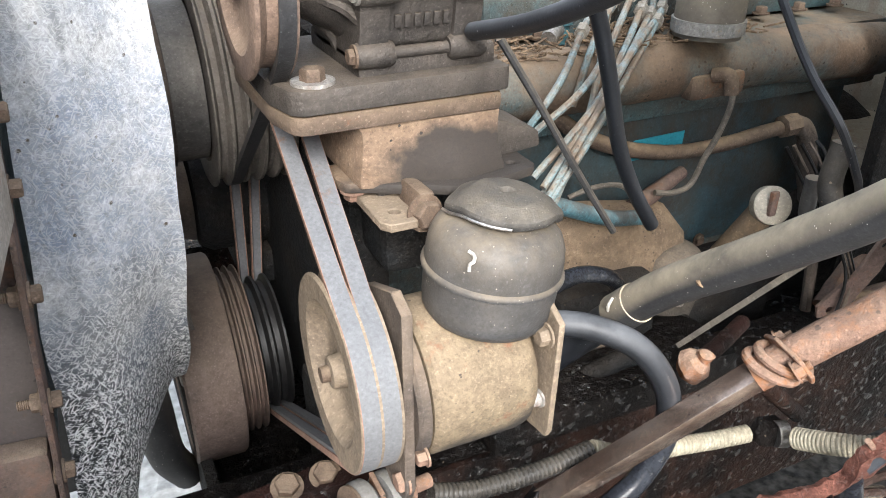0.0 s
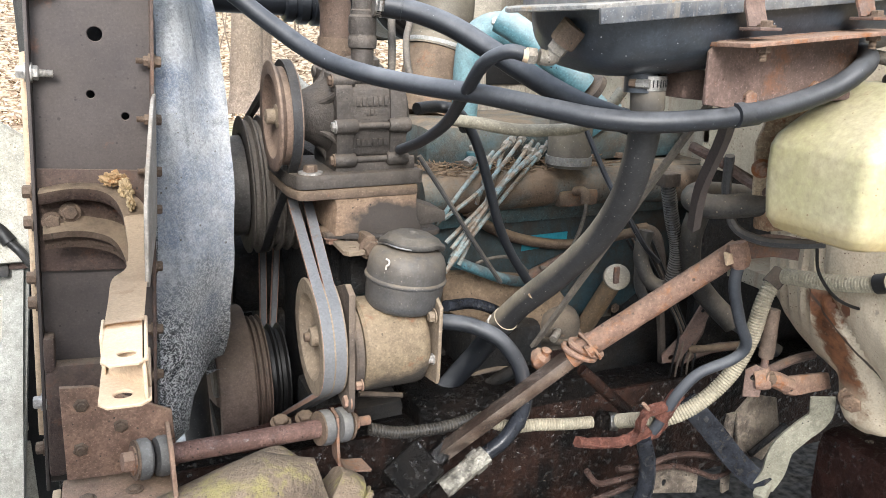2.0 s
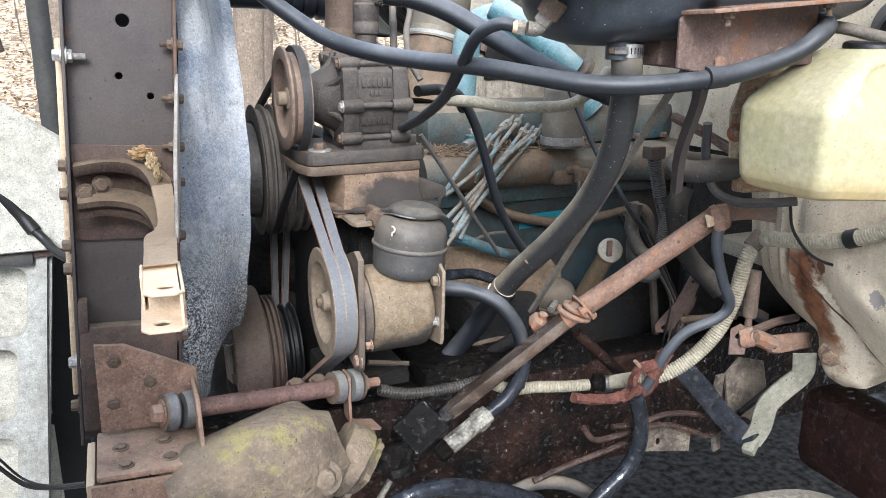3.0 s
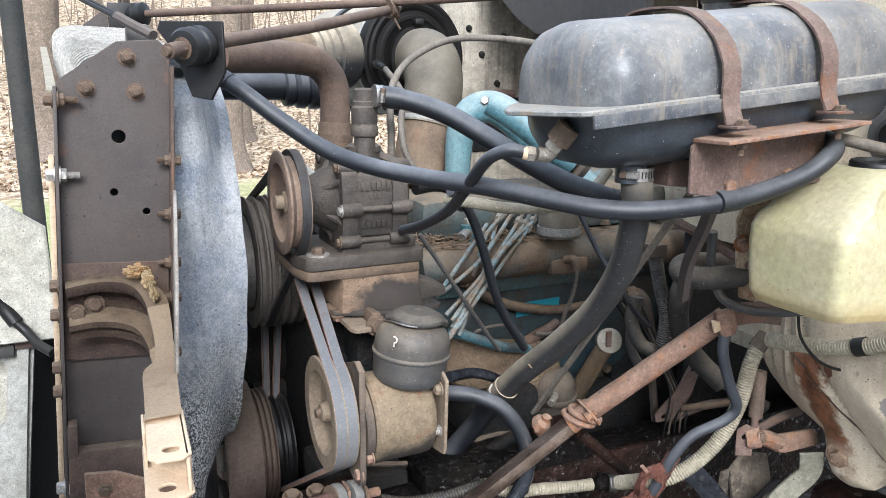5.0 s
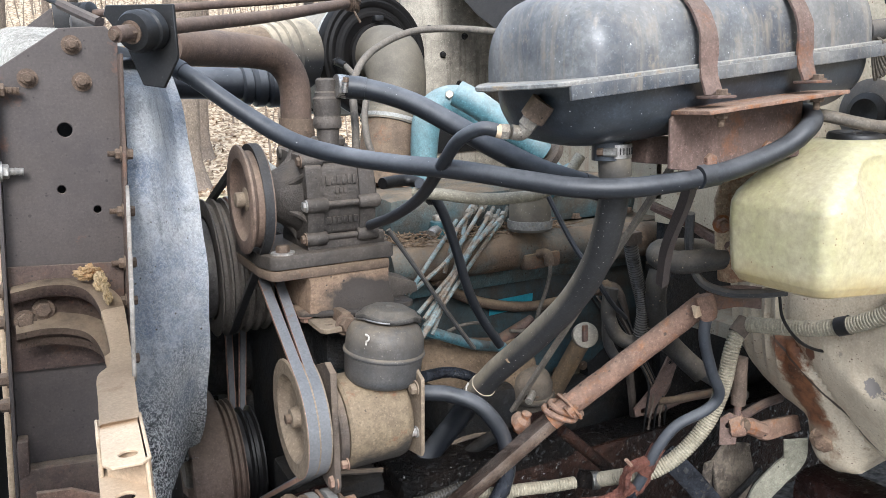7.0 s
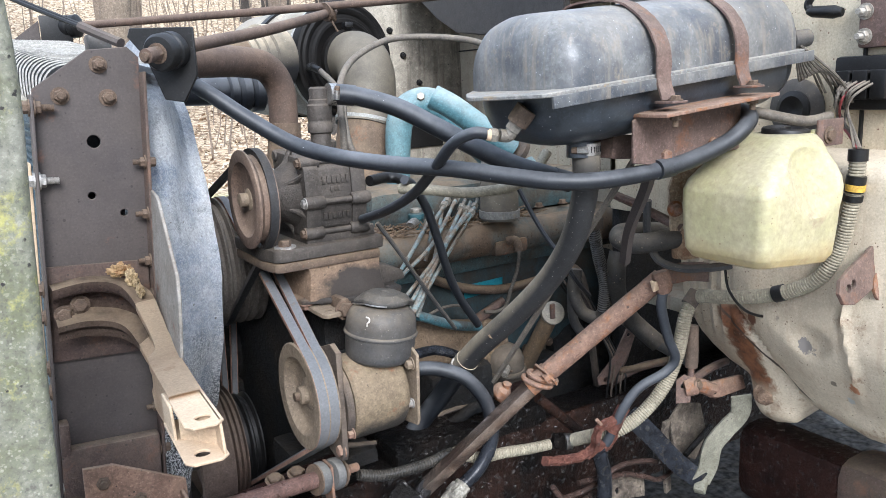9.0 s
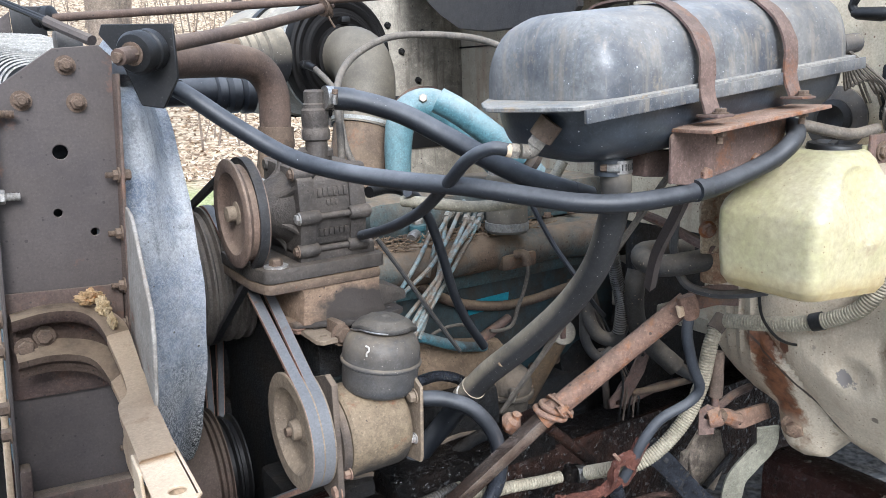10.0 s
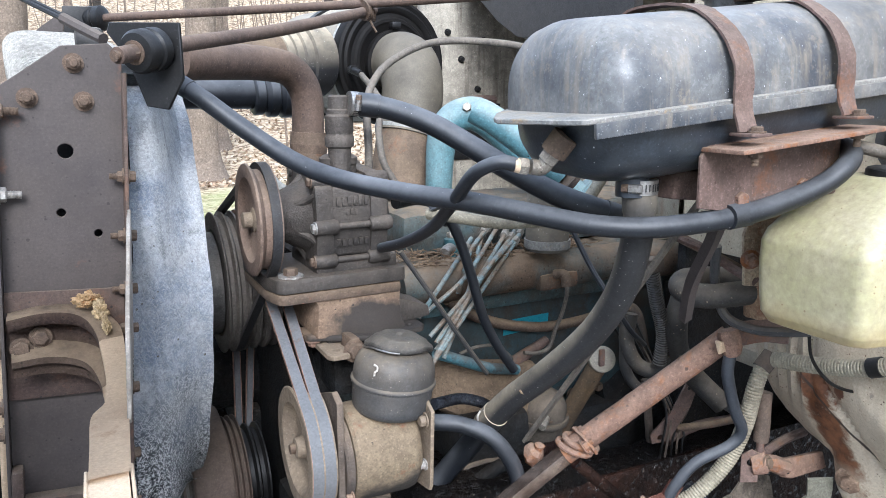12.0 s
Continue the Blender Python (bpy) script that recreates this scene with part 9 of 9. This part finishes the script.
# dark shapes between engine and rail
t = thing("engine_mount", (0.45, 0.6, 0.8), "black oil-soaked engine mount on the rail", "engine mount")
part("bracket", rough(box((0.3, 0.52, 0.835), (0.62, 0.7, 0.875), 0.01), 0.005, 0.04), oily, t)
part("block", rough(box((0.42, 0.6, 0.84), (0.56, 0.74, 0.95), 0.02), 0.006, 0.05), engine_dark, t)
solo("radiator_hose", tube([(-0.01, 0.74, 0.93), (-0.005, 0.76, 0.83), (0.0, 0.8, 0.73), (0.02, 0.86, 0.64)], 0.022, 18, 6), rubber_dusty, "black lower radiator hose beside the shroud", "hose")
solo("oil_pipe", tube([(0.382, 0.600, 0.814), (0.426, 0.580, 0.850), (0.464, 0.550, 0.891), (0.491, 0.540, 0.900)], 0.011, 10, 4), engine_dark, "dark pipe behind the steering hose", "pipe")
solo("drag_link_joint", rough(lathe([(0.006, -0.016), (0.012, -0.012), (0.015, 0.0), (0.012, 0.01), (0.007, 0.014), (0.007, 0.022), (0.004, 0.024)], (0.454, 0.430, 0.969), (0.2, -0.5, 1), 24), 0.004, 0.012), rust_orange, "rusty ball joint beside the shaft", "ball joint")
solo("cross_link", tube([(0.466, 0.440, 0.965), (0.498, 0.450, 0.961), (0.587, 0.500, 0.938)], 0.0085, 12, 3), oily_brown, "dark link behind the steering shaft", "link")
solo("joint_rod", tube([(0.520, 0.420, 0.946), (0.553, 0.420, 0.915), (0.618, 0.430, 0.854)], 0.009, 10, 3), oily_rust, "oily rod dropping from the shaft clamp", "rod")
t = thing("gearbox_lever", (0.887, 0.600, 0.844), "rust-brown cast lever behind the shaft", "lever")
part("casting", rough(tube([(0.922, 0.620, 0.907), (0.885, 0.600, 0.880), (0.828, 0.580, 0.846)], 0.013, 8, 4, end=0.017), 0.004, 0.03), rust_brown, t)
part("bar", tube([(0.833, 0.570, 0.849), (0.892, 0.560, 0.867), (0.968, 0.550, 0.868)], 0.009, 8, 3), rust_brown, t)
solo("transmission", rough(lathe([(0.16, -0.25), (0.19, -0.1), (0.2, 0.0), (0.2, 0.03), (0.17, 0.06), (0.14, 0.3)], (1.05, YC, 0.85), (1, 0, 0), 36), 0.006, 0.08), engine_dark, "dark gearbox housing behind the engine", "gearbox")

# ---- wiring on the firewall ----
t = thing("fuse_block", (0.875, 0.120, 1.439), "black fuse block with plugs on the firewall", "fuse block")
c = Vector((0.872, 0.118, 1.439))
part("base", box(c - Vector((0.014, 0.075, 0.036)), c + Vector((0.002, 0.022, 0.04)), 0.008), cap_black, t)
for k in (-1, 0, 1):
    part("plug", box(c + Vector((-0.032, 0.026 * k - 0.038, -0.02)), c + Vector((-0.012, 0.026 * k - 0.016, 0.02)), 0.003), cap_black, t)
t = thing("starter_relay", (0.875, 0.093, 1.523), "brown relay block with two bolts on the firewall", "relay")
c = Vector((0.872, 0.087, 1.519))
part("body", box(c - Vector((0.012, 0.06, 0.03)), c + Vector((0.002, 0.022, 0.04)), 0.005), rust_brown, t)
for z in (-0.014, 0.02):
    part("stud", hexbolt(c + Vector((-0.012, 0.012, z)), (-1, 0, 0), 0.0085, 0.009, 0.01), brass, t)
solo("rubber_boot", lathe([(0.004, -0.028), (0.008, -0.02), (0.0095, 0.012), (0.006, 0.024)], (0.850, 0.152, 1.543), (0.1, -1, -0.1), 16), cap_black, "black rubber boot on a battery cable", "boot")
solo("battery_cable", tube([(0.850, 0.173, 1.570), (0.850, 0.181, 1.555), (0.850, 0.171, 1.544), (0.850, 0.162, 1.544)], 0.006, 8, 5), cap_black, "black battery cable on the firewall", "cable")
t = thing("grommet", (0.870, 0.203, 1.405), "round black grommet in the firewall", "grommet")
c = Vector((0.872, 0.204, 1.404))
part("ring", lathe([(0.02, 0.0), (0.046, 0.001), (0.046, 0.005), (0.03, 0.01), (0.022, 0.01)], c, (-1, 0, 0), 32), can_grey, t)
part("plug", lathe([(0.028, 0.002), (0.028, 0.014), (0.02, 0.018), (0.004, 0.012)], c, (-1, 0, 0), 24), cap_black, t)
wires = random.Random(21)
a, b = Vector((0.731, 0.120, 1.503)), Vector((0.850, 0.134, 1.428))
for k in range(9):
    w = [a + Vector((0.0, 0.0, 0.002 * k)), a.lerp(b, 0.25) + Vector((0.01, 0.004 * k - 0.02, -0.012 - 0.003 * k)), a.lerp(b, 0.6) + Vector((0.0, 0.007 * k - 0.035, -0.012 + 0.004 * k)), b + Vector((0, 0.006 * k - 0.03, wires.uniform(-0.02, 0.02)))]
    solo("wire", tube(w, 0.0019, 6, 6), wire_grey, "grey insulated wire looping from the tank end", "wire", "firewall wires")
for k in range(8):
    s = Vector((0.860, 0.095, 1.450)) + Vector((0, 0.007 * k - 0.03, 0))
    m = Vector((0.830, 0.106, 1.397)) + Vector((0, wires.uniform(-0.008, 0.008), wires.uniform(-0.008, 0.008)))
    e = Vector((0.765, 0.042, 1.360)) + Vector((wires.uniform(-0.006, 0.006), wires.uniform(-0.006, 0.006), 0.0))
    solo("wire", tube([s, s.lerp(m, 0.5) + Vector((-0.03, 0, 0.004)), m, m.lerp(e, 0.6), e], 0.0019, 6, 6), wire_red if k == 3 else wire_grey, "red insulated wire bending to the conduit" if k == 3 else "grey insulated wire bending to the conduit", "wire", "firewall wires")
solo("cable_run", tube([(0.705, 0.200, 1.412), (0.714, 0.160, 1.408), (0.750, 0.140, 1.398), (0.787, 0.130, 1.392), (0.824, 0.120, 1.397)], 0.0075, 10, 6), wire_grey, "grey sheathed cable behind the bottle cap", "cable")
solo("tank_plug", lathe([(0.008, 0), (0.012, 0.002), (0.012, 0.03), (0.006, 0.034)], (0.730, 0.125, 1.503), (1, -0.2, 0.1), 14), can_grey, "grey sensor plug at the end of the tank", "sensor")
t = thing("bottle_bracket", (0.72, 0.06, 1.38), "rusty bracket fixing the washer bottle", "bracket")
part("plate", box((0.7, 0.057, 1.365), (0.755, 0.061, 1.4), 0.002), rust_brown, t)
part("screw", hexbolt((0.722, 0.0565, 1.38), (0, -1, 0), 0.0085, 0.006), rusty_bolt, t)
solo("thin_wire", tube([(0.681, 0.180, 1.186), (0.692, 0.180, 1.150), (0.732, 0.180, 1.111), (0.780, 0.175, 1.094), (0.792, 0.170, 1.115)], 0.0022, 6, 6), cap_black, "thin loose black wire on the cab corner", "wire")
solo("rusty_post", rough(box((0.63, 0.2, 1.2), (0.69, 0.24, 1.37), 0.01), 0.006, 0.04), surface("cream_rust", (0.42, 0.3, 0.19), (0.25, 0.13, 0.07), size=0.05, rust=0.4, roughness=0.8, bump=0.5), "rust-flaked cream support behind the bottle", "support")


# ---- rusted support and clutter between gearbox and cab ----
t = thing("support_plate", (0.622, 0.200, 1.294), "cream steel support plate flaking with rust", "bracket")
out = [(0.0, 0.0), (0.05, -0.004), (0.058, 0.03), (0.05, 0.1), (0.012, 0.11), (-0.004, 0.06)]
part("plate", rough(sheet(out, [(0.036, 0.062, 0.006)], (0.598, 0.210, 1.250), (0.9, -0.3, 0), (0, 0, 1), 0.006), 0.002, 0.02), surface("flaking_cream", (0.4, 0.32, 0.22), (0.22, 0.12, 0.07), size=0.04, rust=0.35, roughness=0.8, bump=0.5, speck=0.4), t)
part("bolt", hexbolt((0.597, 0.200, 1.282), (-0.5, -0.85, 0), 0.0085, 0.01, 0.008), rust_orange, t)
part("lower_arm", ribbon([(0.579, 0.300, 1.294), (0.612, 0.280, 1.274), (0.640, 0.250, 1.253)], 0.012, 0.005, (0, 0.3, 1)), cast_brown, t, "rust-brown flat arm")
t = thing("shift_linkage", (0.832, 0.550, 0.879), "rust-brown shift linkage with drilled lever plates", "linkage")
part("lever_plate", sheet([(0.0, 0.0), (0.03, 0.004), (0.062, 0.066), (0.072, 0.11), (0.05, 0.112), (0.03, 0.06), (-0.004, 0.016)], [(0.014, 0.011, 0.005), (0.056, 0.1, 0.004)], (0.784, 0.560, 0.857), (0.9, -0.35, 0), (0.1, 0, 1), 0.006), rust_brown, t)
part("cross_rod", tube([(0.832, 0.550, 0.879), (0.883, 0.530, 0.882), (0.938, 0.500, 0.896)], 0.007, 10, 3), cast_brown, t)
part("drop_rod", tube([(0.800, 0.600, 0.959), (0.811, 0.600, 0.888), (0.818, 0.600, 0.834)], 0.0075, 8, 3), cast_dark, t)
solo("cooler_pipe", tube([(0.799, 0.500, 1.007), (0.851, 0.500, 0.965), (0.917, 0.480, 0.916), (0.954, 0.460, 0.893)], 0.012, 12, 5), can_grey, "grey dirt-spotted pipe behind the steering shaft", "pipe")
solo("wiring_loop", tube([(0.709, 0.550, 1.065), (0.713, 0.550, 1.012), (0.735, 0.540, 0.977), (0.761, 0.530, 0.988)], 0.009, 10, 6), can_grey, "dusty looped cable beside the gearbox", "cable")
for k in range(5):
    solo("thin_wire", tube([Vector((0.715, 0.600, 1.083)) + Vector((0.012 * k, 0, 0)), Vector((0.752, 0.580, 1.018)) + Vector((0.004 * k, 0, 0.01 * k)), Vector((0.803, 0.550, 0.930)) + Vector((0.01 * k, 0, -0.012 * k)), Vector((0.79, 0.54, 0.85)) + Vector((0.012 * k, 0, 0.0)), Vector((0.78, 0.56, 0.7)) + Vector((0.02 * k, 0, 0.004 * k))], 0.0022, 6, 5), cast_dark if k % 2 else cap_black, "thin grimy wire among the lines by the gearbox", "wire", "grimy wires")
for k in range(4):
    solo("oil_line", tube([Vector((0.229, 0.600, 0.874)) + Vector((0, 0, -0.022 * k)), Vector((0.341, 0.600, 0.856)) + Vector((0, 0, -0.016 * k)), Vector((0.471, 0.600, 0.878)) + Vector((0, 0, -0.02 * k)), Vector((0.600, 0.600, 0.847)) + Vector((0, 0, -0.012 * k))], 0.005 + 0.001 * (k % 2), 8, 5), oily if k % 2 else cast_dark, "dark oily line along the engine side", "pipe", "oily lines")
